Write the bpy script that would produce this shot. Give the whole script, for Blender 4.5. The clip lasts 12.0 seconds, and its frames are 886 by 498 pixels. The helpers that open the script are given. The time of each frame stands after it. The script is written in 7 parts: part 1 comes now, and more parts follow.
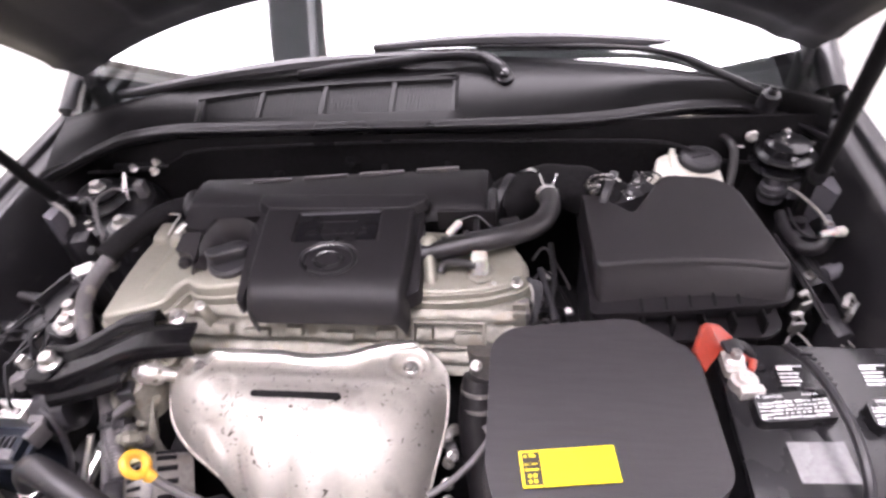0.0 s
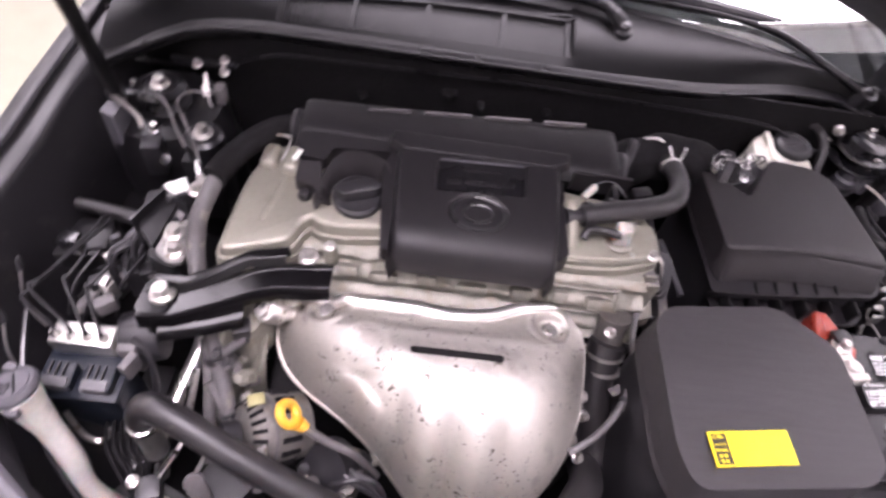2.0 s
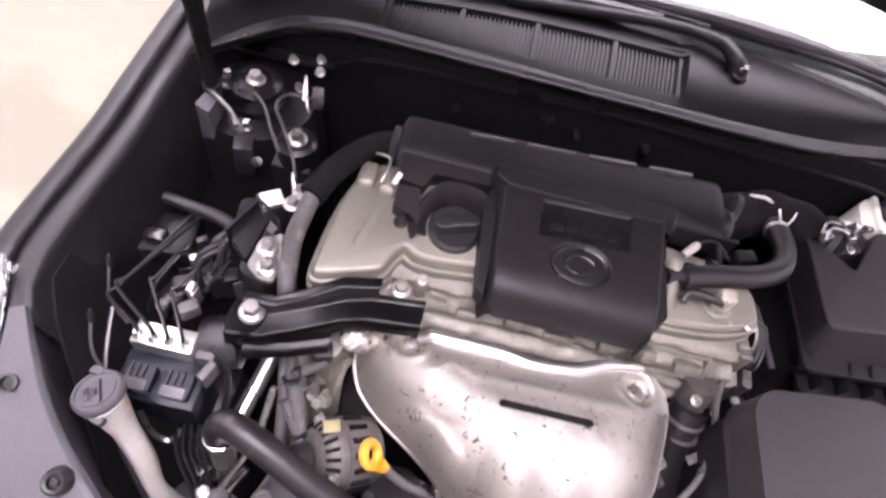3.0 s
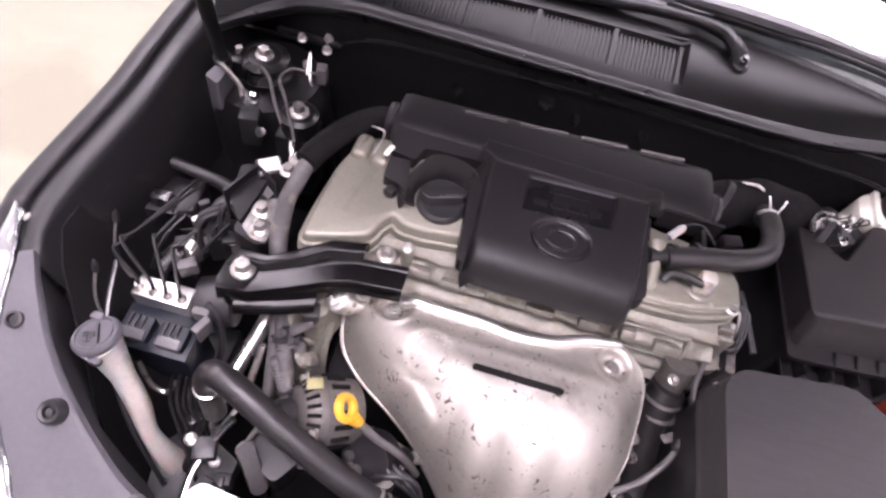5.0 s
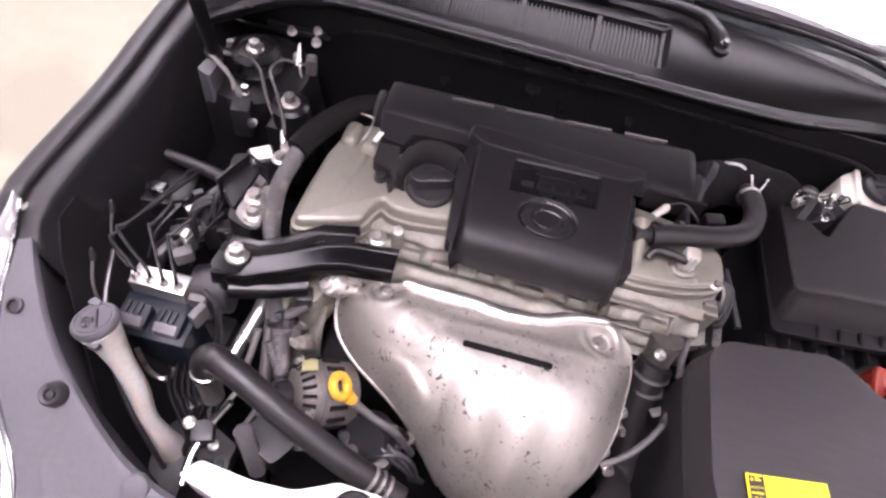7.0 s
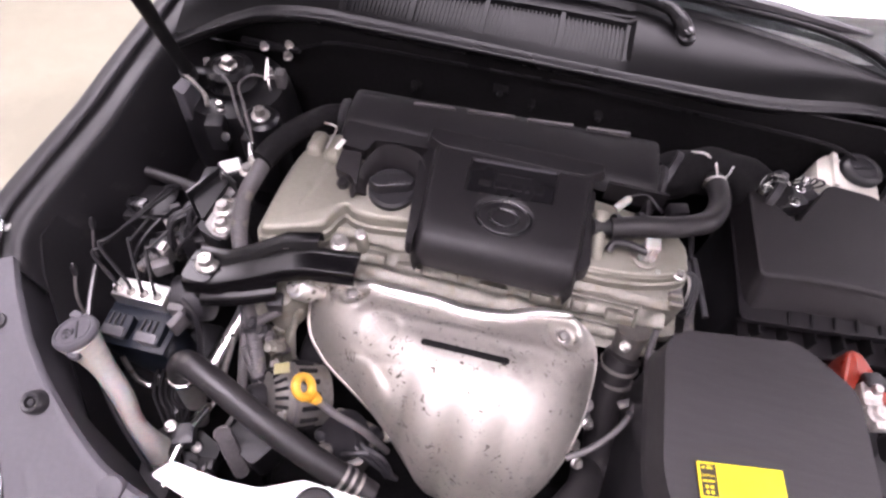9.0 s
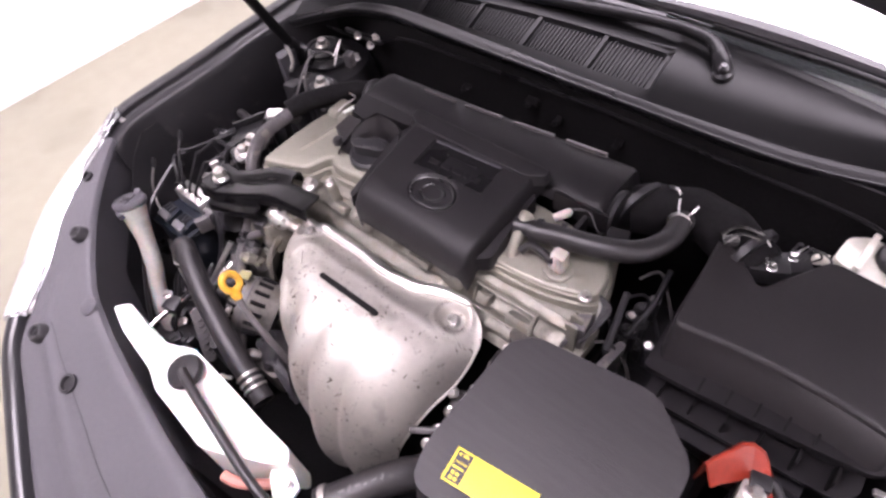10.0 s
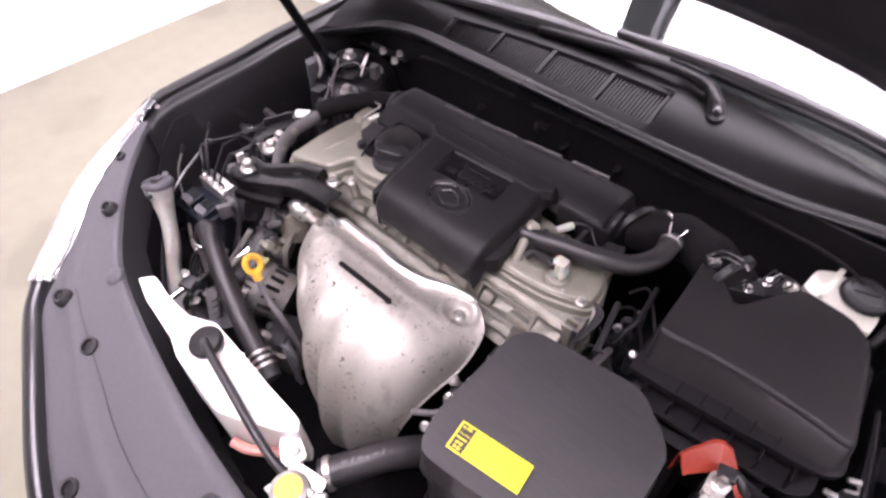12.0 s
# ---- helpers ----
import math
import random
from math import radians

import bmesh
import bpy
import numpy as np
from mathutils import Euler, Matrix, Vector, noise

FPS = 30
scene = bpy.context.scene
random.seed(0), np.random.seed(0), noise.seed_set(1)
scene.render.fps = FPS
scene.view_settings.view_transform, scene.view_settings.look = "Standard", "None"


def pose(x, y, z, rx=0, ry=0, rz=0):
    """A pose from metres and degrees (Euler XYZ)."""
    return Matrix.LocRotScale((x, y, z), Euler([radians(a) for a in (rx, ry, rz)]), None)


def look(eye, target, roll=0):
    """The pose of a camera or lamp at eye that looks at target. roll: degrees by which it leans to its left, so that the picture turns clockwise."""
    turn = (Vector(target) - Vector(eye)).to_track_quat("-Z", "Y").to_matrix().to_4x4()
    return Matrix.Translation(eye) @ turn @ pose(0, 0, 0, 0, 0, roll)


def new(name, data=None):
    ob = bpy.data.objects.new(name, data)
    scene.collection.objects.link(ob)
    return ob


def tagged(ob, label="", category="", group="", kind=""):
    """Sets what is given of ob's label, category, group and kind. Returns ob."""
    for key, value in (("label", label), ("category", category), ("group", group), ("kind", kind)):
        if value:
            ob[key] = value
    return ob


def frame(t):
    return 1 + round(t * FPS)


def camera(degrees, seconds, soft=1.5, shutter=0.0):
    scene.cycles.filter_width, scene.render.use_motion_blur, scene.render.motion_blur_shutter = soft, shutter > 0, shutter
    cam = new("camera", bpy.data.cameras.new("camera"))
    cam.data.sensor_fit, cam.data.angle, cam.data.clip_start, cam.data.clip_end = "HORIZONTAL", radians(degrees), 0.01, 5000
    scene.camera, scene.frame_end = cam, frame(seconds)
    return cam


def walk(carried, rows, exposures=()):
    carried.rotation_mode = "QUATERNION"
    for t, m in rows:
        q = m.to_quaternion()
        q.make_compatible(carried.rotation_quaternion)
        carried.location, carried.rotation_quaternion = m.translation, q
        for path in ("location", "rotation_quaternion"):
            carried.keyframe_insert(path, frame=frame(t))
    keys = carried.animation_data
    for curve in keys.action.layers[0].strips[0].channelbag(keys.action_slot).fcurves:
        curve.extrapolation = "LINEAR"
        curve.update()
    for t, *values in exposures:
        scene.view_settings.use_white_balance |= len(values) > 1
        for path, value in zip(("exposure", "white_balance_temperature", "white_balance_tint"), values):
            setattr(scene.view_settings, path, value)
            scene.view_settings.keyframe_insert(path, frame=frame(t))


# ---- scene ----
cam = camera(74.0, 12.0, soft=2.6, shutter=0.5)
PATH = [
    (0, (0.19, -0.004, 1.49), (-0.081, 1.416, 0.108), -7.2),
    (0.5, (0.18, -0.013, 1.492), (-0.205, 1.386, 0.115), -6.4),
    (1, (0.102, -0.005, 1.488), (-0.223, 1.329, 0.033), -6.8),
    (1.5, (-0.076, -0.02, 1.485), (-0.014, 1.252, -0.057), 4.8),
    (2, (-0.163, 0.037, 1.522), (-0.051, 1.24, -0.072), 11.4),
    (2.2, (-0.234, 0.057, 1.521), (-0.088, 1.16, -0.141), 19.0),
    (2.5, (-0.277, 0.074, 1.506), (-0.199, 1.162, -0.171), 13.5),
    (3, (-0.282, 0.117, 1.539), (-0.206, 1.227, -0.123), 17.2),
    (3.2, (-0.249, 0.124, 1.557), (-0.261, 1.237, -0.105), 12.3),
    (4.8, (-0.234, 0.09, 1.545), (-0.246, 1.181, -0.131), 16.5),
    (5, (-0.213, 0.079, 1.547), (-0.239, 1.176, -0.125), 15.3),
    (5.5, (-0.197, 0.059, 1.551), (-0.23, 1.166, -0.114), 14.1),
    (6, (-0.192, 0.051, 1.558), (-0.223, 1.164, -0.103), 13.6),
    (6.5, (-0.195, 0.047, 1.551), (-0.217, 1.154, -0.115), 14.1),
    (7, (-0.194, 0.05, 1.55), (-0.216, 1.153, -0.118), 14.3),
    (9, (-0.096, 0.061, 1.575), (-0.228, 1.144, -0.102), 7.0),
    (9.5, (0.112, 0.095, 1.555), (-0.389, 1.125, -0.084), -2.2),
    (9.7, (0.268, 0.138, 1.535), (-0.506, 1.046, -0.068), -5.2),
    (10, (0.367, 0.137, 1.544), (-0.555, 0.999, -0.008), -8.8),
    (10.5, (0.472, 0.198, 1.504), (-0.555, 0.979, -0.025), -15.1),
    (11, (0.487, 0.213, 1.491), (-0.547, 0.965, -0.046), -15.1),
    (11.5, (0.426, 0.144, 1.515), (-0.569, 0.924, -0.034), -9.0),
    (12, (0.384, 0.049, 1.585), (-0.525, 1.001, 0.079), -1.3),
]
walk(cam, [(t, look(eye, target, roll)) for t, eye, target, roll in PATH], [(0, 1.00, 6350, 25), (1.5, 0.88, 6350, 29), (3, 0.76, 6350, 31), (7, 0.74, 6350, 31), (9.5, 0.66, 6350, 30), (12, 0.64, 6350, 30)])

# ---- world and light ----
world = bpy.data.worlds.new("world")
scene.world = world
world.use_nodes = True
world.node_tree.nodes["Background"].inputs[0].default_value = (0.9, 0.93, 1.0, 1)
world.node_tree.nodes["Background"].inputs[1].default_value = 0.3


# ---- materials ----
def mat(name, color, rough=0.5, metal=0.0, vary=0.15, scale=40.0, bump=0.0, bump_scale=400.0, coat=0.0, spots=None, spot_scale=12.0, spot_at=0.62, rough_vary=0.12, spec=0.5, trans=0.0, subsurface=0.0, stretch=(1, 1, 1)):
    """A surface with colour varied at two scales, grain in the relief and wear in the gloss."""
    m = bpy.data.materials.new(name)
    m.use_nodes = True
    t = m.node_tree
    n, l = t.nodes, t.links
    b = n["Principled BSDF"]
    co = n.new("ShaderNodeTexCoord")
    mp = n.new("ShaderNodeMapping")
    mp.inputs["Scale"].default_value = stretch
    l.new(co.outputs["Object"], mp.inputs["Vector"])
    big = n.new("ShaderNodeTexNoise")
    big.inputs["Scale"].default_value = scale * 0.2
    big.inputs["Detail"].default_value = 5
    fine = n.new("ShaderNodeTexNoise")
    fine.inputs["Scale"].default_value = scale * 4
    fine.inputs["Detail"].default_value = 3
    for x in (big, fine):
        l.new(mp.outputs["Vector"], x.inputs["Vector"])
    mixf = n.new("ShaderNodeMath")
    mixf.operation = "ADD"
    l.new(big.outputs["Fac"], mixf.inputs[0])
    l.new(fine.outputs["Fac"], mixf.inputs[1])
    ramp = n.new("ShaderNodeMapRange")
    ramp.inputs["From Min"].default_value = 0.7
    ramp.inputs["From Max"].default_value = 1.3
    ramp.inputs["To Min"].default_value = 1 - vary
    ramp.inputs["To Max"].default_value = 1 + vary
    l.new(mixf.outputs[0], ramp.inputs["Value"])
    hue = n.new("ShaderNodeHueSaturation")
    hue.inputs["Color"].default_value = (*color, 1)
    l.new(ramp.outputs["Result"], hue.inputs["Value"])
    out = hue.outputs["Color"]
    if spots:
        sp = n.new("ShaderNodeTexNoise")
        sp.inputs["Scale"].default_value = spot_scale
        sp.inputs["Detail"].default_value = 6
        l.new(co.outputs["Object"], sp.inputs["Vector"])
        cut = n.new("ShaderNodeMapRange")
        cut.inputs["From Min"].default_value = spot_at
        cut.inputs["From Max"].default_value = spot_at + 0.06
        l.new(sp.outputs["Fac"], cut.inputs["Value"])
        mx = n.new("ShaderNodeMix")
        mx.data_type = "RGBA"
        l.new(cut.outputs["Result"], mx.inputs["Factor"])
        l.new(out, mx.inputs[6])
        mx.inputs[7].default_value = (*spots, 1)
        out = mx.outputs[2]
    l.new(out, b.inputs["Base Color"])
    rr = n.new("ShaderNodeMapRange")
    rr.inputs["From Min"].default_value = 0.3
    rr.inputs["From Max"].default_value = 0.7
    rr.inputs["To Min"].default_value = max(rough - rough_vary, 0.02)
    rr.inputs["To Max"].default_value = min(rough + rough_vary, 1)
    l.new(big.outputs["Fac"], rr.inputs["Value"])
    l.new(rr.outputs["Result"], b.inputs["Roughness"])
    b.inputs["Metallic"].default_value = metal
    b.inputs["Coat Weight"].default_value = coat
    b.inputs["Coat Roughness"].default_value = 0.06
    b.inputs["Specular IOR Level"].default_value = spec
    b.inputs["Transmission Weight"].default_value = trans
    b.inputs["Subsurface Weight"].default_value = subsurface
    b.inputs["Subsurface Scale"].default_value = 0.01
    if bump:
        bn = n.new("ShaderNodeTexNoise")
        bn.inputs["Scale"].default_value = bump_scale
        bn.inputs["Detail"].default_value = 4
        l.new(mp.outputs["Vector"], bn.inputs["Vector"])
        bu = n.new("ShaderNodeBump")
        bu.inputs["Strength"].default_value = bump
        bu.inputs["Distance"].default_value = 0.001
        l.new(bn.outputs["Fac"], bu.inputs["Height"])
        l.new(bu.outputs["Normal"], b.inputs["Normal"])
    return m


def glow(name, color, strength):
    m = bpy.data.materials.new(name)
    m.use_nodes = True
    b = m.node_tree.nodes["Principled BSDF"]
    b.inputs["Base Color"].default_value = (0.8, 0.8, 0.8, 1)
    b.inputs["Emission Color"].default_value = (*color, 1)
    b.inputs["Emission Strength"].default_value = strength
    return m


PLASTIC = mat("black_plastic", (0.0108, 0.0096, 0.0108), 0.42, spec=0.28, bump=0.3, bump_scale=1100, vary=0.12, rough_vary=0.06)
PLASTIC_DARK = mat("dark_plastic", (0.016, 0.015, 0.017), 0.45, bump=0.2, vary=0.25)
PLASTIC_GREY = mat("panel_plastic", (0.075, 0.072, 0.081), 0.6, bump=0.4, bump_scale=1200, vary=0.08, rough_vary=0.06)
FUSE_LID = mat("grey_lid_plastic", (0.0272, 0.0248, 0.0266), 0.46, spec=0.38, bump=0.5, bump_scale=1000, vary=0.16, rough_vary=0.06, stretch=(0.12, 1, 1))
LID = mat("lid_plastic", (0.0152, 0.0132, 0.0143), 0.44, spec=0.38, bump=0.5, bump_scale=1000, vary=0.10, rough_vary=0.05)
PAINT = mat("black_paint", (0.010, 0.0095, 0.011), 0.3, coat=0.3, vary=0.1, rough_vary=0.05)
GLOSS = mat("gloss_black", (0.005, 0.0046, 0.0052), 0.20, spec=0.32, coat=0.0, vary=0.15, rough_vary=0.08)
FENDER_PAINT = mat("fender_paint", (0.011, 0.0102, 0.0116), 0.42, spec=0.35, vary=0.12, spots=(0.024, 0.022, 0.023), spot_scale=16, spot_at=0.6)
PAINT_DULL = mat("apron_paint", (0.008, 0.0075, 0.0085), 0.38, vary=0.3, spots=(0.02, 0.018, 0.017), spot_scale=18, spot_at=0.63, spec=0.35)
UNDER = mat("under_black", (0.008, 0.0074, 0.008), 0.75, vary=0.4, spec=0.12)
RUBBER = mat("rubber", (0.0145, 0.013, 0.0138), 0.45, bump=0.25, bump_scale=600, vary=0.2, spots=(0.04, 0.037, 0.034), spot_scale=35, spot_at=0.64)
SEAL = mat("seal_rubber", (0.010, 0.0095, 0.0105), 0.3, vary=0.15, bump=0.12, spec=0.16, rough_vary=0.06)
CONDUIT = mat("conduit", (0.086, 0.080, 0.081), 0.5, vary=0.2, spots=(0.15, 0.135, 0.12), spot_scale=40)
ALU = mat("cast_aluminium", (0.275, 0.263, 0.220), 0.47, metal=0.5, bump=0.35, bump_scale=900, vary=0.06, spots=(0.25, 0.236, 0.195), spot_scale=18, spot_at=0.60)
ALU_ROUGH = mat("dirty_casting", (0.25, 0.239, 0.206), 0.55, metal=0.55, bump=0.8, bump_scale=300, vary=0.18, spots=(0.24, 0.215, 0.175), spot_scale=44, spot_at=0.58)
ALT_CASE = mat("grey_casting", (0.135, 0.126, 0.117), 0.55, metal=0.5, bump=0.8, bump_scale=300, vary=0.22, spots=(0.13, 0.115, 0.10), spot_scale=50, spot_at=0.56)
STEEL = mat("zinc_steel", (0.52, 0.50, 0.475), 0.36, metal=0.9, vary=0.15, spots=(0.3, 0.26, 0.22), spot_scale=60)
ZINC = mat("dull_zinc", (0.30, 0.29, 0.28), 0.45, metal=0.85, vary=0.2, spots=(0.16, 0.14, 0.12), spot_scale=60)
BRIGHT = mat("bright_tube", (0.75, 0.74, 0.73), 0.22, metal=1.0, vary=0.08)
PIPE_ALU = mat("aluminium_pipe", (0.85, 0.83, 0.81), 0.25, metal=0.95, vary=0.08)
WHITE_PL = mat("white_plastic", (0.78, 0.76, 0.73), 0.45, vary=0.06, subsurface=0.15, spots=(0.62, 0.58, 0.52), spot_scale=14, spot_at=0.66)
NECK_PL = mat("translucent_plastic", (0.47, 0.455, 0.415), 0.4, vary=0.10, subsurface=0.2, spots=(0.38, 0.36, 0.32), spot_scale=16, spot_at=0.6)
RES_PL = mat("reservoir_plastic", (0.66, 0.64, 0.57), 0.4, vary=0.08)
TAG_Y = mat("faded_yellow", (0.24, 0.22, 0.10), 0.5, vary=0.15)
YELLOW = mat("yellow_plastic", (0.62, 0.33, 0.025), 0.4, vary=0.1, spots=(0.5, 0.27, 0.03), spot_scale=60, spot_at=0.64)
LABEL_Y = mat("yellow_label", (0.80, 0.62, 0.01), 0.35, vary=0.04)
RED = mat("red_plastic", (0.27, 0.032, 0.017), 0.34, vary=0.14, coat=0.25)
LEAD = mat("lead_clamp", (0.5, 0.47, 0.44), 0.5, metal=0.6, bump=0.9, bump_scale=300, vary=0.3, spots=(0.7, 0.69, 0.66), spot_scale=70)
BATT = mat("battery_case", (0.010, 0.0096, 0.0105), 0.32, vary=0.12)
BATT_LABEL = mat("battery_label", (0.014, 0.0134, 0.0146), 0.24, vary=0.12, spec=0.4)
# Latch plastic with the light it reflects put into a paler base colour.
LATCH_SHEEN = mat("latch_sheen", (0.12, 0.116, 0.122), 0.28, vary=0.12)
PRINT_W = mat("white_print", (0.7, 0.7, 0.7), 0.4, vary=0.1)
PRINT_B = mat("black_print", (0.02, 0.015, 0.01), 0.4, vary=0.1)
PRINT_G = mat("moulded_plate", (0.006, 0.0055, 0.0065), 0.3, vary=0.1)
BLUE_BLK = mat("unit_case", (0.008, 0.0105, 0.016), 0.4, spec=0.25, vary=0.2)
CHROME = mat("lamp_reflector", (0.85, 0.86, 0.88), 0.12, metal=1.0, vary=0.05)
TAG = mat("paper_tag", (0.8, 0.79, 0.75), 0.6, vary=0.05)
COWL = mat("cowl_plastic", (0.0035, 0.0033, 0.0037), 0.34, bump=0.25, bump_scale=700, vary=0.12, spec=0.14, rough_vary=0.05)
FLOOR = mat("floor_concrete", (0.235, 0.222, 0.168), 0.4, vary=0.07, scale=3, spots=(0.20, 0.188, 0.14), spot_scale=1.5, spot_at=0.55)
WALL = mat("white_wall", (0.82, 0.82, 0.81), 0.7, vary=0.03, scale=6)
DARKMETAL = mat("dark_beam", (0.02, 0.02, 0.022), 0.5, vary=0.2)
LAMP_GLOW = glow("lamp_panel", (1.0, 0.965, 0.975), 17.0)
LAMP_SOFT = glow("dim_lamp_panel", (1.0, 0.975, 0.98), 10.0)


def shield_material():
    """Stamped bright steel with a brushed grain, heat haze and dark nicks."""
    m = mat("heat_shield_steel", (0.52, 0.497, 0.457), 0.62, metal=1.0, vary=0.05, scale=30, bump=0.08, bump_scale=160, spots=(0.42, 0.398, 0.365), spot_scale=12, spot_at=0.6, rough_vary=0.05)
    t = m.node_tree
    n, l = t.nodes, t.links
    b = n["Principled BSDF"]
    co = n["Texture Coordinate"]
    vo = n.new("ShaderNodeTexNoise")
    vo.inputs["Scale"].default_value = 98
    vo.inputs["Detail"].default_value = 2
    vo.inputs["Distortion"].default_value = 1.6
    l.new(co.outputs["Object"], vo.inputs["Vector"])
    c1 = n.new("ShaderNodeMapRange")
    c1.inputs["From Min"].default_value = 0.64
    c1.inputs["From Max"].default_value = 0.67
    l.new(vo.outputs["Fac"], c1.inputs["Value"])
    patch = n.new("ShaderNodeTexNoise")
    patch.inputs["Scale"].default_value = 15
    l.new(co.outputs["Object"], patch.inputs["Vector"])
    c2 = n.new("ShaderNodeMapRange")
    c2.inputs["From Min"].default_value = 0.41
    c2.inputs["From Max"].default_value = 0.48
    l.new(patch.outputs["Fac"], c2.inputs["Value"])
    mu = n.new("ShaderNodeMath")
    mu.operation = "MULTIPLY"
    l.new(c1.outputs["Result"], mu.inputs[0])
    l.new(c2.outputs["Result"], mu.inputs[1])
    mx = n.new("ShaderNodeMix")
    mx.data_type = "RGBA"
    l.new(mu.outputs[0], mx.inputs["Factor"])
    old = b.inputs["Base Color"].links[0].from_socket
    l.new(old, mx.inputs[6])
    mx.inputs[7].default_value = (0.12, 0.105, 0.09, 1)
    l.new(mx.outputs[2], b.inputs["Base Color"])
    return m


SHIELD = shield_material()
SHIELD_EDGE = mat("rolled_steel", (0.80, 0.785, 0.76), 0.36, metal=1.0, vary=0.08, rough_vary=0.06)


def glass_material():
    m = bpy.data.materials.new("windshield_glass")
    m.use_nodes = True
    b = m.node_tree.nodes["Principled BSDF"]
    b.inputs["Base Color"].default_value = (0.48, 0.52, 0.51, 1)
    b.inputs["Roughness"].default_value = 0.0
    b.inputs["IOR"].default_value = 2.3
    b.inputs["Transmission Weight"].default_value = 1.0
    return m


GLASS = glass_material()


# ---- builders ----
def thing(name, base, label, category, group="", kind=""):
    ob = new(name)
    ob.location = base
    ob.empty_display_size = 0.05
    return tagged(ob, label, category, group, kind)


def root_of(ob):
    while ob.parent:
        ob = ob.parent
    return ob


def finish(bm, base=(0, 0, 0), angle=38):
    bmesh.ops.recalc_face_normals(bm, faces=bm.faces)
    bmesh.ops.translate(bm, verts=bm.verts, vec=-Vector(base))
    me = bpy.data.meshes.new("mesh")
    bm.to_mesh(me)
    bm.free()
    me.shade_smooth()
    me.set_sharp_from_angle(angle=radians(angle))
    return me


def part(name, bm, material, parent, label="", angle=38):
    """One mesh under a thing or a part; its shape is given in the place's own metres."""
    me = finish(bm, root_of(parent).location, angle)
    me.name = name
    me.materials.append(material)
    ob = new(name, me)
    ob.parent = parent
    return tagged(ob, label)


def single(name, bm, material, label="", category="", group="", kind="", angle=38):
    """A thing, or a piece of the setting, that is one mesh."""
    me = finish(bm, (0, 0, 0), angle)
    me.name = name
    me.materials.append(material)
    return tagged(new(name, me), label, category, group, kind)


def B():
    return bmesh.new()


def bevel(bm, size, segments=2, angle=30):
    es = [e for e in bm.edges if len(e.link_faces) == 2 and e.calc_face_angle(0) > radians(angle)]
    bmesh.ops.bevel(bm, geom=es, offset=size, segments=segments, profile=0.5, affect="EDGES", clamp_overlap=True)
    return bm


def merge(bm, other):
    me = bpy.data.meshes.new("tmp")
    other.to_mesh(me)
    other.free()
    bm.from_mesh(me)
    bpy.data.meshes.remove(me)
    return bm


def box(x0, x1, y0, y1, z0, z1, soft=0.004, turn=0, taper=0.0):
    """A box with softened edges; taper pulls its top inwards; turn in degrees about its middle."""
    bm = B()
    bmesh.ops.create_cube(bm, size=1)
    cx, cy = (x0 + x1) / 2, (y0 + y1) / 2
    m = Matrix.Rotation(radians(turn), 3, "Z")
    for v in bm.verts:
        k = 1 - (taper if v.co.z > 0 else 0)
        p = m @ Vector((v.co.x * (x1 - x0) * k, v.co.y * (y1 - y0) * k, 0))
        v.co = (cx + p.x, cy + p.y, z0 if v.co.z < 0 else z1)
    if soft:
        bevel(bm, soft)
    return bm


def prism(outline, low, high, soft=0.006, inset=0.0, segments=3):
    """A closed outline in plan, raised between two heights, each a number or a function of x and y."""
    bm = B()
    f0 = low if callable(low) else (lambda x, y: low)
    f1 = high if callable(high) else (lambda x, y: high)
    cx = sum(p[0] for p in outline) / len(outline)
    cy = sum(p[1] for p in outline) / len(outline)
    top = []
    for x, y in outline:
        d = Vector((cx - x, cy - y))
        d.normalize()
        q = (x + d.x * inset, y + d.y * inset)
        top.append(bm.verts.new((*q, f1(*q))))
    bot = [bm.verts.new((x, y, f0(x, y))) for x, y in outline]
    bm.faces.new(top)
    bm.faces.new(bot[::-1])
    k = len(outline)
    for i in range(k):
        bm.faces.new((top[i], bot[i], bot[(i + 1) % k], top[(i + 1) % k]))
    if soft:
        bevel(bm, soft, segments, 18)
    return bm


def rounded(outline, r, n=4):
    """Rounds the corners of an outline in plan by r (a number, or one for each corner)."""
    out = []
    k = len(outline)
    for i in range(k):
        p, a, b = (Vector(outline[j % k]) for j in (i, i - 1, i + 1))
        rr = r[i] if isinstance(r, (list, tuple)) else r
        u, w = (a - p), (b - p)
        q = min(rr, u.length * 0.45, w.length * 0.45)
        s, e = p + u.normalized() * q, p + w.normalized() * q
        for j in range(n + 1):
            t = j / n
            out.append(tuple((1 - t) ** 2 * s + 2 * t * (1 - t) * p + t * t * e))
    return out


def smooth_path(points, per=8):
    pts = [Vector(p) for p in points]
    if len(pts) < 3:
        return [pts[0].lerp(pts[-1], j / per) for j in range(per + 1)]
    out = []
    for i in range(len(pts) - 1):
        a, b, c, d = pts[max(i - 1, 0)], pts[i], pts[i + 1], pts[min(i + 2, len(pts) - 1)]
        for j in range(per):
            t = j / per
            out.append(0.5 * (2 * b + (c - a) * t + (2 * a - 5 * b + 4 * c - d) * t * t + (3 * b - 3 * c + d - a) * t ** 3))
    out.append(pts[-1])
    return out


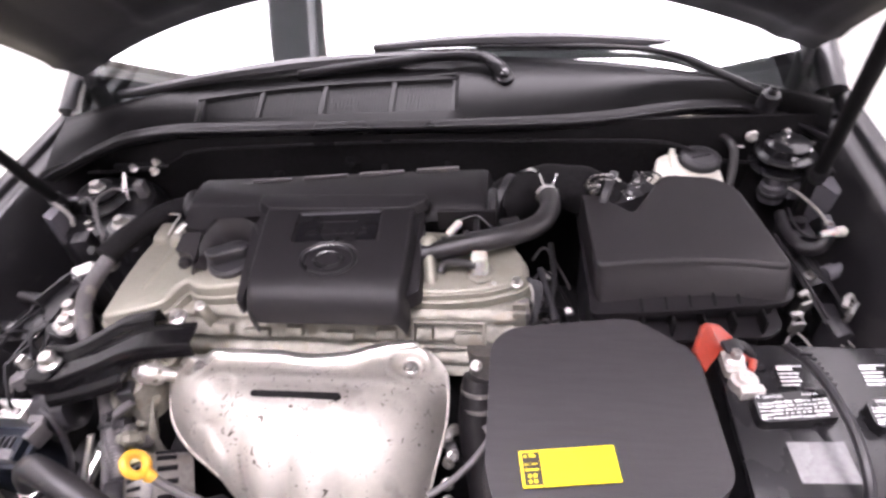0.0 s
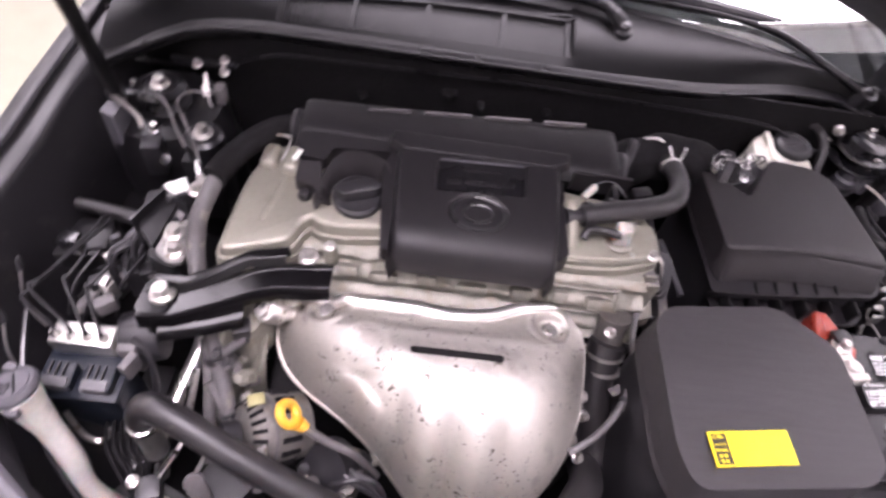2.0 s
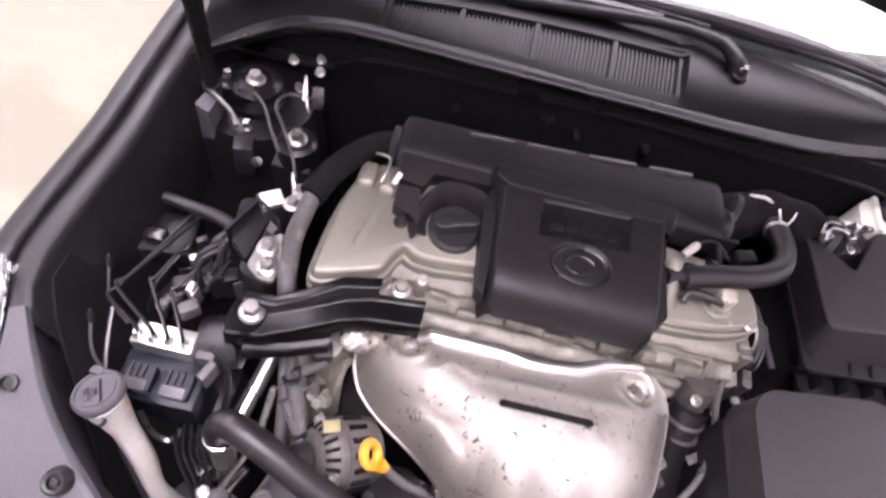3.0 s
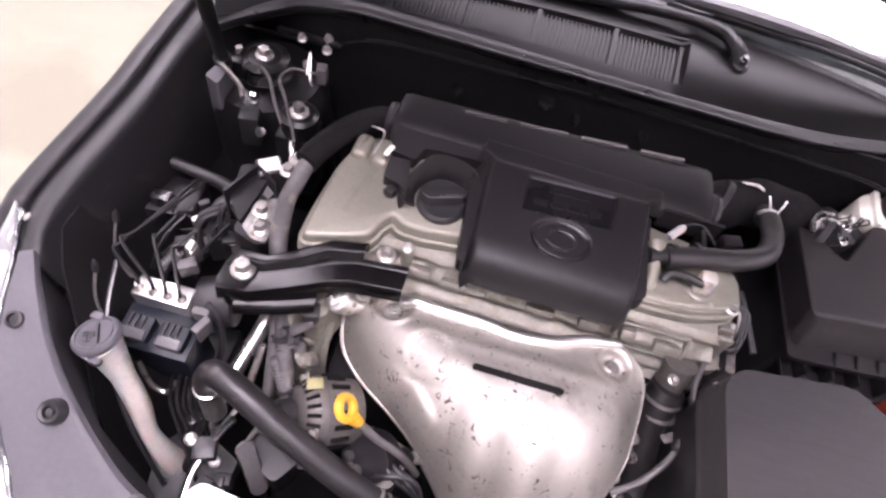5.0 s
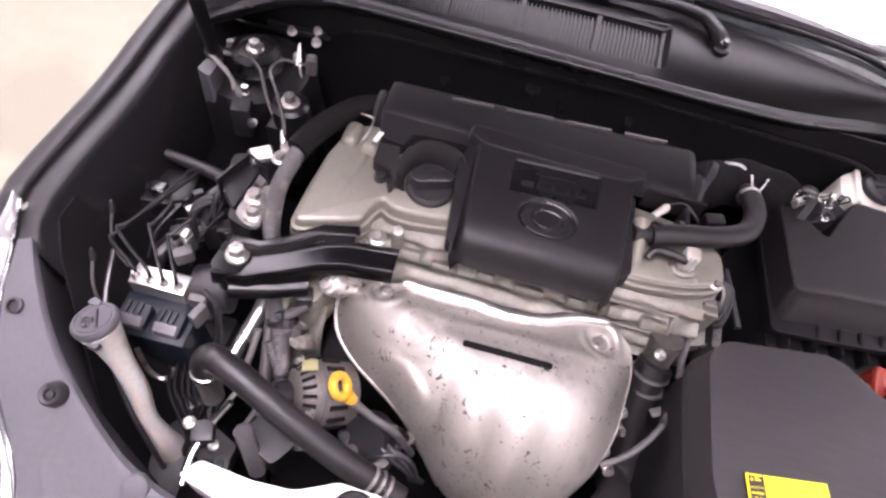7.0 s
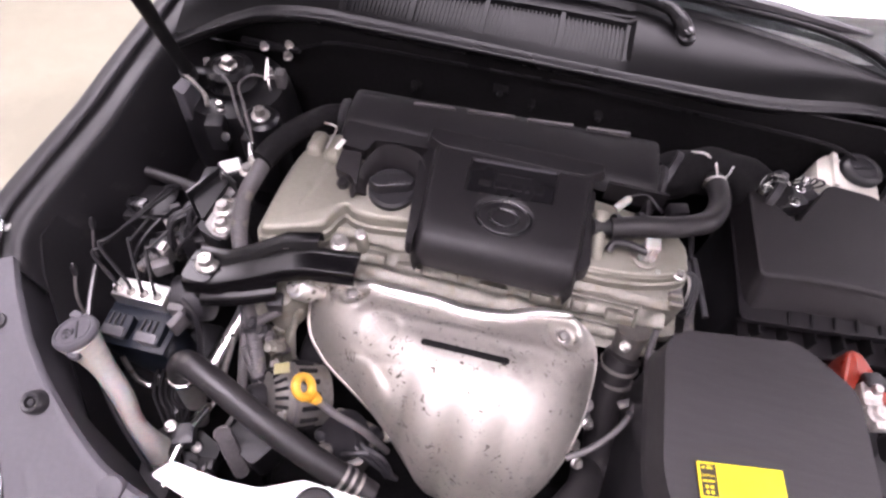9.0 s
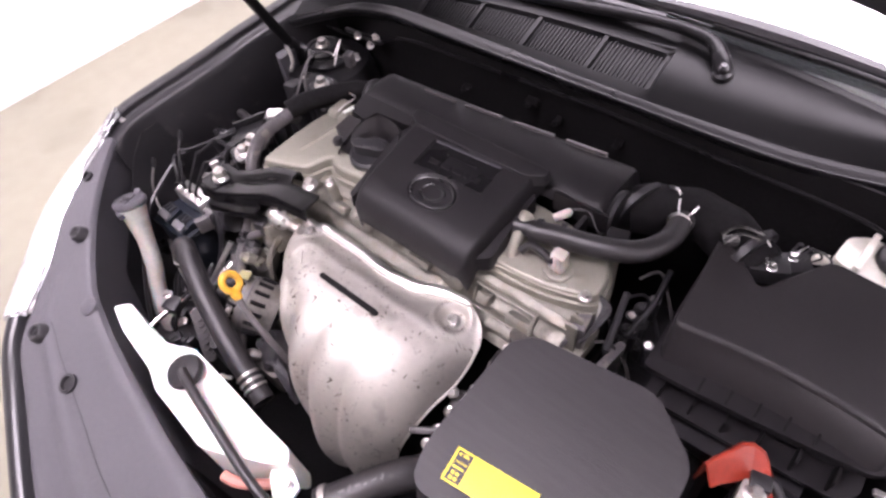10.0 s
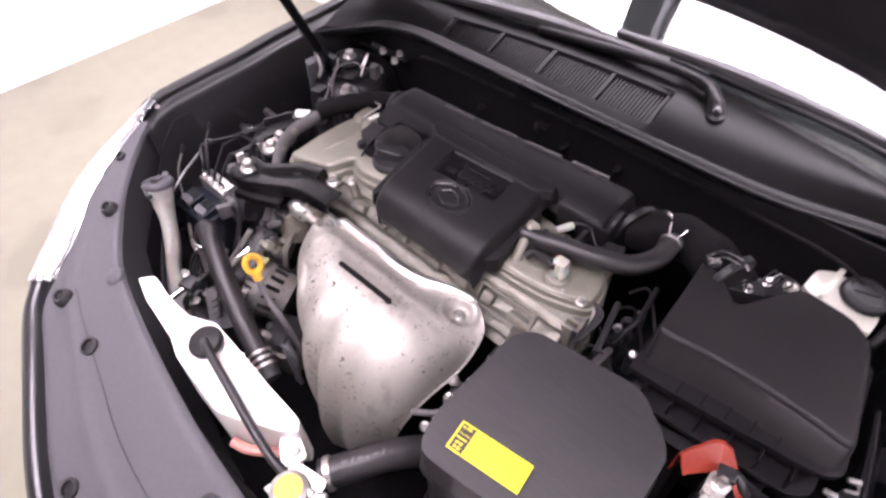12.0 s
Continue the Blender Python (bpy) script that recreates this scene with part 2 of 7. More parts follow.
def tube(points, r, per=8, sides=14, ribs=0.0, pitch=0.006, closed_ends=True):
    """A round tube along a smooth path; r a number or a function of 0 to 1; ribs: depth of corrugation."""
    path = smooth_path(points, per)
    if ribs:
        length = sum((path[i + 1] - path[i]).length for i in range(len(path) - 1))
        path = smooth_path(path, max(1, int(length / pitch * 2 / len(path)) + 1))
    bm = B()
    rings = []
    side = None
    for i, p in enumerate(path):
        d = (path[min(i + 1, len(path) - 1)] - path[max(i - 1, 0)]).normalized()
        if side is None:
            side = d.orthogonal().normalized()
        side = (side - d * side.dot(d)).normalized()
        up = d.cross(side)
        t = i / (len(path) - 1)
        rad = r(t) if callable(r) else r
        if ribs and i % 2:
            rad -= ribs
        rings.append([bm.verts.new(p + rad * (side * math.cos(a) + up * math.sin(a))) for a in [2 * math.pi * s / sides for s in range(sides)]])
    for a, b in zip(rings, rings[1:]):
        for s in range(sides):
            bm.faces.new((a[s], a[(s + 1) % sides], b[(s + 1) % sides], b[s]))
    if closed_ends:
        bm.faces.new(rings[0][::-1])
        bm.faces.new(rings[-1])
    return bm


def lathe(profile, at, axis=(0, 0, 1), sides=24, wave=None):
    """Turns a profile of (radius, height) round an axis through a point."""
    bm = B()
    q = Vector(axis).normalized().to_track_quat("Z", "Y")
    rings = []
    for r, h in profile:
        ring = []
        for s in range(sides):
            a = 2 * math.pi * s / sides
            k = wave(s) if wave else 1
            ring.append(bm.verts.new(Vector(at) + q @ Vector((r * k * math.cos(a), r * k * math.sin(a), h))))
        rings.append(ring)
    for a, b in zip(rings, rings[1:]):
        for s in range(sides):
            bm.faces.new((a[s], a[(s + 1) % sides], b[(s + 1) % sides], b[s]))
    if profile[0][0] > 1e-5:
        bm.faces.new(rings[0][::-1])
    if profile[-1][0] > 1e-5:
        bm.faces.new(rings[-1])
    bmesh.ops.remove_doubles(bm, verts=bm.verts, dist=1e-6)
    return bm


def bolt(at, axis=(0, 0, 1), r=0.008, flange=1.5, tall=1.0):
    """A flanged hexagon head."""
    bm = lathe([(r * flange, 0), (r * flange, r * 0.25), (r * flange * 0.9, r * 0.4), (r * 0.9, r * 0.55)], at, axis, 18)
    h = r * 0.5
    merge(bm, lathe([(r, h), (r, h + r * 0.8 * tall), (r * 0.86, h + r * tall), (r * 0.45, h + r * tall), (r * 0.4, h + r * 0.8 * tall), (0, h + r * 0.8 * tall)], at, axis, 6))
    return bm


def sheet(f, nu, nv, thick=0.0):
    """A surface from a function of u and v (0 to 1), with thickness along its normal."""
    bm = B()
    g = [[Vector(f(i / nu, j / nv)) for j in range(nv + 1)] for i in range(nu + 1)]
    vs = [[bm.verts.new(p) for p in row] for row in g]
    for i in range(nu):
        for j in range(nv):
            bm.faces.new((vs[i][j], vs[i + 1][j], vs[i + 1][j + 1], vs[i][j + 1]))
    if thick:
        bmesh.ops.recalc_face_normals(bm, faces=bm.faces)
        bmesh.ops.solidify(bm, geom=bm.faces[:], thickness=thick)
    return bm


def outward(out):
    """Outward direction at each corner of an outline."""
    area = sum(a[0] * b[1] - b[0] * a[1] for a, b in zip(out, out[1:] + out[:1]))
    res = []
    for i in range(len(out)):
        a, b = out[i - 1], out[(i + 1) % len(out)]
        res.append(Vector((b[1] - a[1], a[0] - b[0])).normalized() * (1 if area > 0 else -1))
    return res


def deck(out, low, top, r, flare=0.0, steps=5):
    """A casting's flat top with a broad round edge; its wall flares out towards the foot."""
    bm = B()
    nor = outward(out)
    rows = [[bm.verts.new((x + d.x * flare, y + d.y * flare, low)) for (x, y), d in zip(out, nor)]]
    for k in range(steps + 1):
        a = math.pi / 2 * k / steps
        row = []
        for (x, y), d in zip(out, nor):
            g = r * (1 - math.cos(a))
            p, q = x - d.x * g, y - d.y * g
            row.append(bm.verts.new((p, q, top(p, q) - r * (1 - math.sin(a)))))
        rows.append(row)
    n = len(out)
    for a, b in zip(rows, rows[1:]):
        for i in range(n):
            j = (i + 1) % n
            bm.faces.new((a[i], a[j], b[j], b[i]))
    bm.faces.new(rows[-1])
    bm.faces.new(rows[0][::-1])
    return bm


def along(points, t):
    """A point at t (0 to 1) on a smooth path through a few points."""
    pts = [Vector(p) for p in points]
    k = len(pts) - 1
    s = min(max(t, 0), 1) * k
    i = min(int(s), k - 1)
    t = s - i
    a, b, c, d = pts[max(i - 1, 0)], pts[i], pts[i + 1], pts[min(i + 2, k)]
    return 0.5 * (2 * b + (c - a) * t + (2 * a - 5 * b + 4 * c - d) * t * t + (3 * b - 3 * c + d - a) * t ** 3)


def lettering(words, m, size, deep=0.0004):
    """Words in the built-in font as a mesh, at the pose m."""
    cu = bpy.data.curves.new("words", "FONT")
    cu.body, cu.size, cu.extrude, cu.resolution_u = words, size, deep, 2
    ob = bpy.data.objects.new("words", cu)
    me = bpy.data.meshes.new_from_object(ob)
    bm = B()
    bm.from_mesh(me)
    bmesh.ops.transform(bm, matrix=m, verts=bm.verts)
    bpy.data.objects.remove(ob)
    bpy.data.meshes.remove(me)
    return bm


# ---- the hall ----
WEST, EAST = -2.8, 1.6


def hall():
    single("floor", box(WEST - 0.2, EAST + 0.2, -4.7, 7, -0.1, 0.0, 0), FLOOR, "beige polished concrete floor of a bright hall", "floor", kind="structure")
    single("wall_west", box(WEST - 0.2, WEST, -4.7, 7, 0, 3.4, 0), WALL, "plain white painted wall", "wall", kind="structure")
    single("wall_east", box(EAST, EAST + 0.2, -4.7, 7, 0, 3.4, 0), WALL, "plain white painted wall", "wall", kind="structure")
    single("wall_north", box(WEST, EAST, 6.8, 7, 0, 3.4, 0), WALL, "plain white painted wall", "wall", kind="structure")
    single("wall_south", box(WEST, EAST, -4.7, -4.5, 0, 3.4, 0), WALL, "plain white painted wall", "wall", kind="structure")
    single("wall_pier", box(WEST, -2.12, 1.95, 6.8, 0, 3.3, 0), WALL, "plain white painted wall standing forward", "wall", kind="structure")
    single("ceiling", box(WEST, EAST, -4.5, 6.8, 3.3, 3.4, 0), WALL, "white ceiling", "ceiling", kind="structure")
    # Panels sit out of view; the small one is added to brighten the heat shield.
    for x, y, w, d in ((-0.42, -0.16, 0.88, 0.50), (-0.22, -1.25, 0.26, 0.28), (-1.52, 2.05, 0.58, 1.15), (0.38, 2.05, 1.14, 1.15)):
        lamp = thing("ceiling_light", (x, y, 3.3), "white diffuse light panel placed overhead, out of view", "ceiling light", "ceiling lights")
        # The two far, dimmer panels are added for the windshield's white reflection.
        part("diffuser", box(x - w, x + w, y - d, y + d, 3.25, 3.28, 0.004), LAMP_GLOW if y < 1 else LAMP_SOFT, lamp)
        fr = B()
        for a, b, c, e in ((x - w - 0.04, x - w, y - d - 0.04, y + d + 0.04), (x + w, x + w + 0.04, y - d - 0.04, y + d + 0.04), (x - w, x + w, y - d - 0.04, y - d), (x - w, x + w, y + d, y + d + 0.04)):
            merge(fr, box(a, b, c, e, 3.23, 3.3, 0.002))
        part("frame", fr, STEEL, lamp)
    # Added beam, itself out of view: its reflection darkens a band of the windshield.
    single("ceiling_beam", box(-0.905, -0.785, -4.5, 6.8, 3.12, 3.3, 0.01), DARKMETAL, "dark beam added out of view to reflect in the windshield", "beam", kind="structure")


hall()


# ---- the car's body ----
car = thing("car", (0, 0.5, 0), "black saloon car with its hood raised", "car")


FENDER = [(0.85, 0.45), (0.835, 0.68), (0.808, 0.80), (0.787, 0.855), (0.772, 0.888), (0.763, 0.8985), (0.753, 0.901), (0.743, 0.9005), (0.738, 0.897), (0.736, 0.889), (0.729, 0.886), (0.717, 0.8845), (0.710, 0.879), (0.703, 0.855), (0.688, 0.80), (0.672, 0.70), (0.65, 0.45)]


def fender(s):
    def f(u, v):
        y = 0.335 + u * 0.90
        x, _, z = along([(p[0], 0, p[1]) for p in FENDER], v)
        nose = max(0, (0.41 - y) / 0.075) ** 2
        rise = min(max((y - 0.38) / 0.27, 0), 1)
        x -= 0.004 + 0.028 * rise * rise * (3 - 2 * rise) + 0.022 * nose
        z -= 0.014 * nose
        z += (0.115 * max(0, min(y, 0.66) - 0.40) + 0.03 * max(0, y - 0.66)) * min(1, max(0, (z - 0.45) / 0.4))
        return (s * x, y, z)
    return sheet(f, 24, 96, 0.003)


for s in (-1, 1):
    part("fender", fender(s), FENDER_PAINT, car, "satin black front fender")


def panel_z(x, y):
    return 0.765 + 0.4 * (y - 0.03) - 0.5 * max(0, -0.02 - y) ** 2 - 0.02 * max(0, abs(x) - 0.6)


INNER = [(0, 0.057), (0.16, 0.072), (0.33, 0.102), (0.46, 0.135), (0.52, 0.165), (0.584, 0.213), (0.63, 0.258), (0.665, 0.305), (0.69, 0.345)]
OUTER = [(0, -0.185), (0.16, -0.168), (0.305, -0.122), (0.456, -0.047), (0.547, 0.0), (0.583, 0.060), (0.609, 0.110), (0.664, 0.185), (0.694, 0.262), (0.708, 0.338)]


def front_panel():
    def f(u, v):
        s, k = (1 if u > 0.5 else -1), abs(u - 0.5) * 2
        a, b = along([(*p, 0) for p in INNER], k), along([(*p, 0) for p in OUTER], k)
        p = a.lerp(b, v)
        z = panel_z(p.x, p.y) - 0.012 * max(0, 1 - v * 14) ** 2 - 0.016 * max(0, (v - 0.93) / 0.07) ** 2
        z += 0.0035 * math.exp(-((v - 0.62) / 0.04) ** 2) * (k < 0.55)
        return (s * p.x, p.y, z)
    return sheet(f, 84, 28, 0.004)


panel = part("radiator_cover", front_panel(), PLASTIC_GREY, car, "matt dark grey plastic radiator cover panel")


def panel_skirt():
    """The dark wall that hangs under the panel's inner edge."""
    def f(u, v):
        s, k = (1 if u > 0.5 else -1), abs(u - 0.5) * 2
        a = along([(*p, 0) for p in INNER], k)
        return (s * (a.x + 0.012), a.y - 0.006, panel_z(a.x, a.y) - 0.016 - v * (panel_z(a.x, a.y) - 0.36))
    return sheet(f, 84, 4, 0.004)


part("panel_skirt", panel_skirt(), PLASTIC_GREY, car, "dark wall under the radiator cover")


def push_clip(x, y, r, open_hole=False):
    z = panel_z(x, y)
    n = (0, -0.36, 0.93)
    if open_hole:
        return lathe([(r, 0.000), (r, 0.005), (r * 0.72, 0.006), (r * 0.66, 0.001), (0, 0.0008)], (x, y, z), n, 20)
    return lathe([(r * 1.05, 0), (r, 0.004), (r * 0.92, 0.011), (r * 0.72, 0.014), (r * 0.5, 0.013), (r * 0.44, 0.006), (r * 0.3, 0.006), (r * 0.28, 0.012), (0, 0.0125)], (x, y, z), n, 20)


for s in (-1, 1):
    for x, y, r, o in ((0.676, 0.268, 0.010, True), (0.591, 0.19, 0.015, False), (0.52, 0.042, 0.017, False), (0.398, 0.026, 0.0155, True), (0.237, -0.109, 0.0155, True)):
        part("clip", push_clip(s * x, y, r, o), PLASTIC_DARK, panel)


for s in (-1, 1):
    part("boss", lathe([(0.017, -0.004), (0.0155, 0.003), (0.011, 0.005), (0, 0.0055)], (s * 0.467, 0.121, panel_z(0.467, 0.121)), (0, -0.36, 0.93), 20), PLASTIC_GREY, panel, "low round boss")
part("clip", push_clip(-0.032, 0.018, 0.019, True), PLASTIC_DARK, panel)


def lamp_shell(s, low, lift):
    """The lamp's clear nose, from its inner edge out and down to the bumper."""
    def f(u, v):
        a = along([(0.578, 0.050, 0), (0.607, 0.106, 0), (0.666, 0.182, 0), (0.697, 0.258, 0), (0.712, 0.335, 0), (0.728, 0.385, 0)], u)
        b = along([(0.622, 0.005, 0), (0.682, 0.085, 0), (0.728, 0.165, 0), (0.744, 0.245, 0), (0.742, 0.325, 0), (0.736, 0.39, 0)], u)
        p = a.lerp(b, v)
        z0 = panel_z(a.x, a.y) + 0.002 + (u > 0.75) * (u - 0.75) * 0.03
        z = z0 + lift - (0.006 * v + 0.012 * v ** 3) * (1 - 0.5 * u) - 0.9 * max(0, v - 0.84) - low + (0.004 * math.sin(u * 17) + 0.003 * math.sin(v * 22 + u * 9)) * (low > 0)
        return (s * p.x, p.y, z)
    return sheet(f, 40, 30, 0.003)


CLEAR = mat("lamp_lens", (0.9, 0.9, 0.9), 0.05, vary=0.02, trans=0.85, rough_vary=0.02)
for s in (-1, 1):
    hl = part("headlamp", lamp_shell(s, 0.010, 0), CHROME, car, "bright chrome headlamp under a clear lens")
    part("lens", lamp_shell(s, 0, 0.002), CLEAR, hl)


def bumper():
    def f(u, v):
        s, k = (1 if u > 0.5 else -1), abs(u - 0.5) * 2
        a = along([(0, -0.184, 0), (0.16, -0.167, 0), (0.305, -0.121, 0), (0.456, -0.046, 0), (0.55, 0.002, 0), (0.590, 0.038, 0)], k)
        n = Vector((0.55 * k, -1 + 0.45 * k, 0)).normalized()
        prof = along([(0, 0, 0.0), (0.012, 0, 0.010), (0.03, 0, 0.006), (0.045, 0, -0.03), (0.06, 0, -0.15), (0.06, 0, -0.4)], v)
        p = a + n * prof.x
        return (s * p.x, p.y, panel_z(a.x, a.y) - 0.014 + prof.z)
    return sheet(f, 60, 20, 0.004)


def seam():
    pts = []
    for x, y in ((-0.545, 0.035), (-0.525, 0.062), (-0.50, 0.060), (-0.46, 0.045), (-0.40, 0.028), (-0.33, 0.008), (-0.22, -0.022), (-0.10, -0.036), (0, -0.040)):
        pts.append((x, y, panel_z(x, y) - 0.0009))
    pts += [(-x, y, z) for x, y, z in pts[-2::-1]]
    return tube(pts, 0.0014, 8, 6)


part("seam", seam(), PLASTIC_DARK, panel)
part("bumper", bumper(), PAINT, car, "glossy black bumper edge ahead of the panel")


def apron(s):
    def f(u, v):
        y = 0.10 + u * 0.84
        k = 1 - 0.9 * max(0, 0.38 - y)
        p = along([(0.70, 0, 0.862), (0.665, 0, 0.76), (0.62, 0, 0.70), (0.56, 0, 0.64), (0.50, 0, 0.56), (0.46, 0, 0.40)], v)
        z = p.z + 0.004 * math.sin(u * 40) * v - 0.9 * max(0, 0.38 - y)
        return (s * p.x * k, y, z)
    return sheet(f, 20, 16, 0.003)


for s in (-1, 1):
    part("inner_apron", apron(s), PAINT_DULL, car, "satin black inner wheel apron")
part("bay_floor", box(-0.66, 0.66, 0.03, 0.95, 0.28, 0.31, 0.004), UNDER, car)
part("underbody", box(-0.72, 0.72, 0.90, 3.2, 0.20, 0.32, 0.02), UNDER, car)
for s in (-1, 1):
    for y in (0.62, 3.3):
        part("tyre", lathe([(0.20, -0.10), (0.30, -0.105), (0.325, -0.08), (0.325, 0.08), (0.30, 0.105), (0.20, 0.10)], (s * 0.735, y, 0.325), (1, 0, 0), 40), RUBBER, car)
        part("axle", tube([(s * 0.3, y, 0.325), (s * 0.79, y, 0.325)], 0.03, 3, 10), UNDER, car)
part("radiator_support", box(-0.60, 0.60, 0.02, 0.07, 0.33, 0.735, 0.006), UNDER, car)
part("firewall", sheet(lambda u, v: ((u - 0.5) * 1.42, 0.895 - 0.03 * math.sin(v * 2.6) + 0.03 * v, 0.93 - v * 0.64), 30, 14, 0.006), UNDER, car, "black firewall insulation")


for x, z, w in ((-0.282, 0.833, 0.018), (-0.128, 0.862, 0.026), (-0.07, 0.845, 0.012), (0.05, 0.85, 0.014)):
    clip_on = part("insulation_clip", box(x - w / 2, x + w / 2, 0.866, 0.895, z - 0.004, z + 0.004, 0.002, 8), UNDER, car)
    part("pin", lathe([(0.005, 0), (0.005, 0.006), (0.002, 0.009), (0, 0.009)], (x, 0.866, z), (0, -1, 0.3), 10), UNDER, clip_on)


def seal_path(u):
    x = (u - 0.5) * 2
    if x < 0:
        y = 0.890 - 0.09 * max(0, (-x - 0.62) / 0.32) ** 2
    else:
        y = 0.890 + 0.040 * math.exp(-((x - 0.72) / 0.2) ** 2) - 0.060 * max(0, (x - 0.9) / 0.1) ** 1.5
    return Vector((x * 0.70, y, 0.928 - 0.03 * max(0, abs(x) - 0.8) / 0.2))


def weatherstrip():
    def f(u, v):
        p = seal_path(u)
        a = 2 * math.pi * v
        return (p.x, p.y + 0.016 * math.cos(a), p.z + 0.010 * math.sin(a) + 0.004 * math.cos(2 * a))
    return sheet(f, 110, 16)


part("weatherstrip", weatherstrip(), SEAL, car, "black rubber weatherstrip along the cowl")


def flange():
    """The thin pinched edge of the insulation below the rubber strip."""
    def f(u, v):
        x = (u - 0.5) * 2
        drop = 0.045 / (1 + math.exp(-(abs(x) - 0.72) * 30))
        a = 2 * math.pi * v
        return (x * 0.66, 0.874 - 0.02 * abs(x) + 0.003 * math.cos(a), 0.905 - drop + 0.003 * math.sin(a))
    return sheet(f, 80, 8)


part("insulation_edge", flange(), SEAL, car)


def cowl_base(x):
    return 1.03 - 0.14 * abs(x / 0.66) ** 2.2


def cowl_point(u, v):
    x = (u - 0.5) * 1.36
    y0 = seal_path(0.5 + x / 1.4).y + 0.008
    y = y0 + (cowl_base(x) + 0.02 - y0) * v
    hump = 0.014 * math.sin(math.pi * min(v * 1.1, 1)) * (1 if x > 0.07 else 0.35)
    z = 0.932 + 0.042 * v + hump - 0.02 * abs(x / 0.68) ** 2
    return Vector((x, y, z))


def cowl():
    def f(u, v):
        p = cowl_point(u, v)
        if -0.425 < p.x < 0.065 and 0.10 < v < 0.60:
            p.z -= 0.012
        return p
    return sheet(f, 110, 40, 0.003)


cowl_panel = part("cowl_panel", cowl(), COWL, car, "matt black plastic cowl panel with air vents")


def slat(x):
    bm = B()
    a, b = cowl_point(0.5 + x / 1.36, 0.12), cowl_point(0.5 + x / 1.36, 0.58)
    rows = []
    for p in (a, a.lerp(b, 0.5), b):
        rows.append([bm.verts.new((p.x + dx, p.y, p.z + dz)) for dx, dz in ((-0.0016, -0.013), (-0.0016, -0.0042), (0.0016, -0.0042), (0.0016, -0.013))])
    for r, q in zip(rows, rows[1:]):
        for i in range(3):
            bm.faces.new((r[i], r[i + 1], q[i + 1], q[i]))
    return bm


for x in (-0.423, -0.306, -0.182, -0.05, 0.064):
    a, b = cowl_point(0.5 + x / 1.36, 0.09), cowl_point(0.5 + x / 1.36, 0.62)
    part("vent_bar", prism([(x - 0.004, a.y), (x + 0.004, a.y), (x + 0.004, b.y), (x - 0.004, b.y)], a.z - 0.012, lambda p, q: a.z + (b.z - a.z) * (q - a.y) / (b.y - a.y) + 0.0015, 0.001), COWL, cowl_panel)
for i in range(68):
    part("slat", slat(-0.417 + i * 0.00712), COWL, cowl_panel)
part("vent_ledge", tube([cowl_point(0.5 + x / 1.36, 0.66) + Vector((0, 0, -0.001)) for x in (-0.42, -0.28, -0.14, 0.0, 0.085)], 0.004, 6, 8), COWL, cowl_panel)


def windshield():
    def f(u, v):
        x = (u - 0.5) * 1.36
        y0 = cowl_base(x) + 0.012
        return (x * (1 - 0.12 * v), y0 + 0.80 * v - 0.05 * v * (1 - abs(x)), 0.966 - 0.02 * abs(x / 0.68) ** 2 + 0.47 * v - 0.04 * v * v)
    return sheet(f, 28, 12, 0.005)


ws = part("windshield", windshield(), GLASS, car, "sloping windshield glass with bright reflections")
ws.visible_shadow = False
part("dashboard", sheet(lambda u, v: ((u - 0.5) * 1.30, 0.93 + 0.85 * v + 0.10 * math.sin(math.pi * u), 0.90 + 0.10 * math.sin(1.7 * v)), 24, 12, 0.01), PLASTIC_DARK, car, "black dashboard top behind the glass")
part("cabin", box(-0.66, 0.66, 1.75, 2.9, 0.35, 0.95, 0.05), PLASTIC_DARK, car, "dark cabin interior")
part("roof", sheet(lambda u, v: ((u - 0.5) * 1.24, 1.82 + 1.2 * v, 1.42 + 0.04 * math.sin(math.pi * v) - 0.06 * abs(2 * u - 1) ** 3), 16, 8, 0.01), PAINT, car)
for s in (-1, 1):
    part("pillar", tube([(s * 0.69, 0.93, 0.945), (s * 0.672, 1.2, 1.10), (s * 0.64, 1.5, 1.26), (s * 0.60, 1.85, 1.41)], 0.028, 6, 10), PAINT, car)


BELT = [(0.775, 1.19), (0.80, 1.6), (0.815, 2.3), (0.81, 3.0), (0.79, 3.7), (0.72, 4.25), (0.45, 4.42), (0, 4.46)]


def body_side():
    def f(u, v):
        s, k = (1 if u > 0.5 else -1), abs(u - 0.5) * 2
        p = along([(x, y, 0) for x, y in BELT], 1 - k)
        z = along([(0, 0, 0.26), (0.02, 0, 0.42), (0.035, 0, 0.62), (0.03, 0, 0.80), (0.0, 0, 0.94), (-0.05, 0, 0.985)], v)
        grow = 1 + z.x / 0.8
        arch = max(0, 1 - ((p.y - 3.3) / 0.36) ** 2) ** 0.5 * 0.40 if abs(p.y - 3.3) < 0.36 else 0
        return (s * p.x * grow, p.y + z.x * (p.y > 4), max(z.z, 0.26 + arch))
    return sheet(f, 96, 18, 0.006)


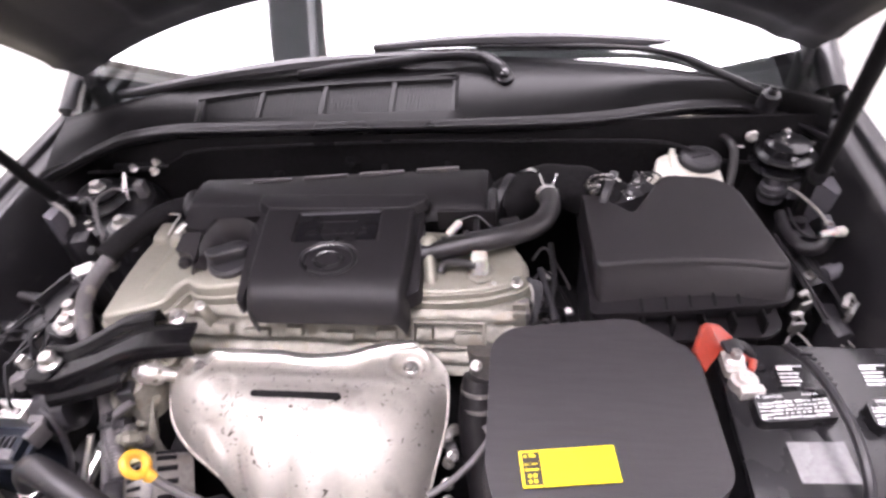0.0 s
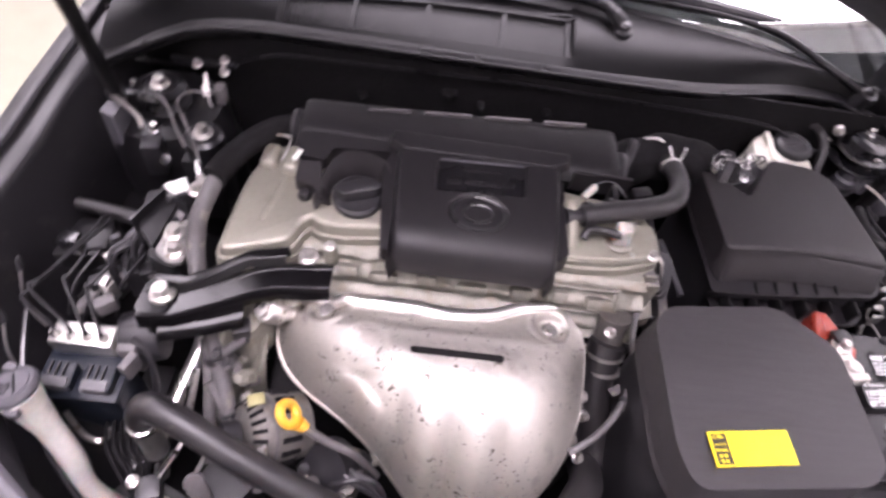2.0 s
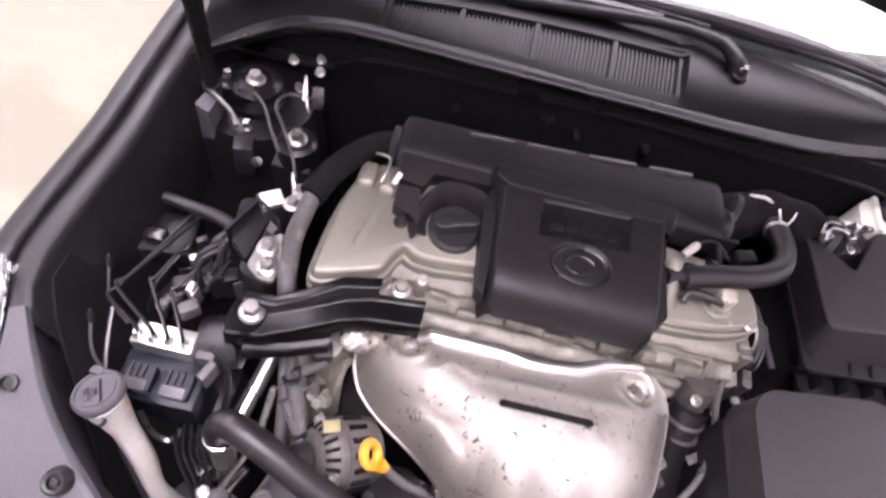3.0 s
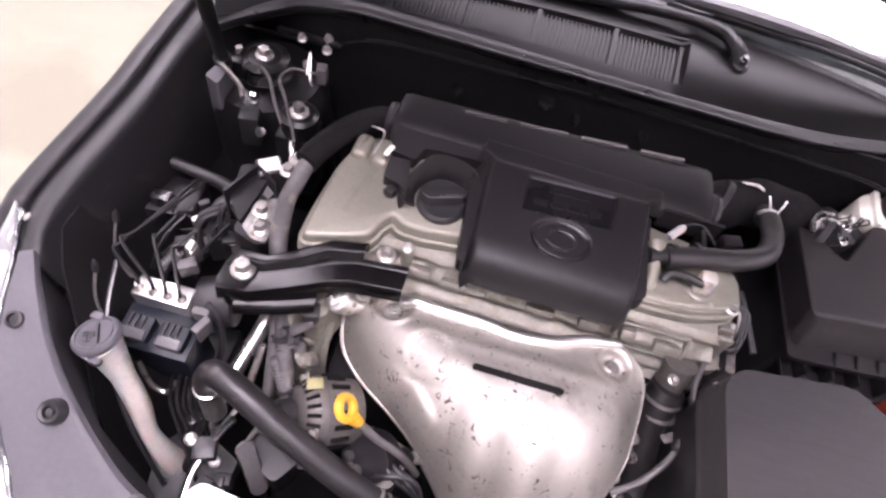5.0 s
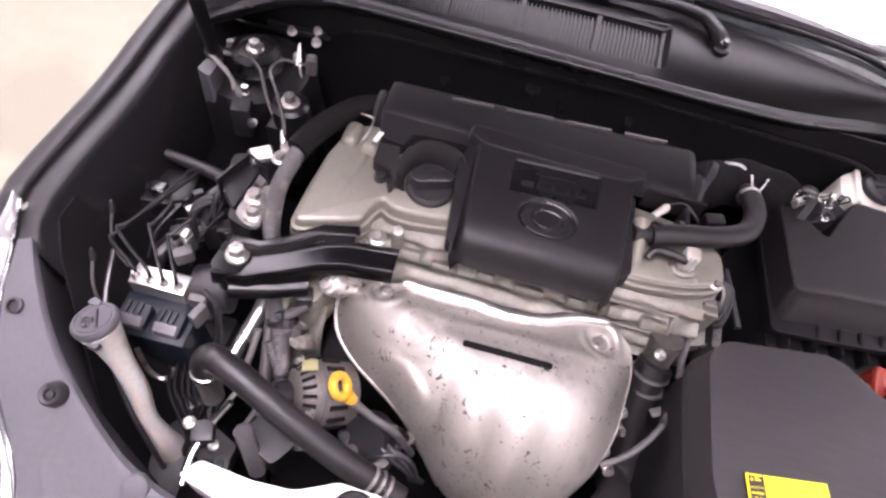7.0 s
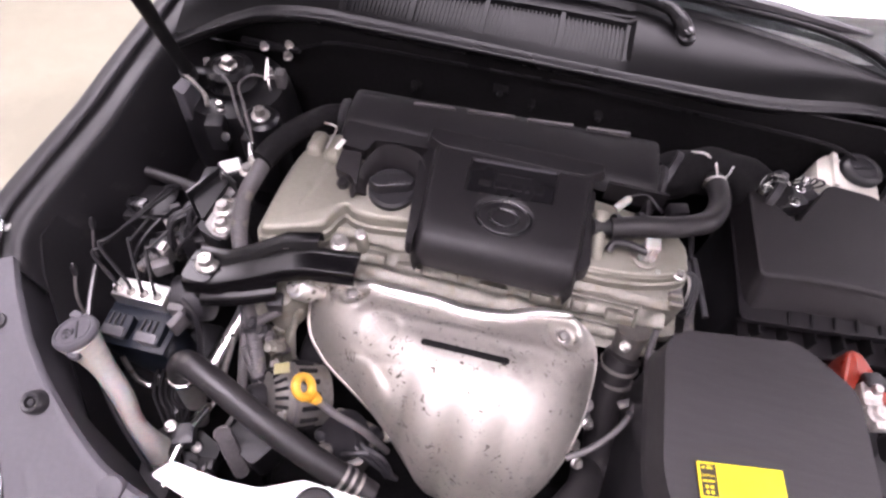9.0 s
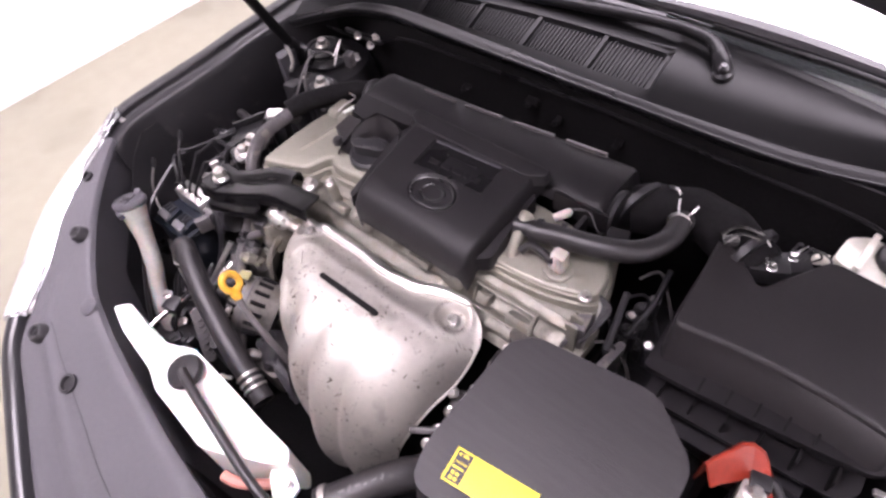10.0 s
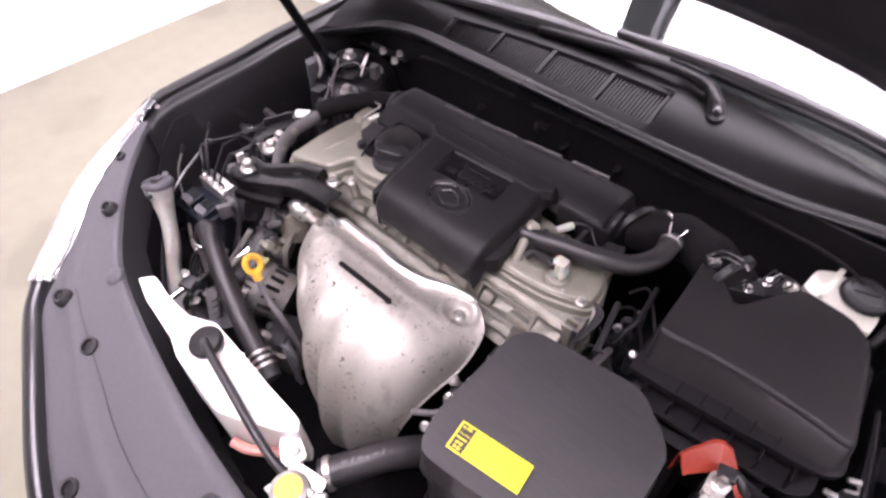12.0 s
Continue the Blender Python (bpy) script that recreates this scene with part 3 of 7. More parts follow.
part("body_side", body_side(), PAINT, car, "glossy black body sides and tail")
part("trunk_lid", sheet(lambda u, v: ((u - 0.5) * 1.50 * (1 - 0.10 * v), 3.45 + 0.97 * v - 0.10 * abs(2 * u - 1) ** 3 * v, 1.005 - 0.03 * v ** 2 - 0.02 * abs(2 * u - 1) ** 2), 20, 10, 0.006), PAINT, car)
part("rear_window", sheet(lambda u, v: ((u - 0.5) * (1.20 + 0.18 * v), 2.98 + 0.55 * v, 1.415 - 0.41 * v - 0.05 * abs(2 * u - 1) ** 3 * (1 - v)), 14, 8, 0.005), GLASS, car)
for s in (-1, 1):
    part("side_window", sheet(lambda u, v: (s * (0.765 - 0.13 * v), 1.25 + 0.62 * v + (2.15 - 0.95 * v) * u, 0.975 + 0.40 * v), 12, 8, 0.005), GLASS, car)
    part("rear_pillar", tube([(s * 0.735, 3.55, 0.985), (s * 0.69, 3.28, 1.22), (s * 0.61, 2.98, 1.40)], 0.05, 6, 10), PAINT, car)
    part("roof_rail", tube([(s * 0.60, 1.85, 1.41), (s * 0.63, 2.4, 1.435), (s * 0.61, 2.98, 1.405)], 0.03, 6, 10), PAINT, car)
    for y in (0.62, 3.3):
        part("rim", lathe([(0.205, 0.04), (0.20, 0.085), (0.17, 0.075), (0.06, 0.06), (0.03, 0.085), (0, 0.085)], (s * 0.735, y, 0.325), (s, 0, 0), 30), STEEL, car)
part("tail_panel", box(-0.70, 0.70, 3.4, 4.35, 0.30, 0.90, 0.08), UNDER, car)


# ---- the raised hood ----
def hood_point(u, v, lift=0.0):
    x = (u - 0.5) * 2
    hw = 0.665 + 0.075 * min(1, v * 5) - 0.10 * max(0, v - 0.5)
    z0 = 0.995 + 0.155 * (1 - abs(x) ** 2.2)
    y0 = 0.972 - 0.02 * (1 - x * x)
    c, q = math.cos(radians(54)), math.sin(radians(54))
    w = v * 1.10
    out = -0.04 * (1 - x * x) * math.sin(math.pi * v) + lift
    return Vector((x * hw, y0 - w * c - out * q, z0 * 1.0 + w * q * (1 - 0.06 * abs(x)) - out * c))


hood = part("hood", sheet(lambda u, v: hood_point(u, v, -0.02), 40, 24, 0.003), PAINT, car, "raised hood with its dark inner panel")


def inner_hood():
    def f(u, v):
        x = abs(u - 0.5) * 2
        rim = min(1, (1 - x) / 0.08) * min(1, v / 0.06)
        web = 0.012 * (math.cos(u * 31) > 0.2) * rim
        bead = 0.006 * math.exp(-(((1 - x) - 0.10) / 0.015) ** 2) + 0.006 * math.exp(-((v - 0.05) / 0.012) ** 2)
        return hood_point(0.5 + (u - 0.5) * 0.985, 0.006 + v * 0.98, 0.006 * rim + web * 0.6 + bead)
    return sheet(f, 90, 60, 0.002)


part("inner_panel", inner_hood(), PLASTIC_DARK, hood, "dull black inner hood panel")
for s in (-1, 1):
    bm = tube([(s * 0.66, 0.995, 1.02), (s * 0.685, 0.985, 0.995), (s * 0.705, 0.98, 0.985), (s * 0.715, 0.975, 0.966), (s * 0.703, 0.972, 0.955)], 0.006, 5, 8)
    part("hinge_hook", bm, PAINT_DULL, hood)
    part("hinge", box(s * 0.655 - 0.007, s * 0.655 + 0.007, 0.965, 1.005, 0.90, 1.03, 0.004), PAINT_DULL, hood)


def gas_strut(s):
    a, d = (Vector((-0.644, 0.745, 0.872)), Vector((0.255, -0.456, 0.853)).normalized()) if s < 0 else (Vector((0.644, 0.785, 0.885)), Vector((-0.050, -0.096, 0.16)).normalized())
    t = thing("gas_strut", a, "black gas strut holding the raised hood", "gas strut", "hood struts")
    part("cylinder", tube([a + d * 0.03, a + d * 0.46], 0.0100, 4, 14), UNDER, t)
    part("rod", tube([a + d * 0.46, a + d * 0.64], 0.005, 4, 10), STEEL, t)
    part("end_fitting", lathe([(0.008, -0.012), (0.013, -0.006), (0.014, 0.02), (0.011, 0.034)], a, d, 14), PLASTIC_DARK, t)
    part("ball_stud", lathe([(0.0, -0.012), (0.009, -0.008), (0.009, 0.008), (0.0, 0.012)], a, (1, 0, 0), 12), STEEL, t)
    part("bracket", box(a.x - 0.008, a.x + 0.030, a.y + 0.004, a.y + 0.022, a.z - 0.12, a.z + 0.004, 0.004), PAINT_DULL, t)


for s in (-1, 1):
    gas_strut(s)


# ---- wipers ----
def wiper(pivot, bend, tip, blade_from, blade_to, thick, label):
    t = thing("wiper", pivot, label, "wiper", "windshield wipers")
    p = Vector(pivot)
    part("pivot_cap", lathe([(0.017, -0.02), (0.017, 0.004), (0.014, 0.014), (0.008, 0.017), (0.007, 0.024), (0, 0.025)], p, (0, -0.3, 1), 18), PAINT, t)
    part("pivot_nut", bolt(p + Vector((0, -0.006, 0.022)), (0, -0.3, 1), 0.005), PAINT, t)
    part("arm", tube([p + Vector((0, 0, 0.006)), *[Vector(b) for b in bend], Vector(tip)], lambda k: thick * (1 - 0.4 * min(1, k * 1.6)), 8, 10), SEAL, t, "satin black wiper arm")
    a, b = Vector(blade_from) - Vector((0, 0, 0.008)), Vector(blade_to) - Vector((0, 0, 0.008))
    mid = a.lerp(b, 0.5) + Vector((0, 0, 0.012))
    part("blade", tube([a, a.lerp(mid, 0.6) + Vector((0, 0, 0.003)), mid, b.lerp(mid, 0.6) + Vector((0, 0, 0.003)), b], lambda k: 0.006 + 0.008 * math.sin(math.pi * min(max(k, 0.05), 0.95)), 8, 8), PLASTIC_DARK, t)
    part("rubber_edge", tube([a - Vector((0, 0, 0.008)), b - Vector((0, 0, 0.008))], 0.003, 10, 6), RUBBER, t)


wiper((0.156, 0.972, 0.962), [(0.142, 0.985, 0.986), (0.105, 1.012, 0.994), (0.0, 1.022, 0.990)], (-0.24, 1.005, 0.975), (0.02, 1.050, 0.992), (-0.60, 0.968, 0.972), 0.0165, "black windshield wiper parked on the glass")
wiper((0.592, 0.915, 0.945), [(0.53, 0.965, 0.964), (0.45, 1.010, 0.984), (0.33, 1.035, 0.992)], (0.10, 1.050, 0.995), (0.46, 1.045, 0.996), (-0.10, 1.066, 1.002), 0.009, "black windshield wiper parked low across the glass")


# ---- strut towers ----
def strut_tower(x, y):
    t = thing("strut_tower", (x, y, 0.70), "black strut tower with its rubber mount and nuts", "strut tower", "strut towers")
    part("tower", lathe([(0.115, -0.35), (0.108, 0.05), (0.10, 0.115), (0.088, 0.138), (0.055, 0.145), (0.045, 0.142), (0, 0.142)], (x, y, 0.70), (0, 0, 1), 32), PAINT_DULL, t)
    part("mount", lathe([(0.042, 0), (0.044, 0.006), (0.040, 0.010), (0.036, 0.020), (0.040, 0.024), (0.040, 0.030), (0.028, 0.036), (0.026, 0.033), (0.014, 0.033), (0, 0.033)], (x, y, 0.843), (0, 0, 1), 28), PAINT_DULL, t, "stepped black strut mount")
    part("centre_nut", bolt((x, y, 0.877), (0, 0, 1), 0.010), STEEL, t)
    for a in (35, 155, 275):
        part("nut", bolt((x + 0.066 * math.cos(radians(a)), y + 0.066 * math.sin(radians(a)), 0.840), (0, 0, 1), 0.0065, 1.3, 1.6), STEEL, t)


strut_tower(-0.590, 0.780)


def plated_tower(x, y):
    """The tower under the brake lines: stacked plates, three studs, a pale bush on its front."""
    t = thing("strut_tower", (x, y, 0.70), "black strut tower with stacked plates and three bright studs", "strut tower", "strut towers")
    part("tower", lathe([(0.070, -0.35), (0.060, 0.08), (0.054, 0.128), (0.050, 0.136), (0, 0.136)], (x + 0.01, y + 0.045, 0.70), (0, 0, 1), 28), PAINT_DULL, t)
    part("lower_plate", lathe([(0.030, 0.836 - 0.8), (0.049, 0.040), (0.051, 0.043), (0.049, 0.046), (0.034, 0.049), (0.033, 0.062)], (x, y, 0.816), (0, 0, 1), 30), PAINT, t)
    part("mount", lathe([(0.034, 0.0), (0.046, 0.004), (0.048, 0.007), (0.046, 0.010), (0.036, 0.013), (0.034, 0.026), (0.026, 0.031), (0.010, 0.031), (0, 0.030)], (x, y, 0.874), (0, 0, 1), 30), PAINT, t, "stepped glossy strut mount")
    for a, b, h in ((0.618, 0.872, 0.902), (0.657, 0.859, 0.884), (0.622, 0.822, 0.880)):
        stud = part("stud", tube([(a, b, h - 0.012), (a, b, h + 0.014)], 0.0034, 3, 8), STEEL, t)
        part("nut", bolt((a, b, h), (0, 0, 1), 0.0068, 1.25, 1.5), BRIGHT, stud)
    part("strap", tube([(0.634, 0.838, 0.882), (0.643, 0.846, 0.885), (0.655, 0.852, 0.880)], 0.003, 5, 6), STEEL, t)
    part("strap", tube([(0.625, 0.838, 0.872), (0.645, 0.836, 0.872), (0.655, 0.846, 0.868)], 0.0026, 5, 6), STEEL, t)
    part("bush", lathe([(0.019, 0.0), (0.021, 0.004), (0.021, 0.030), (0.017, 0.034), (0.017, 0.046), (0.012, 0.050), (0, 0.050)], (0.606, 0.826, 0.806), (0, 0.1, 1), 22), PLASTIC_GREY, t, "dull grey bush")
    part("bush_collar", lathe([(0.022, 0.010), (0.0235, 0.012), (0.0235, 0.018), (0.022, 0.020)], (0.606, 0.826, 0.806), (0, 0.1, 1), 22), PLASTIC_DARK, t)
    part("bush", lathe([(0.012, 0.0), (0.012, 0.03), (0.009, 0.036), (0, 0.036)], (0.634, 0.822, 0.816), (0.1, 0.1, 1), 16), PLASTIC_GREY, t, "dull grey bush")


plated_tower(0.619, 0.857)


# ---- the engine ----
engine = thing("engine", (-0.1, 0.5, 0.33), "transverse petrol engine with a cast aluminium head", "engine")
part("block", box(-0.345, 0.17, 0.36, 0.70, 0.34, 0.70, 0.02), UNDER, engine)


def head_casting():
    """The head's rough front face with its ledges and bosses."""
    def f(u, v):
        x = -0.385 + u * 0.565
        ledge = 0.006 * math.sin(v * 19)
        lump = 0.008 * max(0, math.sin(x * 52 + 0.5)) ** 3 * max(0, math.sin(v * 8 - 0.6)) + 0.003 * noise.noise((x * 40, v * 9, 2))
        y = 0.520 - 0.050 * v - lump - ledge
        return (x, y, 0.862 - v * 0.085 + lump * 0.6)
    bm = sheet(f, 110, 40, 0.004)
    merge(bm, box(-0.385, 0.178, 0.515, 0.66, 0.76, 0.858, 0.006))
    return bm


cyl_head = part("cylinder_head", head_casting(), ALU_ROUGH, engine, "stained grey cast aluminium cylinder head")
for x, z, w, h in ((-0.245, 0.842, 0.030, 0.016), (-0.195, 0.834, 0.040, 0.014), (-0.135, 0.840, 0.026, 0.016), (-0.07, 0.832, 0.044, 0.014), (0.0, 0.836, 0.030, 0.018), (0.055, 0.840, 0.022, 0.020), (0.115, 0.832, 0.040, 0.018)):
    pad = box(-w / 2, w / 2, -0.006, 0.012, -h / 2, h / 2, 0.0045)
    bmesh.ops.transform(pad, matrix=pose(x, 0.493, z, -30), verts=pad.verts)
    part("pad", pad, ALU_ROUGH, cyl_head)


def frame_on_head():
    bm = B()
    for x0, x1, z0, z1 in ((0.036, 0.140, 0.016, 0.020), (0.036, 0.140, -0.020, -0.016), (0.036, 0.040, -0.016, 0.016), (0.134, 0.140, -0.016, 0.016)):
        merge(bm, box(x0, x1, -0.007, 0.012, z0, z1, 0.002))
    bmesh.ops.transform(bm, matrix=pose(0, 0.497, 0.838, -30), verts=bm.verts)
    return bm


part("cast_frame", frame_on_head(), ALU_ROUGH, cyl_head)
def deck_z(x, y):
    return 0.8885 + 0.065 * (y - 0.50)


def deck_z_end(x, y):
    return 0.8865 + 0.05 * (y - 0.52)


DECK = rounded([(-0.409, 0.470), (-0.354, 0.487), (-0.322, 0.499), (-0.313, 0.527), (-0.302, 0.542), (-0.288, 0.531), (-0.262, 0.529), (-0.199, 0.537), (-0.145, 0.545), (-0.145, 0.66), (-0.30, 0.668), (-0.365, 0.664), (-0.388, 0.635), (-0.401, 0.595), (-0.407, 0.54)], [0.014, 0.03, 0.014, 0.012, 0.010, 0.012, 0.02, 0.02, 0.004, 0.004, 0.02, 0.02, 0.02, 0.02, 0.02], 5)
DECK_END = rounded([(0.005, 0.533), (0.075, 0.528), (0.135, 0.535), (0.172, 0.547), (0.194, 0.558), (0.190, 0.60), (0.16, 0.635), (0.05, 0.65), (0.005, 0.65)], [0.004, 0.02, 0.02, 0.012, 0.012, 0.012, 0.02, 0.02, 0.004], 4)


def grow(out, k):
    return [(x + d.x * k, y + d.y * k) for (x, y), d in zip(out, outward(out))]


valve = part("valve_cover", deck(DECK, 0.866, deck_z, 0.007, 0.003), ALU, engine, "beige cast aluminium valve cover")
part("end_deck", deck(DECK_END, 0.866, deck_z_end, 0.006, 0.003), ALU, valve)
for out in (DECK, DECK_END):
    part("flange", deck(grow(out, 0.0065), 0.858, lambda x, y: 0.8725, 0.0025), ALU, valve)
    part("lower_flange", deck(grow(out, 0.0085), 0.846, lambda x, y: 0.8555, 0.002), ALU, valve)
part("cam_boss", deck(rounded([(-0.390, 0.612), (-0.364, 0.612), (-0.362, 0.655), (-0.388, 0.655)], 0.011, 4), 0.89, lambda x, y: 0.9085 + 0.05 * (y - 0.63), 0.010, 0.002), ALU, valve)
part("cam_boss", deck(rounded([(-0.360, 0.608), (-0.331, 0.604), (-0.329, 0.655), (-0.358, 0.655)], 0.012, 4), 0.89, lambda x, y: 0.9105 + 0.05 * (y - 0.63), 0.011, 0.002), ALU, valve)
part("ridge", tube([(-0.346, 0.612, 0.8870), (-0.354, 0.57, 0.8838), (-0.366, 0.525, 0.8805)], 0.0110, 6, 18), ALU, valve)
part("bolt_post", lathe([(0.009, -0.03), (0.009, 0.016), (0.0075, 0.018)], (-0.269, 0.505, 0.862), (0, -0.15, 1), 14), ALU, valve)
part("sensor_clip", tube([(-0.372, 0.66, 0.918), (-0.352, 0.655, 0.92), (-0.350, 0.63, 0.922), (-0.355, 0.615, 0.915)], 0.0016, 6, 6), STEEL, valve)
for x, y, z, r in ((-0.293, 0.481, 0.880, 0.0085), (-0.269, 0.503, 0.880, 0.0052), (0.181, 0.552, 0.884, 0.006), (0.150, 0.548, 0.882, 0.004), (-0.402, 0.50, 0.872, 0.006)):
    part("bolt", bolt((x, y, z), (0, -0.1, 1), r), STEEL, engine)
part("hose_post", tube([(0.062, 0.546, 0.870), (0.061, 0.556, 0.888), (0.058, 0.575, 0.908), (0.056, 0.590, 0.918), (0.056, 0.598, 0.918)], lambda k: 0.013 - 0.004 * math.sin(math.pi * k), 8, 10), ALU, valve, "cast hose nipple")
part("socket", lathe([(0.021, -0.004), (0.021, 0.003), (0.018, 0.005), (0.015, 0.005)], (0.13, 0.566, 0.889), (0, 0, 1), 20), ALU_ROUGH, valve)
plug = part("connector", deck(rounded([(0.1195, 0.557), (0.1405, 0.557), (0.1405, 0.575), (0.1195, 0.575)], 0.004, 3), 0.890, lambda x, y: 0.924 + 0.1 * (y - 0.566), 0.002), NECK_PL, engine, "pale plastic sensor plug")
for i in range(3):
    part("ridge", box(0.1215 + i * 0.0065, 0.1245 + i * 0.0065, 0.5545, 0.5575, 0.894, 0.921, 0.0008), NECK_PL, plug)
part("collar", deck(rounded([(0.118, 0.5555), (0.142, 0.5555), (0.142, 0.5765), (0.118, 0.5765)], 0.004, 3), 0.897, lambda x, y: 0.902, 0.001), NECK_PL, plug)
part("pin", box(0.112, 0.128, 0.560, 0.566, 0.914, 0.918, 0.001, 25), BRIGHT, plug)
part("wire", tube([(0.125, 0.556, 0.915), (0.10, 0.563, 0.913), (0.082, 0.565, 0.908), (0.075, 0.555, 0.90)], 0.006, 6, 10), RUBBER, engine)

for y in (0.515, 0.530, 0.572, 0.585):
    part("side_rib", box(0.176, 0.194, y - 0.003, y + 0.003, 0.79, 0.866, 0.002), ALU_ROUGH, valve)
part("side_port", lathe([(0.020, -0.01), (0.020, 0.010), (0.016, 0.013), (0.012, 0.008), (0, 0.008)], (0.184, 0.545, 0.825), (1, -0.1, 0.1), 20), ALU_ROUGH, valve)
part("side_plate", prism(rounded([(0.178, 0.49), (0.205, 0.50), (0.208, 0.56), (0.18, 0.585)], 0.008), 0.785, 0.806, 0.004), ALU_ROUGH, valve)
part("edge_bead", tube([(0.020, 0.527, 0.879), (0.075, 0.530, 0.880), (0.135, 0.537, 0.880), (0.172, 0.549, 0.880), (0.190, 0.560, 0.879)], 0.0028, 8, 8), ALU, valve)

# oil control valve and sensors below the mount
ocv = part("oil_valve", lathe([(0.010, -0.055), (0.011, -0.024), (0.0165, -0.022), (0.0185, -0.016), (0.0185, 0.004), (0.0165, 0.009), (0.012, 0.010), (0.0115, 0.017), (0, 0.018)], (-0.336, 0.425, 0.829), (-0.55, -0.35, 0.75), 20), PIPE_ALU, engine, "pale cast oil control valve")
part("collar", lathe([(0.0195, -0.012), (0.0195, -0.006)], (-0.336, 0.425, 0.829), (-0.55, -0.35, 0.75), 8), ALU_ROUGH, ocv)
part("plug", box(-0.384, -0.360, 0.396, 0.418, 0.786, 0.812, 0.003, 15), PLASTIC_DARK, ocv, "dark sensor plug")
part("valve_body", prism(rounded([(-0.395, 0.40), (-0.355, 0.39), (-0.338, 0.42), (-0.335, 0.46), (-0.39, 0.46)], 0.012), 0.74, 0.805, 0.01, 0.008), ALU_ROUGH, engine)
part("lug", lathe([(0.012, -0.012), (0.013, 0.005), (0.007, 0.006), (0.006, 0.002), (0, 0.002)], (-0.310, 0.445, 0.832), (0, -0.4, 1), 14), ALU_ROUGH, engine)
for i in range(14):
    a = random.Random(70 + i)
    x, y, z = a.uniform(-0.405, -0.35), a.uniform(0.345, 0.405), a.uniform(0.725, 0.775)
    k = a.uniform(0.6, 1.15)
    part("fitting", lathe([(0.010 * k, -0.014), (0.011 * k, 0.002), (0.008 * k, 0.005), (0.007 * k, 0.011), (0, 0.012)], (x, y, z), (a.uniform(-0.6, 0.6), a.uniform(-0.8, 0), 0.7), 6 + 4 * (i % 2)), (ALU_ROUGH, ALU_ROUGH, PLASTIC_DARK, CONDUIT)[i % 4], engine)
part("front_case", sheet(lambda u, v: (-0.415 + 0.075 * u, 0.41 - 0.10 * v - 0.012 * math.sin(u * 9) * math.sin(v * 7), 0.775 - 0.20 * v + 0.02 * math.sin(u * 7 + v * 5)), 20, 20, 0.01), ALU_ROUGH, engine, "dirty aluminium timing case")


# ---- alternator ----
alt = thing("alternator", (-0.325, 0.29, 0.66), "aluminium alternator with slotted end frame", "alternator")
AC = Vector((-0.338, 0.300, 0.716))
AD = Vector((-0.80, -0.42, 0.42)).normalized()
part("housing", lathe([(0.045, -0.065), (0.048, -0.04), (0.050, -0.01), (0.048, 0.005), (0.040, 0.016), (0.026, 0.021), (0.010, 0.023), (0, 0.023)], AC, AD, 40), ALT_CASE, alt)
q = AD.to_track_quat("Z", "Y")
for i in range(22):
    a = 2 * math.pi * i / 22
    p0 = AC + q @ Vector((0.0375 * math.cos(a), 0.0375 * math.sin(a), 0.0175))
    p1 = AC + q @ Vector((0.0492 * math.cos(a), 0.0492 * math.sin(a), 0.0030))
    part("slot", tube([p0, p1], 0.0030, 3, 6), UNDER, alt)
for i in range(16):
    a = 2 * math.pi * i / 16
    p0 = AC + q @ Vector((0.0498 * math.cos(a), 0.0498 * math.sin(a), -0.018))
    p1 = AC + q @ Vector((0.0478 * math.cos(a), 0.0478 * math.sin(a), -0.044))
    part("slot", tube([p0, p1], 0.0040, 3, 6), UNDER, alt)
part("seam", lathe([(0.0500, -0.0125), (0.0508, -0.011), (0.0508, -0.0095), (0.0500, -0.008)], AC, AD, 40), CONDUIT, alt)
for i in range(3):
    a = 0.6 + 2.09 * i
    part("through_bolt", bolt(AC + q @ Vector((0.047 * math.cos(a), 0.047 * math.sin(a), 0.006)), AD, 0.006), STEEL, alt)
part("pulley", lathe([(0.020, 0.024), (0.022, 0.028), (0.020, 0.045), (0.01, 0.05), (0, 0.05)], AC, AD, 24), PLASTIC_DARK, alt)
part("tag", box(-0.348, -0.326, 0.318, 0.334, 0.764, 0.767, 0.001, 20), TAG_Y, alt)

# dipstick
dip = thing("dipstick", (-0.24, 0.28, 0.70), "oil dipstick with a yellow ring handle", "dipstick")


def ring_handle():
    bm = B()
    c = Vector((-0.280, 0.286, 0.836))
    d = Vector((0.80, 0.05, 0.58)).normalized()
    qq = d.to_track_quat("Z", "X")
    nu, nv = 32, 12
    vs = []
    for i in range(nu):
        a = 2 * math.pi * i / nu
        row = []
        for j in range(nv):
            b = 2 * math.pi * j / nv
            rr = 0.0128 + 0.0055 * math.cos(b)
            row.append(bm.verts.new(c + qq @ Vector((rr * math.cos(a) * 1.12, rr * math.sin(a), 0.006 * math.sin(b)))))
        vs.append(row)
    for i in range(nu):
        for j in range(nv):
            bm.faces.new((vs[i][j], vs[(i + 1) % nu][j], vs[(i + 1) % nu][(j + 1) % nv], vs[i][(j + 1) % nv]))
    merge(bm, lathe([(0.009, 0), (0.0075, 0.007), (0.006, 0.012)], c + Vector((0.012, -0.006, -0.012)), (0.75, -0.15, -0.6), 12))
    return bm


part("handle", ring_handle(), YELLOW, dip, "yellow plastic ring handle")
part("guide_tube", tube([(-0.262, 0.278, 0.820), (-0.235, 0.272, 0.795), (-0.20, 0.27, 0.76), (-0.17, 0.275, 0.66)], 0.0055, 8, 10), CONDUIT, dip)


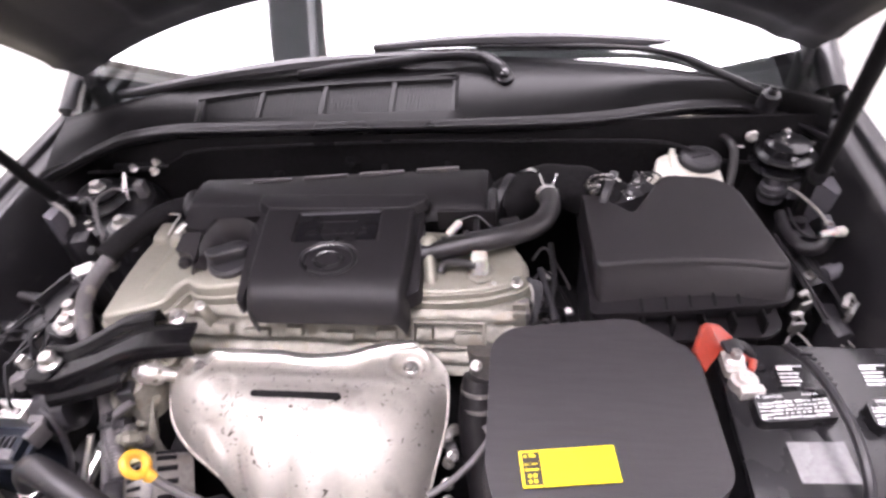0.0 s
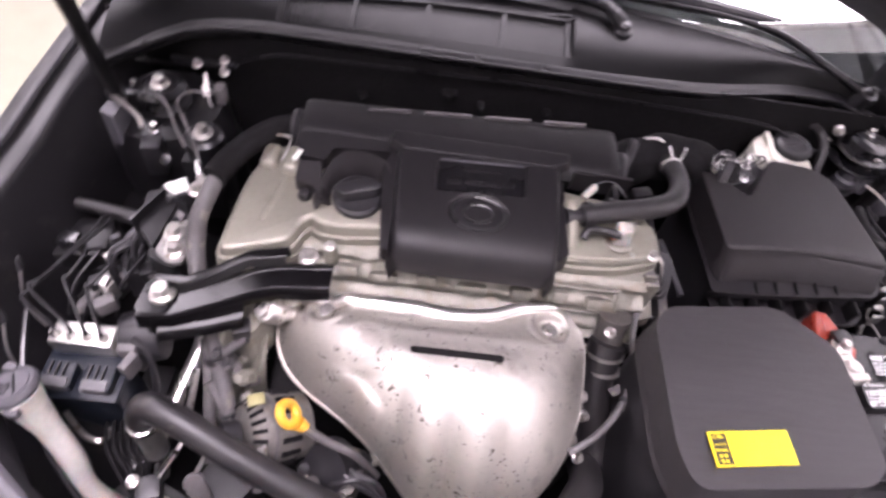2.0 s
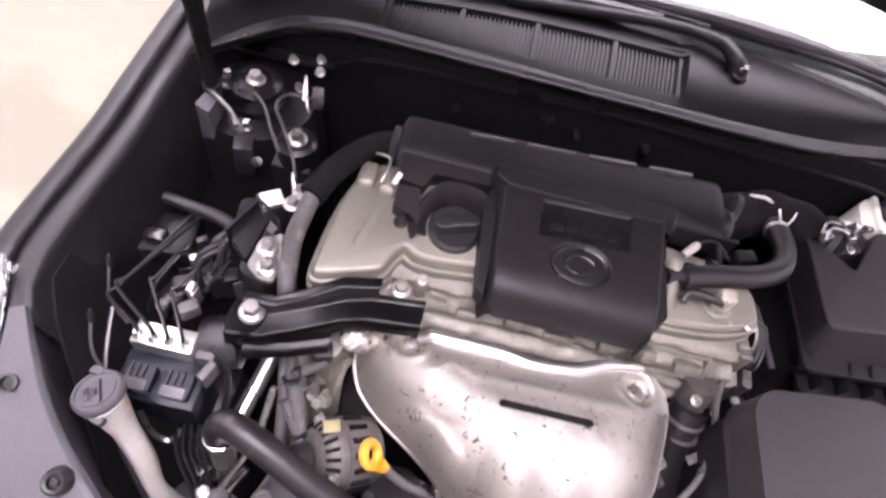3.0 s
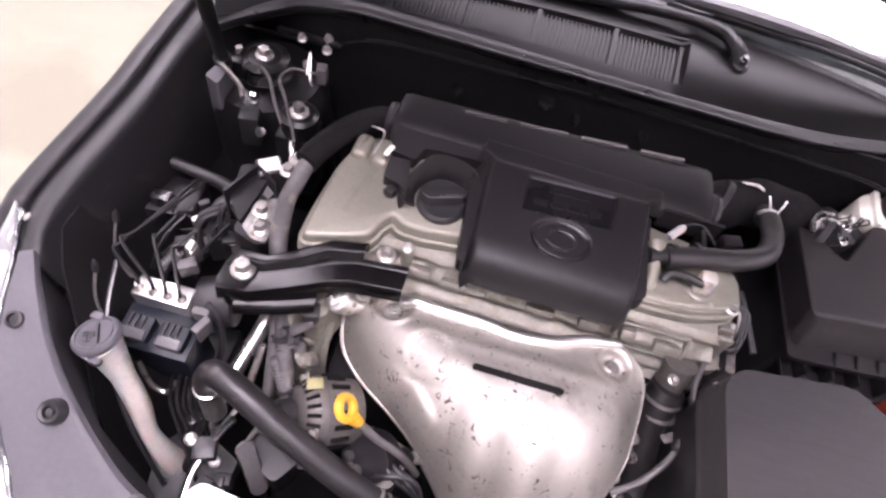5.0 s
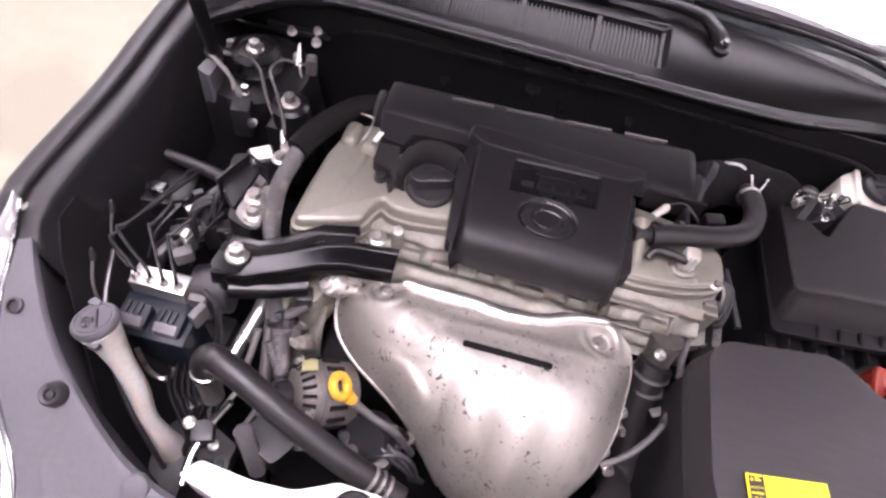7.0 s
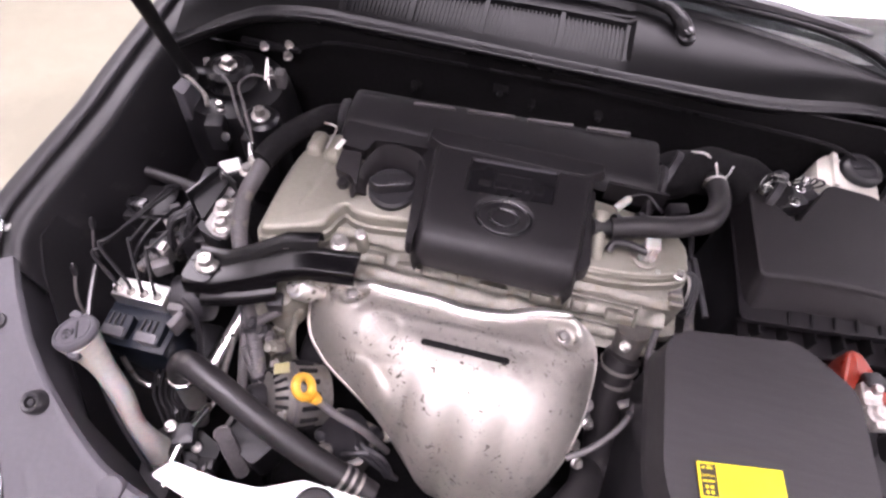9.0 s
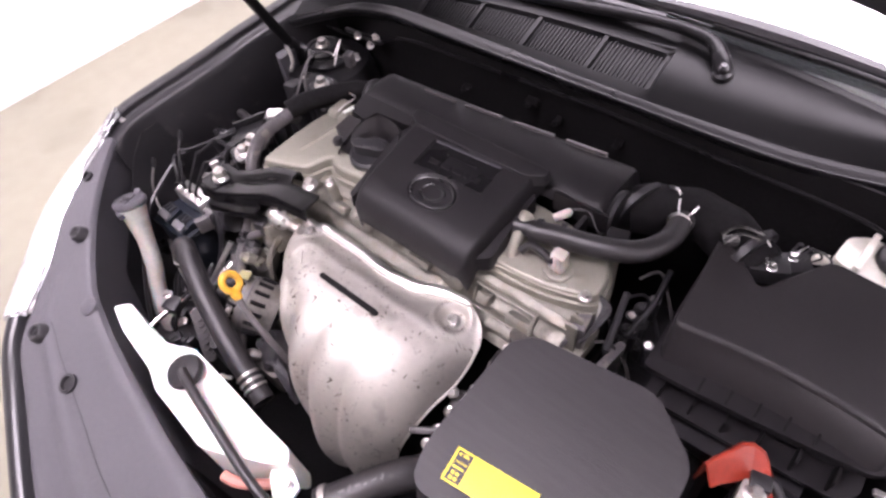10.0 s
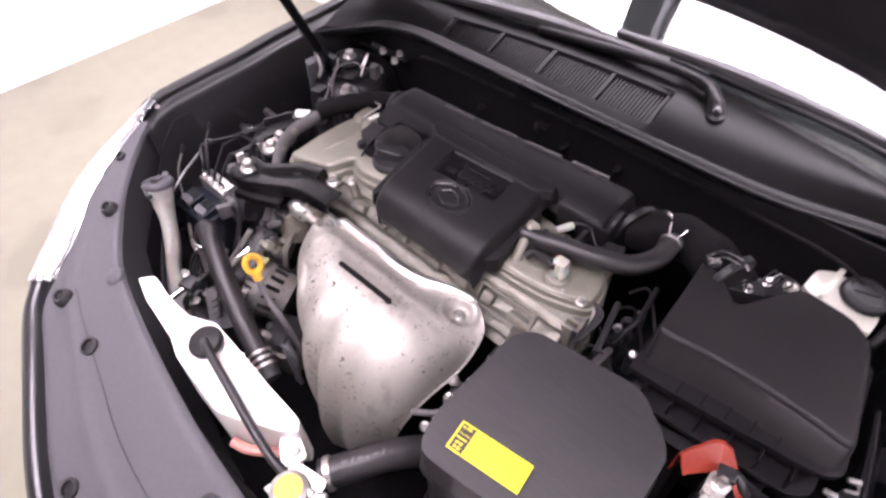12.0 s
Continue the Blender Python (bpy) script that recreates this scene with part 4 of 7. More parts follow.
# ---- heat shield ----
shield = thing("heat_shield", (-0.11, 0.36, 0.66), "dull silver steel exhaust heat shield, spotted and scratched", "heat shield")


def shield_point(u, v):
    prof = along([(0, 0.449, 0.834), (0, 0.442, 0.838), (0, 0.424, 0.848), (0, 0.395, 0.864), (0, 0.362, 0.872), (0, 0.325, 0.868), (0, 0.288, 0.845), (0, 0.256, 0.800), (0, 0.234, 0.735), (0, 0.222, 0.66), (0, 0.225, 0.60)], v)
    left = along([(-0.297, 0.448, 0.832), (-0.331, 0.438, 0.768), (-0.314, 0.388, 0.738), (-0.250, 0.340, 0.726), (-0.174, 0.302, 0.665), (-0.115, 0.258, 0.59)], v)
    right = along([(0.064, 0.450, 0.836), (0.088, 0.432, 0.823), (0.091, 0.385, 0.800), (0.080, 0.322, 0.783), (0.062, 0.275, 0.72), (0.046, 0.255, 0.60)], v)
    x = left.x + (right.x - left.x) * u
    x += (-0.11 - x) * 0.09 * max(0, 1 - v / 0.16) ** 2
    e = abs(2 * u - 1)
    edge, p = (right, 4.0) if u > 0.5 else (left, max(2.2, 6.0 - 4.0 * min(1, v * 2)))
    w = e ** p
    y = prof.y + (edge.y - prof.y) * w
    z = prof.z + (edge.z - prof.z) * w
    # the back edge bows forward in the middle and steps back at the far end
    back = max(0, 1 - v / 0.25)
    y += back * (0.022 / (1 + math.exp(-(x + 0.02) * 80)) - 0.006 * math.exp(-((x + 0.10) / 0.05) ** 2))
    # flutes down the front
    k = min(max((v - 0.40) / 0.38, 0), 1)
    k = k * k * (3 - 2 * k)
    fl = 0.024 * k * (math.sqrt(math.cos((x + 0.118) * math.pi / 0.066) ** 2 + 0.05) - 0.55) * max(0, 1 - e ** 3) * (1 if x < -0.05 else max(0.25, 1 - (x + 0.05) * 12))
    y -= fl * 0.8
    z += fl * 0.5
    # the raised field round the slot and the stepped ledge behind it
    z += 0.0035 * math.exp(-((v - 0.27) / 0.035) ** 2) / (1 + math.exp(-(u - 0.32) * 60)) / (1 + math.exp((u - 0.88) * 60))
    # oblong pressing on the flank
    a, b = ((x + 0.213) * 0.78 - (y - 0.325) * 0.62) / 0.046, ((x + 0.213) * 0.62 + (y - 0.325) * 0.78) / 0.015
    z += 0.015 * math.exp(-(a * a + b * b) ** 2)
    # wells for the two bolts
    for bx, by in ((-0.262, 0.437), (0.040, 0.442)):
        d = math.hypot(x - bx, y - by)
        z -= 0.008 / (1 + math.exp((d - 0.020) * 600))
        z += 0.0035 * math.exp(-((d - 0.026) / 0.005) ** 2)
    # the stamped disc
    d = math.hypot(x + 0.203, y - 0.379)
    z -= 0.0026 / (1 + math.exp((d - 0.027) * 700))
    w = 0.0012 * noise.noise((x * 18, y * 18, 4)) + 0.0006 * noise.noise((x * 60, y * 60, 1))
    return Vector((x, y + w, z + w))


shell = part("shell", sheet(shield_point, 150, 130, 0.0016), SHIELD, shield, "stamped steel shell", angle=60)


def rim():
    pts = [shield_point(u, 0.0) for u in [i / 24 for i in range(25)]]
    bm = tube([p + Vector((0, 0.0, 0.003)) for p in pts], lambda k: 0.0030 + 0.0085 * math.sin(math.pi * k) ** 0.45, 3, 12)
    return bm


part("rolled_edge", rim(), SHIELD_EDGE, shield, "bright rolled edge")
for u, s, r in ((0.0, -1, 0.0042), (1.0, 1, 0.0024)):
    part("hem", tube([shield_point(u, i / 20) + Vector((s * 0.001, 0, -0.001)) for i in range(21)], r, 3, 8), SHIELD, shield)


def slot():
    bm = B()
    a, b = Vector((-0.143, 0.3685, 0.873)), Vector((-0.035, 0.3685, 0.8755))
    out = []
    for c, s in ((a, 1), (b, -1)):
        for i in range(9):
            t = math.pi / 2 + math.pi * i / 8
            out.append((c.x + s * 0.0042 * math.cos(t), c.y + s * 0.0042 * math.sin(t)))
    return prism(out, 0.868, lambda x, y: 0.8762 + (x + 0.09) * 0.006, 0, 0)


part("slot", slot(), UNDER, shield, "dark slot")
GRID = [(i / 80, j / 80) for i in range(81) for j in range(50)]


def on_shield(x, y):
    """The shell's place under a point of the plan."""
    return min((shield_point(u, v) for u, v in GRID), key=lambda p: (p.x - x) ** 2 + (p.y - y) ** 2)


for bx, by in ((-0.262, 0.437), (0.040, 0.442)):
    part("bolt", bolt((bx, by, on_shield(bx, by).z + 0.001), (0, -0.1, 1), 0.0072, 1.5, 0.8), ZINC, shield)
for (ax, ay), (bx, by) in (((-0.220, 0.367), (-0.186, 0.391)), ((-0.216, 0.389), (-0.194, 0.366)), ((-0.223, 0.374), (-0.214, 0.394)), ((-0.205, 0.362), (-0.188, 0.372))):
    p, q = on_shield(ax, ay), on_shield(bx, by)
    part("mark", tube([p + Vector((0, -0.0008, 0.0022)), p.lerp(q, 0.5) + Vector((0, -0.0008, 0.0022)), q + Vector((0, -0.0008, 0.0022))], 0.0007, 3, 5), STEEL, shell)
for i in range(9):
    k = 0.4 + i * 0.24
    p = on_shield(-0.203 + 0.0225 * math.cos(k), 0.379 + 0.0225 * math.sin(k))
    part("mark", tube([p + Vector((-0.0016, 0.0000, 0.0022)), p + Vector((0.0016, -0.0012, 0.0022))], 0.0007, 3, 5), STEEL, shell)


# ---- engine cover ----
cover = thing("engine_cover", (-0.08, 0.56, 0.89), "matt black plastic engine cover with an oval badge", "engine cover")


def cov_top(x, y):
    return 0.9405 + 0.158 * (y - 0.60) - 0.10 * (x + 0.078) ** 2


PX0, PX1, PY0, PY1 = -0.139, -0.014, 0.581, 0.634


def cover_body():
    def f(u, v):
        # v runs from the back edge forward over the top and down the front lip
        prof = along([(0, 0.668, 0.930), (0, 0.662, 0.946), (0, 0.645, 0.9475), (0, 0.60, 0.9405), (0, 0.55, 0.9325), (0, 0.513, 0.926), (0, 0.493, 0.9165), (0, 0.480, 0.899), (0, 0.476, 0.879)], v)
        back = max(0, 1 - v / 0.7)
        xl = -0.194 - 0.012 * back + 0.008 * max(0, v - 0.85) / 0.15
        xr = 0.038 + 0.006 * back - 0.008 * max(0, v - 0.85) / 0.15
        e = abs(2 * u - 1)
        k = min(1, max(0, (e - 0.90) / 0.10))
        x = xl + (xr - xl) * u
        y = prof.y + 0.010 * max(0, (e - 0.82) / 0.18) ** 2 * (v > 0.6)
        z = prof.z - 0.035 * k ** 1.8 - 0.10 * (x + 0.078) ** 2
        if PX0 < x < PX1 and PY0 < y - 0.05 * (x + 0.078) < PY1:
            z -= 0.004
        if math.hypot((x + 0.078) / 0.041, (y - 0.549) / 0.0285) < 1:
            z -= 0.0022
        return (x, y, z)
    return sheet(f, 150, 150, 0.003)


cbody = part("cover_panel", cover_body(), PLASTIC, cover)
part("side_skirt", prism(rounded([(0.030, 0.50), (0.052, 0.515), (0.050, 0.575), (0.045, 0.64), (0.030, 0.64)], 0.006), 0.880, lambda x, y: 0.902 + 0.15 * (y - 0.5), 0.004, 0.003), PLASTIC, cover)
part("side_skirt", prism(rounded([(-0.192, 0.485), (-0.202, 0.49), (-0.215, 0.62), (-0.20, 0.655), (-0.19, 0.64)], 0.004), 0.885, lambda x, y: 0.908 + 0.17 * (y - 0.5), 0.003, 0.002), PLASTIC, cover)
part("crest", deck(rounded([(-0.207, 0.650), (-0.186, 0.637), (0.022, 0.637), (0.048, 0.652), (0.048, 0.666), (-0.207, 0.668)], 0.004, 3), 0.935, lambda x, y: 0.9515 + 0.10 * (y - 0.65) - 0.10 * (x + 0.078) ** 2, 0.003, 0.004), PLASTIC, cover, "raised rear ridge")


def on_cover(x0, x1, y0, y1, lift, soft=0.0006):
    pts = [(x, y + 0.05 * (x + 0.078)) for x, y in ((x0, y0), (x1, y0), (x1, y1), (x0, y1))]
    return prism(pts, 0.92, lambda a, b: cov_top(a, b) + lift, soft)


part("name_plate", on_cover(PX0 + 0.003, PX1 - 0.003, PY0 + 0.002, PY1 - 0.003, -0.0030, 0.0003), PRINT_G, cbody, "recessed dark name plate")
# Lighter grey strip: the highlight along the plate's top edge, put in as colour.
part("plate_highlight", on_cover(PX0 + 0.004, PX1 - 0.004, PY1 - 0.003, PY1 - 0.0015, 0.0004), PLASTIC_GREY, cbody)
for x, w in ((-0.123, 0.018), (-0.100, 0.018), (-0.077, 0.016), (-0.056, 0.006), (-0.044, 0.013)):
    part("moulded_bar", on_cover(x, x + w, 0.594, 0.602, -0.0014), PLASTIC, cbody)
part("moulded_bar", on_cover(-0.105, -0.050, 0.6165, 0.6195, -0.0018), PLASTIC, cbody)


def oval(cx, cy, a, b, r, lift):
    pts = [(cx + a * math.cos(t), cy + b * math.sin(t)) for t in [2 * math.pi * i / 40 for i in range(41)]]
    return tube([(x, y, cov_top(x, y) + lift) for x, y in pts], r, 1, 8)


part("badge_ring", oval(-0.078, 0.549, 0.0365, 0.0250, 0.0028, -0.0018), PRINT_G, cbody, "oval moulded badge")
part("badge_ring", oval(-0.078, 0.549, 0.020, 0.013, 0.0026, -0.0017), PRINT_G, cbody)

# the long rear part over the intake
def rear_bar():
    def f(u, v):
        x = -0.352 + 0.494 * u
        prof = along([(0, 0.655, 0.905), (0, 0.664, 0.916), (0, 0.682, 0.9235), (0, 0.712, 0.9265), (0, 0.752, 0.9240), (0, 0.768, 0.912), (0, 0.772, 0.88)], v)
        e = min(1, max(0, (abs(2 * u - 1) - 0.95) / 0.05))
        return (x, prof.y + 0.09 * (x - 0.09) * max(0, v - 0.25), prof.z - 0.03 * e ** 2 + 0.002)
    return sheet(f, 60, 24, 0.003)


rear = part("rear_cover", rear_bar(), PLASTIC, cover, "long half-round rear cover over the intake")
for x0, x1 in ((-0.250, -0.186), (-0.166, -0.094), (-0.073, -0.002), (0.019, 0.086)):
    y0 = 0.727 + 0.09 * (x0 + 0.25)
    part("slit", prism([(x0, y0), (x1, y0 + 0.09 * (x1 - x0)), (x1, y0 + 0.09 * (x1 - x0) + 0.005), (x0, y0 + 0.005)], 0.90, 0.9312, 0.0005), CONDUIT, rear, "pale gasket strip")
for x in (-0.352, 0.142):
    part("end_cap", lathe([(0.026, -0.006), (0.03, 0.0), (0.028, 0.006), (0.01, 0.008), (0, 0.008)], (x, 0.70, 0.898), (1 if x > 0 else -1, 0, 0), 18), PLASTIC_DARK, rear)

# filler bowl, open to the front, and its flap
def bowl():
    def f(u, v):
        a = radians(-14 + 222 * u)
        back = max(0.0, math.sin(a + 0.1)) ** 0.7
        k = v * 1.7
        w = min(k, 1)
        r = 0.0360 + 0.0175 * w - 0.0035 * abs(math.cos(2.6 * (a - 0.25))) ** 1.5 * min(1, 2 * w)
        z = 0.894 + (0.012 + 0.030 * back) * w
        if k > 1:
            r += (k - 1) * 0.020
            z -= 0.050 * (k - 1) ** 1.3
        return (-0.246 + r * math.cos(a), 0.580 + r * math.sin(a) * 1.02, z)
    return sheet(f, 90, 17, 0.003)


# Same plastic as the cover; the lighter lid colour stands for light it catches.
part("filler_bowl", bowl(), LID, cover, "half-round fluted filler bowl")
part("wing", prism(rounded([(-0.338, 0.628), (-0.298, 0.622), (-0.29, 0.645), (-0.20, 0.650), (-0.20, 0.668), (-0.34, 0.668)], 0.006), 0.895, lambda x, y: 0.91 + 0.25 * (y - 0.6), 0.004, 0.002), PLASTIC, cover)
part("tab", prism(rounded([(-0.331, 0.584), (-0.305, 0.577), (-0.292, 0.563), (-0.301, 0.620), (-0.331, 0.618)], 0.003), 0.885, lambda x, y: 0.912 + 0.12 * (y - 0.58), 0.002), LID, cover)
part("sticker", box(-0.3385, -0.331, 0.612, 0.633, 0.9205, 0.9225, 0.0005, -14), TAG, cover, "small white sticker")
part("grommet", lathe([(0.009, 0), (0.010, 0.006), (0.007, 0.012), (0, 0.013)], (-0.316, 0.572, 0.892), (0, 0, 1), 12), RUBBER, cover)

cap = thing("oil_cap", (-0.244, 0.580, 0.892), "black oil filler cap with a raised grip", "oil cap")
part("disc", lathe([(0.034, 0.0), (0.0358, 0.003), (0.0352, 0.010), (0.031, 0.0135), (0.024, 0.012), (0, 0.012)], (-0.244, 0.580, 0.892), (0, -0.06, 1), 36), PLASTIC_DARK, cap)
part("grip", deck(rounded([(-0.277, 0.571), (-0.262, 0.561), (-0.215, 0.579), (-0.211, 0.589), (-0.226, 0.599), (-0.273, 0.581)], 0.009, 4), 0.900, lambda x, y: 0.9215, 0.003), PLASTIC_DARK, cap, "raised oblong grip")
for i in range(4):
    part("print_bar", box(-0.2475 + i * 0.0066, -0.2430 + i * 0.0066, 0.5705 + i * 0.0026, 0.5732 + i * 0.0026, 0.9217, 0.9220, 0, 21), CONDUIT, cap)


# ---- engine mount bracket ----
mount = thing("mount_bracket", (-0.37, 0.43, 0.83), "glossy black stamped engine mount bracket with bolts", "bracket")


def ruled(path, prof, soft=0.002):
    """A straight-edged pressing: a section carried along a path in plan."""
    bm = B()
    rows = [[bm.verts.new((x, y + a, z + b)) for a, b in prof] for x, y, z in path]
    for r, q in zip(rows, rows[1:]):
        for i in range(len(prof) - 1):
            bm.faces.new((r[i], r[i + 1], q[i + 1], q[i]))
    bmesh.ops.recalc_face_normals(bm, faces=bm.faces)
    bevel(bm, soft, 3, 25)
    bmesh.ops.solidify(bm, geom=bm.faces[:], thickness=0.003)
    return bm


ARM = [(-0.488, 0.398, 0.853), (-0.445, 0.404, 0.855), (-0.40, 0.422, 0.862), (-0.355, 0.440, 0.873), (-0.325, 0.447, 0.878), (-0.258, 0.453, 0.881)]
part("channel", ruled(ARM, [(-0.021, -0.024), (-0.020, -0.016), (-0.017, 0.0), (0.012, 0.0), (0.016, 0.005)]), GLOSS, mount)
part("lower_rail", ruled([(-0.466, 0.378, 0.828), (-0.41, 0.392, 0.832), (-0.365, 0.408, 0.838)], [(-0.006, -0.016), (-0.004, -0.003), (0.006, 0.0), (0.010, 0.016)]), GLOSS, mount)
part("upper_rail", ruled([(-0.478, 0.432, 0.862), (-0.44, 0.434, 0.862), (-0.41, 0.446, 0.870), (-0.365, 0.470, 0.884), (-0.318, 0.478, 0.890)], [(-0.016, -0.006), (-0.010, 0.004), (0.004, 0.006), (0.009, 0.0), (0.010, -0.02)]), GLOSS, mount)
part("foot", prism(rounded([(-0.492, 0.385), (-0.452, 0.385), (-0.442, 0.435), (-0.488, 0.435)], 0.012), 0.80, 0.857, 0.004), GLOSS, mount)
part("bolt", bolt((-0.464, 0.414, 0.857), (0, 0, 1), 0.011, 1.5, 1.1), STEEL, mount)
part("damper", prism(rounded([(-0.50, 0.46), (-0.455, 0.445), (-0.453, 0.51), (-0.49, 0.53)], 0.012), 0.74, 0.868, 0.006), PAINT_DULL, mount)
part("mount_plate", prism(rounded([(-0.489, 0.467), (-0.485, 0.512), (-0.460, 0.526), (-0.446, 0.505), (-0.450, 0.452), (-0.468, 0.452)], 0.006), 0.866, 0.872, 0.002), ZINC, mount, "pale zinc plate")
for x, y in ((-0.464, 0.471), (-0.473, 0.498)):
    part("bolt", bolt((x, y, 0.872), (0, 0, 1), 0.0095, 1.5, 1.1), STEEL, mount)
part("arm", prism(rounded([(-0.52, 0.50), (-0.492, 0.47), (-0.485, 0.545), (-0.505, 0.57), (-0.53, 0.56)], 0.006), 0.85, 0.876, 0.003), PAINT_DULL, mount)
for a, b in (((-0.526, 0.500), (-0.503, 0.556)), ((-0.503, 0.556), (-0.468, 0.534))):
    d = (Vector(b) - Vector(a)).orthogonal().normalized() * 0.003
    part("guard", prism([a, b, (b[0] + d.x, b[1] + d.y), (a[0] + d.x, a[1] + d.y)], 0.83, 0.889, 0.001), PAINT, mount)
part("guard_floor", prism([(-0.523, 0.502), (-0.502, 0.552), (-0.472, 0.534), (-0.49, 0.48)], 0.845, lambda x, y: 0.866 + 0.15 * (y - 0.52), 0.002), CONDUIT, mount)
part("tag", box(-0.504, -0.476, 0.555, 0.578, 0.884, 0.887, 0.0005, 35), TAG, mount, "small white paper tag")
part("clip_base", box(-0.508, -0.472, 0.55, 0.582, 0.80, 0.884, 0.003, 35), PLASTIC_DARK, mount)


# ---- air cleaner ----
airbox = thing("air_cleaner", (0.42, 0.65, 0.60), "matt black air cleaner box with a notched lid", "air cleaner")
AB = rounded([(0.279, 0.742), (0.289, 0.571), (0.350, 0.582), (0.416, 0.588), (0.484, 0.588), (0.551, 0.581), (0.517, 0.745), (0.482, 0.772), (0.409, 0.776), (0.352, 0.683)], [0.018, 0.017, 0.03, 0.03, 0.03, 0.019, 0.017, 0.016, 0.014, 0.010], 4)


def ab_top(x, y):
    return 0.899 - 0.03 * (x - 0.29) + 0.02 * (y - 0.6)


def airbox_lid():
    """The lid: a sloping top, a broad round edge and faces that splay out to the rim."""
    bm = B()
    nor = outward(AB)
    rows = []
    for k in range(7):
        a = math.pi / 2 * k / 6
        row = []
        for (x, y), d in zip(AB, nor):
            r = 0.003 + 0.005 * min(1, max(0, d.x * 0.9 - d.y * 0.8 + 0.1) / 0.5)
            row.append(bm.verts.new((x - d.x * r * (1 - math.sin(a)), y - d.y * r * (1 - math.sin(a)), ab_top(x - d.x * r * (1 - math.sin(a)), y - d.y * r * (1 - math.sin(a))) - r * (1 - math.cos(a)))))
        rows.append(row)
    for h, g in ((0.878, 0.22), (0.847, 0.58)):
        rows.append([bm.verts.new((x + d.x * g * (0.010 if d.x > 0.3 else 0.004), y + d.y * g * (0.040 if d.y < 0 else 0.006), h)) for (x, y), d in zip(AB, nor)])
    n = len(AB)
    for a, b in zip(rows, rows[1:]):
        for i in range(n):
            j = (i + 1) % n
            bm.faces.new((a[i], b[i], b[j], a[j]))
    flat = [bm.verts.new((v.co.x - d.x * 0.001, v.co.y - d.y * 0.001, ab_top(v.co.x - d.x * 0.001, v.co.y - d.y * 0.001))) for v, d in zip(rows[0], nor)]
    for i in range(n):
        j = (i + 1) % n
        bm.faces.new((flat[i], rows[0][i], rows[0][j], flat[j]))
    bm.faces.new(flat)
    bm.faces.new(rows[-1][::-1])
    bmesh.ops.recalc_face_normals(bm, faces=bm.faces)
    return bm


lid = part("lid", airbox_lid(), LID, airbox)
part("lid_rim", prism(rounded([(0.276, 0.752), (0.283, 0.529), (0.360, 0.534), (0.430, 0.541), (0.500, 0.550), (0.543, 0.556), (0.560, 0.572), (0.538, 0.755), (0.41, 0.787)], [0.012, 0.010, 0.03, 0.03, 0.03, 0.014, 0.012, 0.012, 0.012]), 0.838, 0.8475, 0.002), PLASTIC, airbox, "rim round the lid")
part("case", prism(rounded([(0.288, 0.75), (0.294, 0.546), (0.36, 0.549), (0.50, 0.562), (0.535, 0.566), (0.545, 0.585), (0.528, 0.752), (0.41, 0.78)], 0.010), 0.60, 0.839, 0.004), PLASTIC_DARK, airbox, "lower case")
part("case_rim", prism(rounded([(0.290, 0.745), (0.297, 0.512), (0.340, 0.513), (0.430, 0.518), (0.525, 0.526), (0.546, 0.545), (0.540, 0.745)], 0.010), 0.804, 0.8105, 0.0015), PLASTIC, airbox)
# Ribs are near-black: the shadow they lie in is put into their colour.
for i in range(5):
    x, y = 0.352 + i * 0.0325, 0.536 + i * 0.0042
    part("rib", prism([(x - 0.0015, y), (x + 0.0015, y), (x + 0.0015, y + 0.018), (x - 0.0015, y + 0.018)], 0.846, lambda x, q: 0.8490 + 0.25 * (q - y), 0.0005), UNDER, airbox)
# The lower row carries its shade in the same near-black colour.
for i in range(6):
    x = 0.315 + i * 0.040
    part("rib", box(x - 0.0014, x + 0.0014, 0.518 + i * 0.0022, 0.556, 0.811, 0.838, 0.0005), UNDER, airbox)
part("case_rim", prism(rounded([(0.31, 0.70), (0.315, 0.499), (0.415, 0.505), (0.50, 0.514), (0.52, 0.70)], 0.008), 0.778, 0.781, 0.001), PLASTIC_DARK, airbox)
part("side_skirt", sheet(lambda u, v: (0.562 + 0.040 * v + 0.030 * u + 0.004 * math.sin(3 * v), 0.685 - 0.150 * u * (1 - 0.15 * v), 0.852 - 0.02 * u - 0.075 * v), 10, 8, 0.003), PLASTIC, airbox, "sloping skirt beside the lid")
part("skirt_edge", tube([(0.562, 0.686, 0.853), (0.578, 0.620, 0.845), (0.594, 0.540, 0.834)], 0.0025, 6, 8), PLASTIC, airbox)


def clip(p, turn):
    bm = tube([(0, 0, 0.016), (0.006, -0.010, 0.012), (0.003, -0.014, -0.006), (-0.004, -0.012, -0.024), (0.002, -0.008, -0.034)], 0.0018, 5, 6)
    merge(bm, box(-0.010, 0.010, -0.016, -0.011, -0.008, 0.010, 0.0015))
    merge(bm, box(-0.007, 0.009, -0.006, 0.002, 0.012, 0.018, 0.0015))
    bmesh.ops.transform(bm, matrix=pose(*p, 0, 0, turn), verts=bm.verts)
    return bm


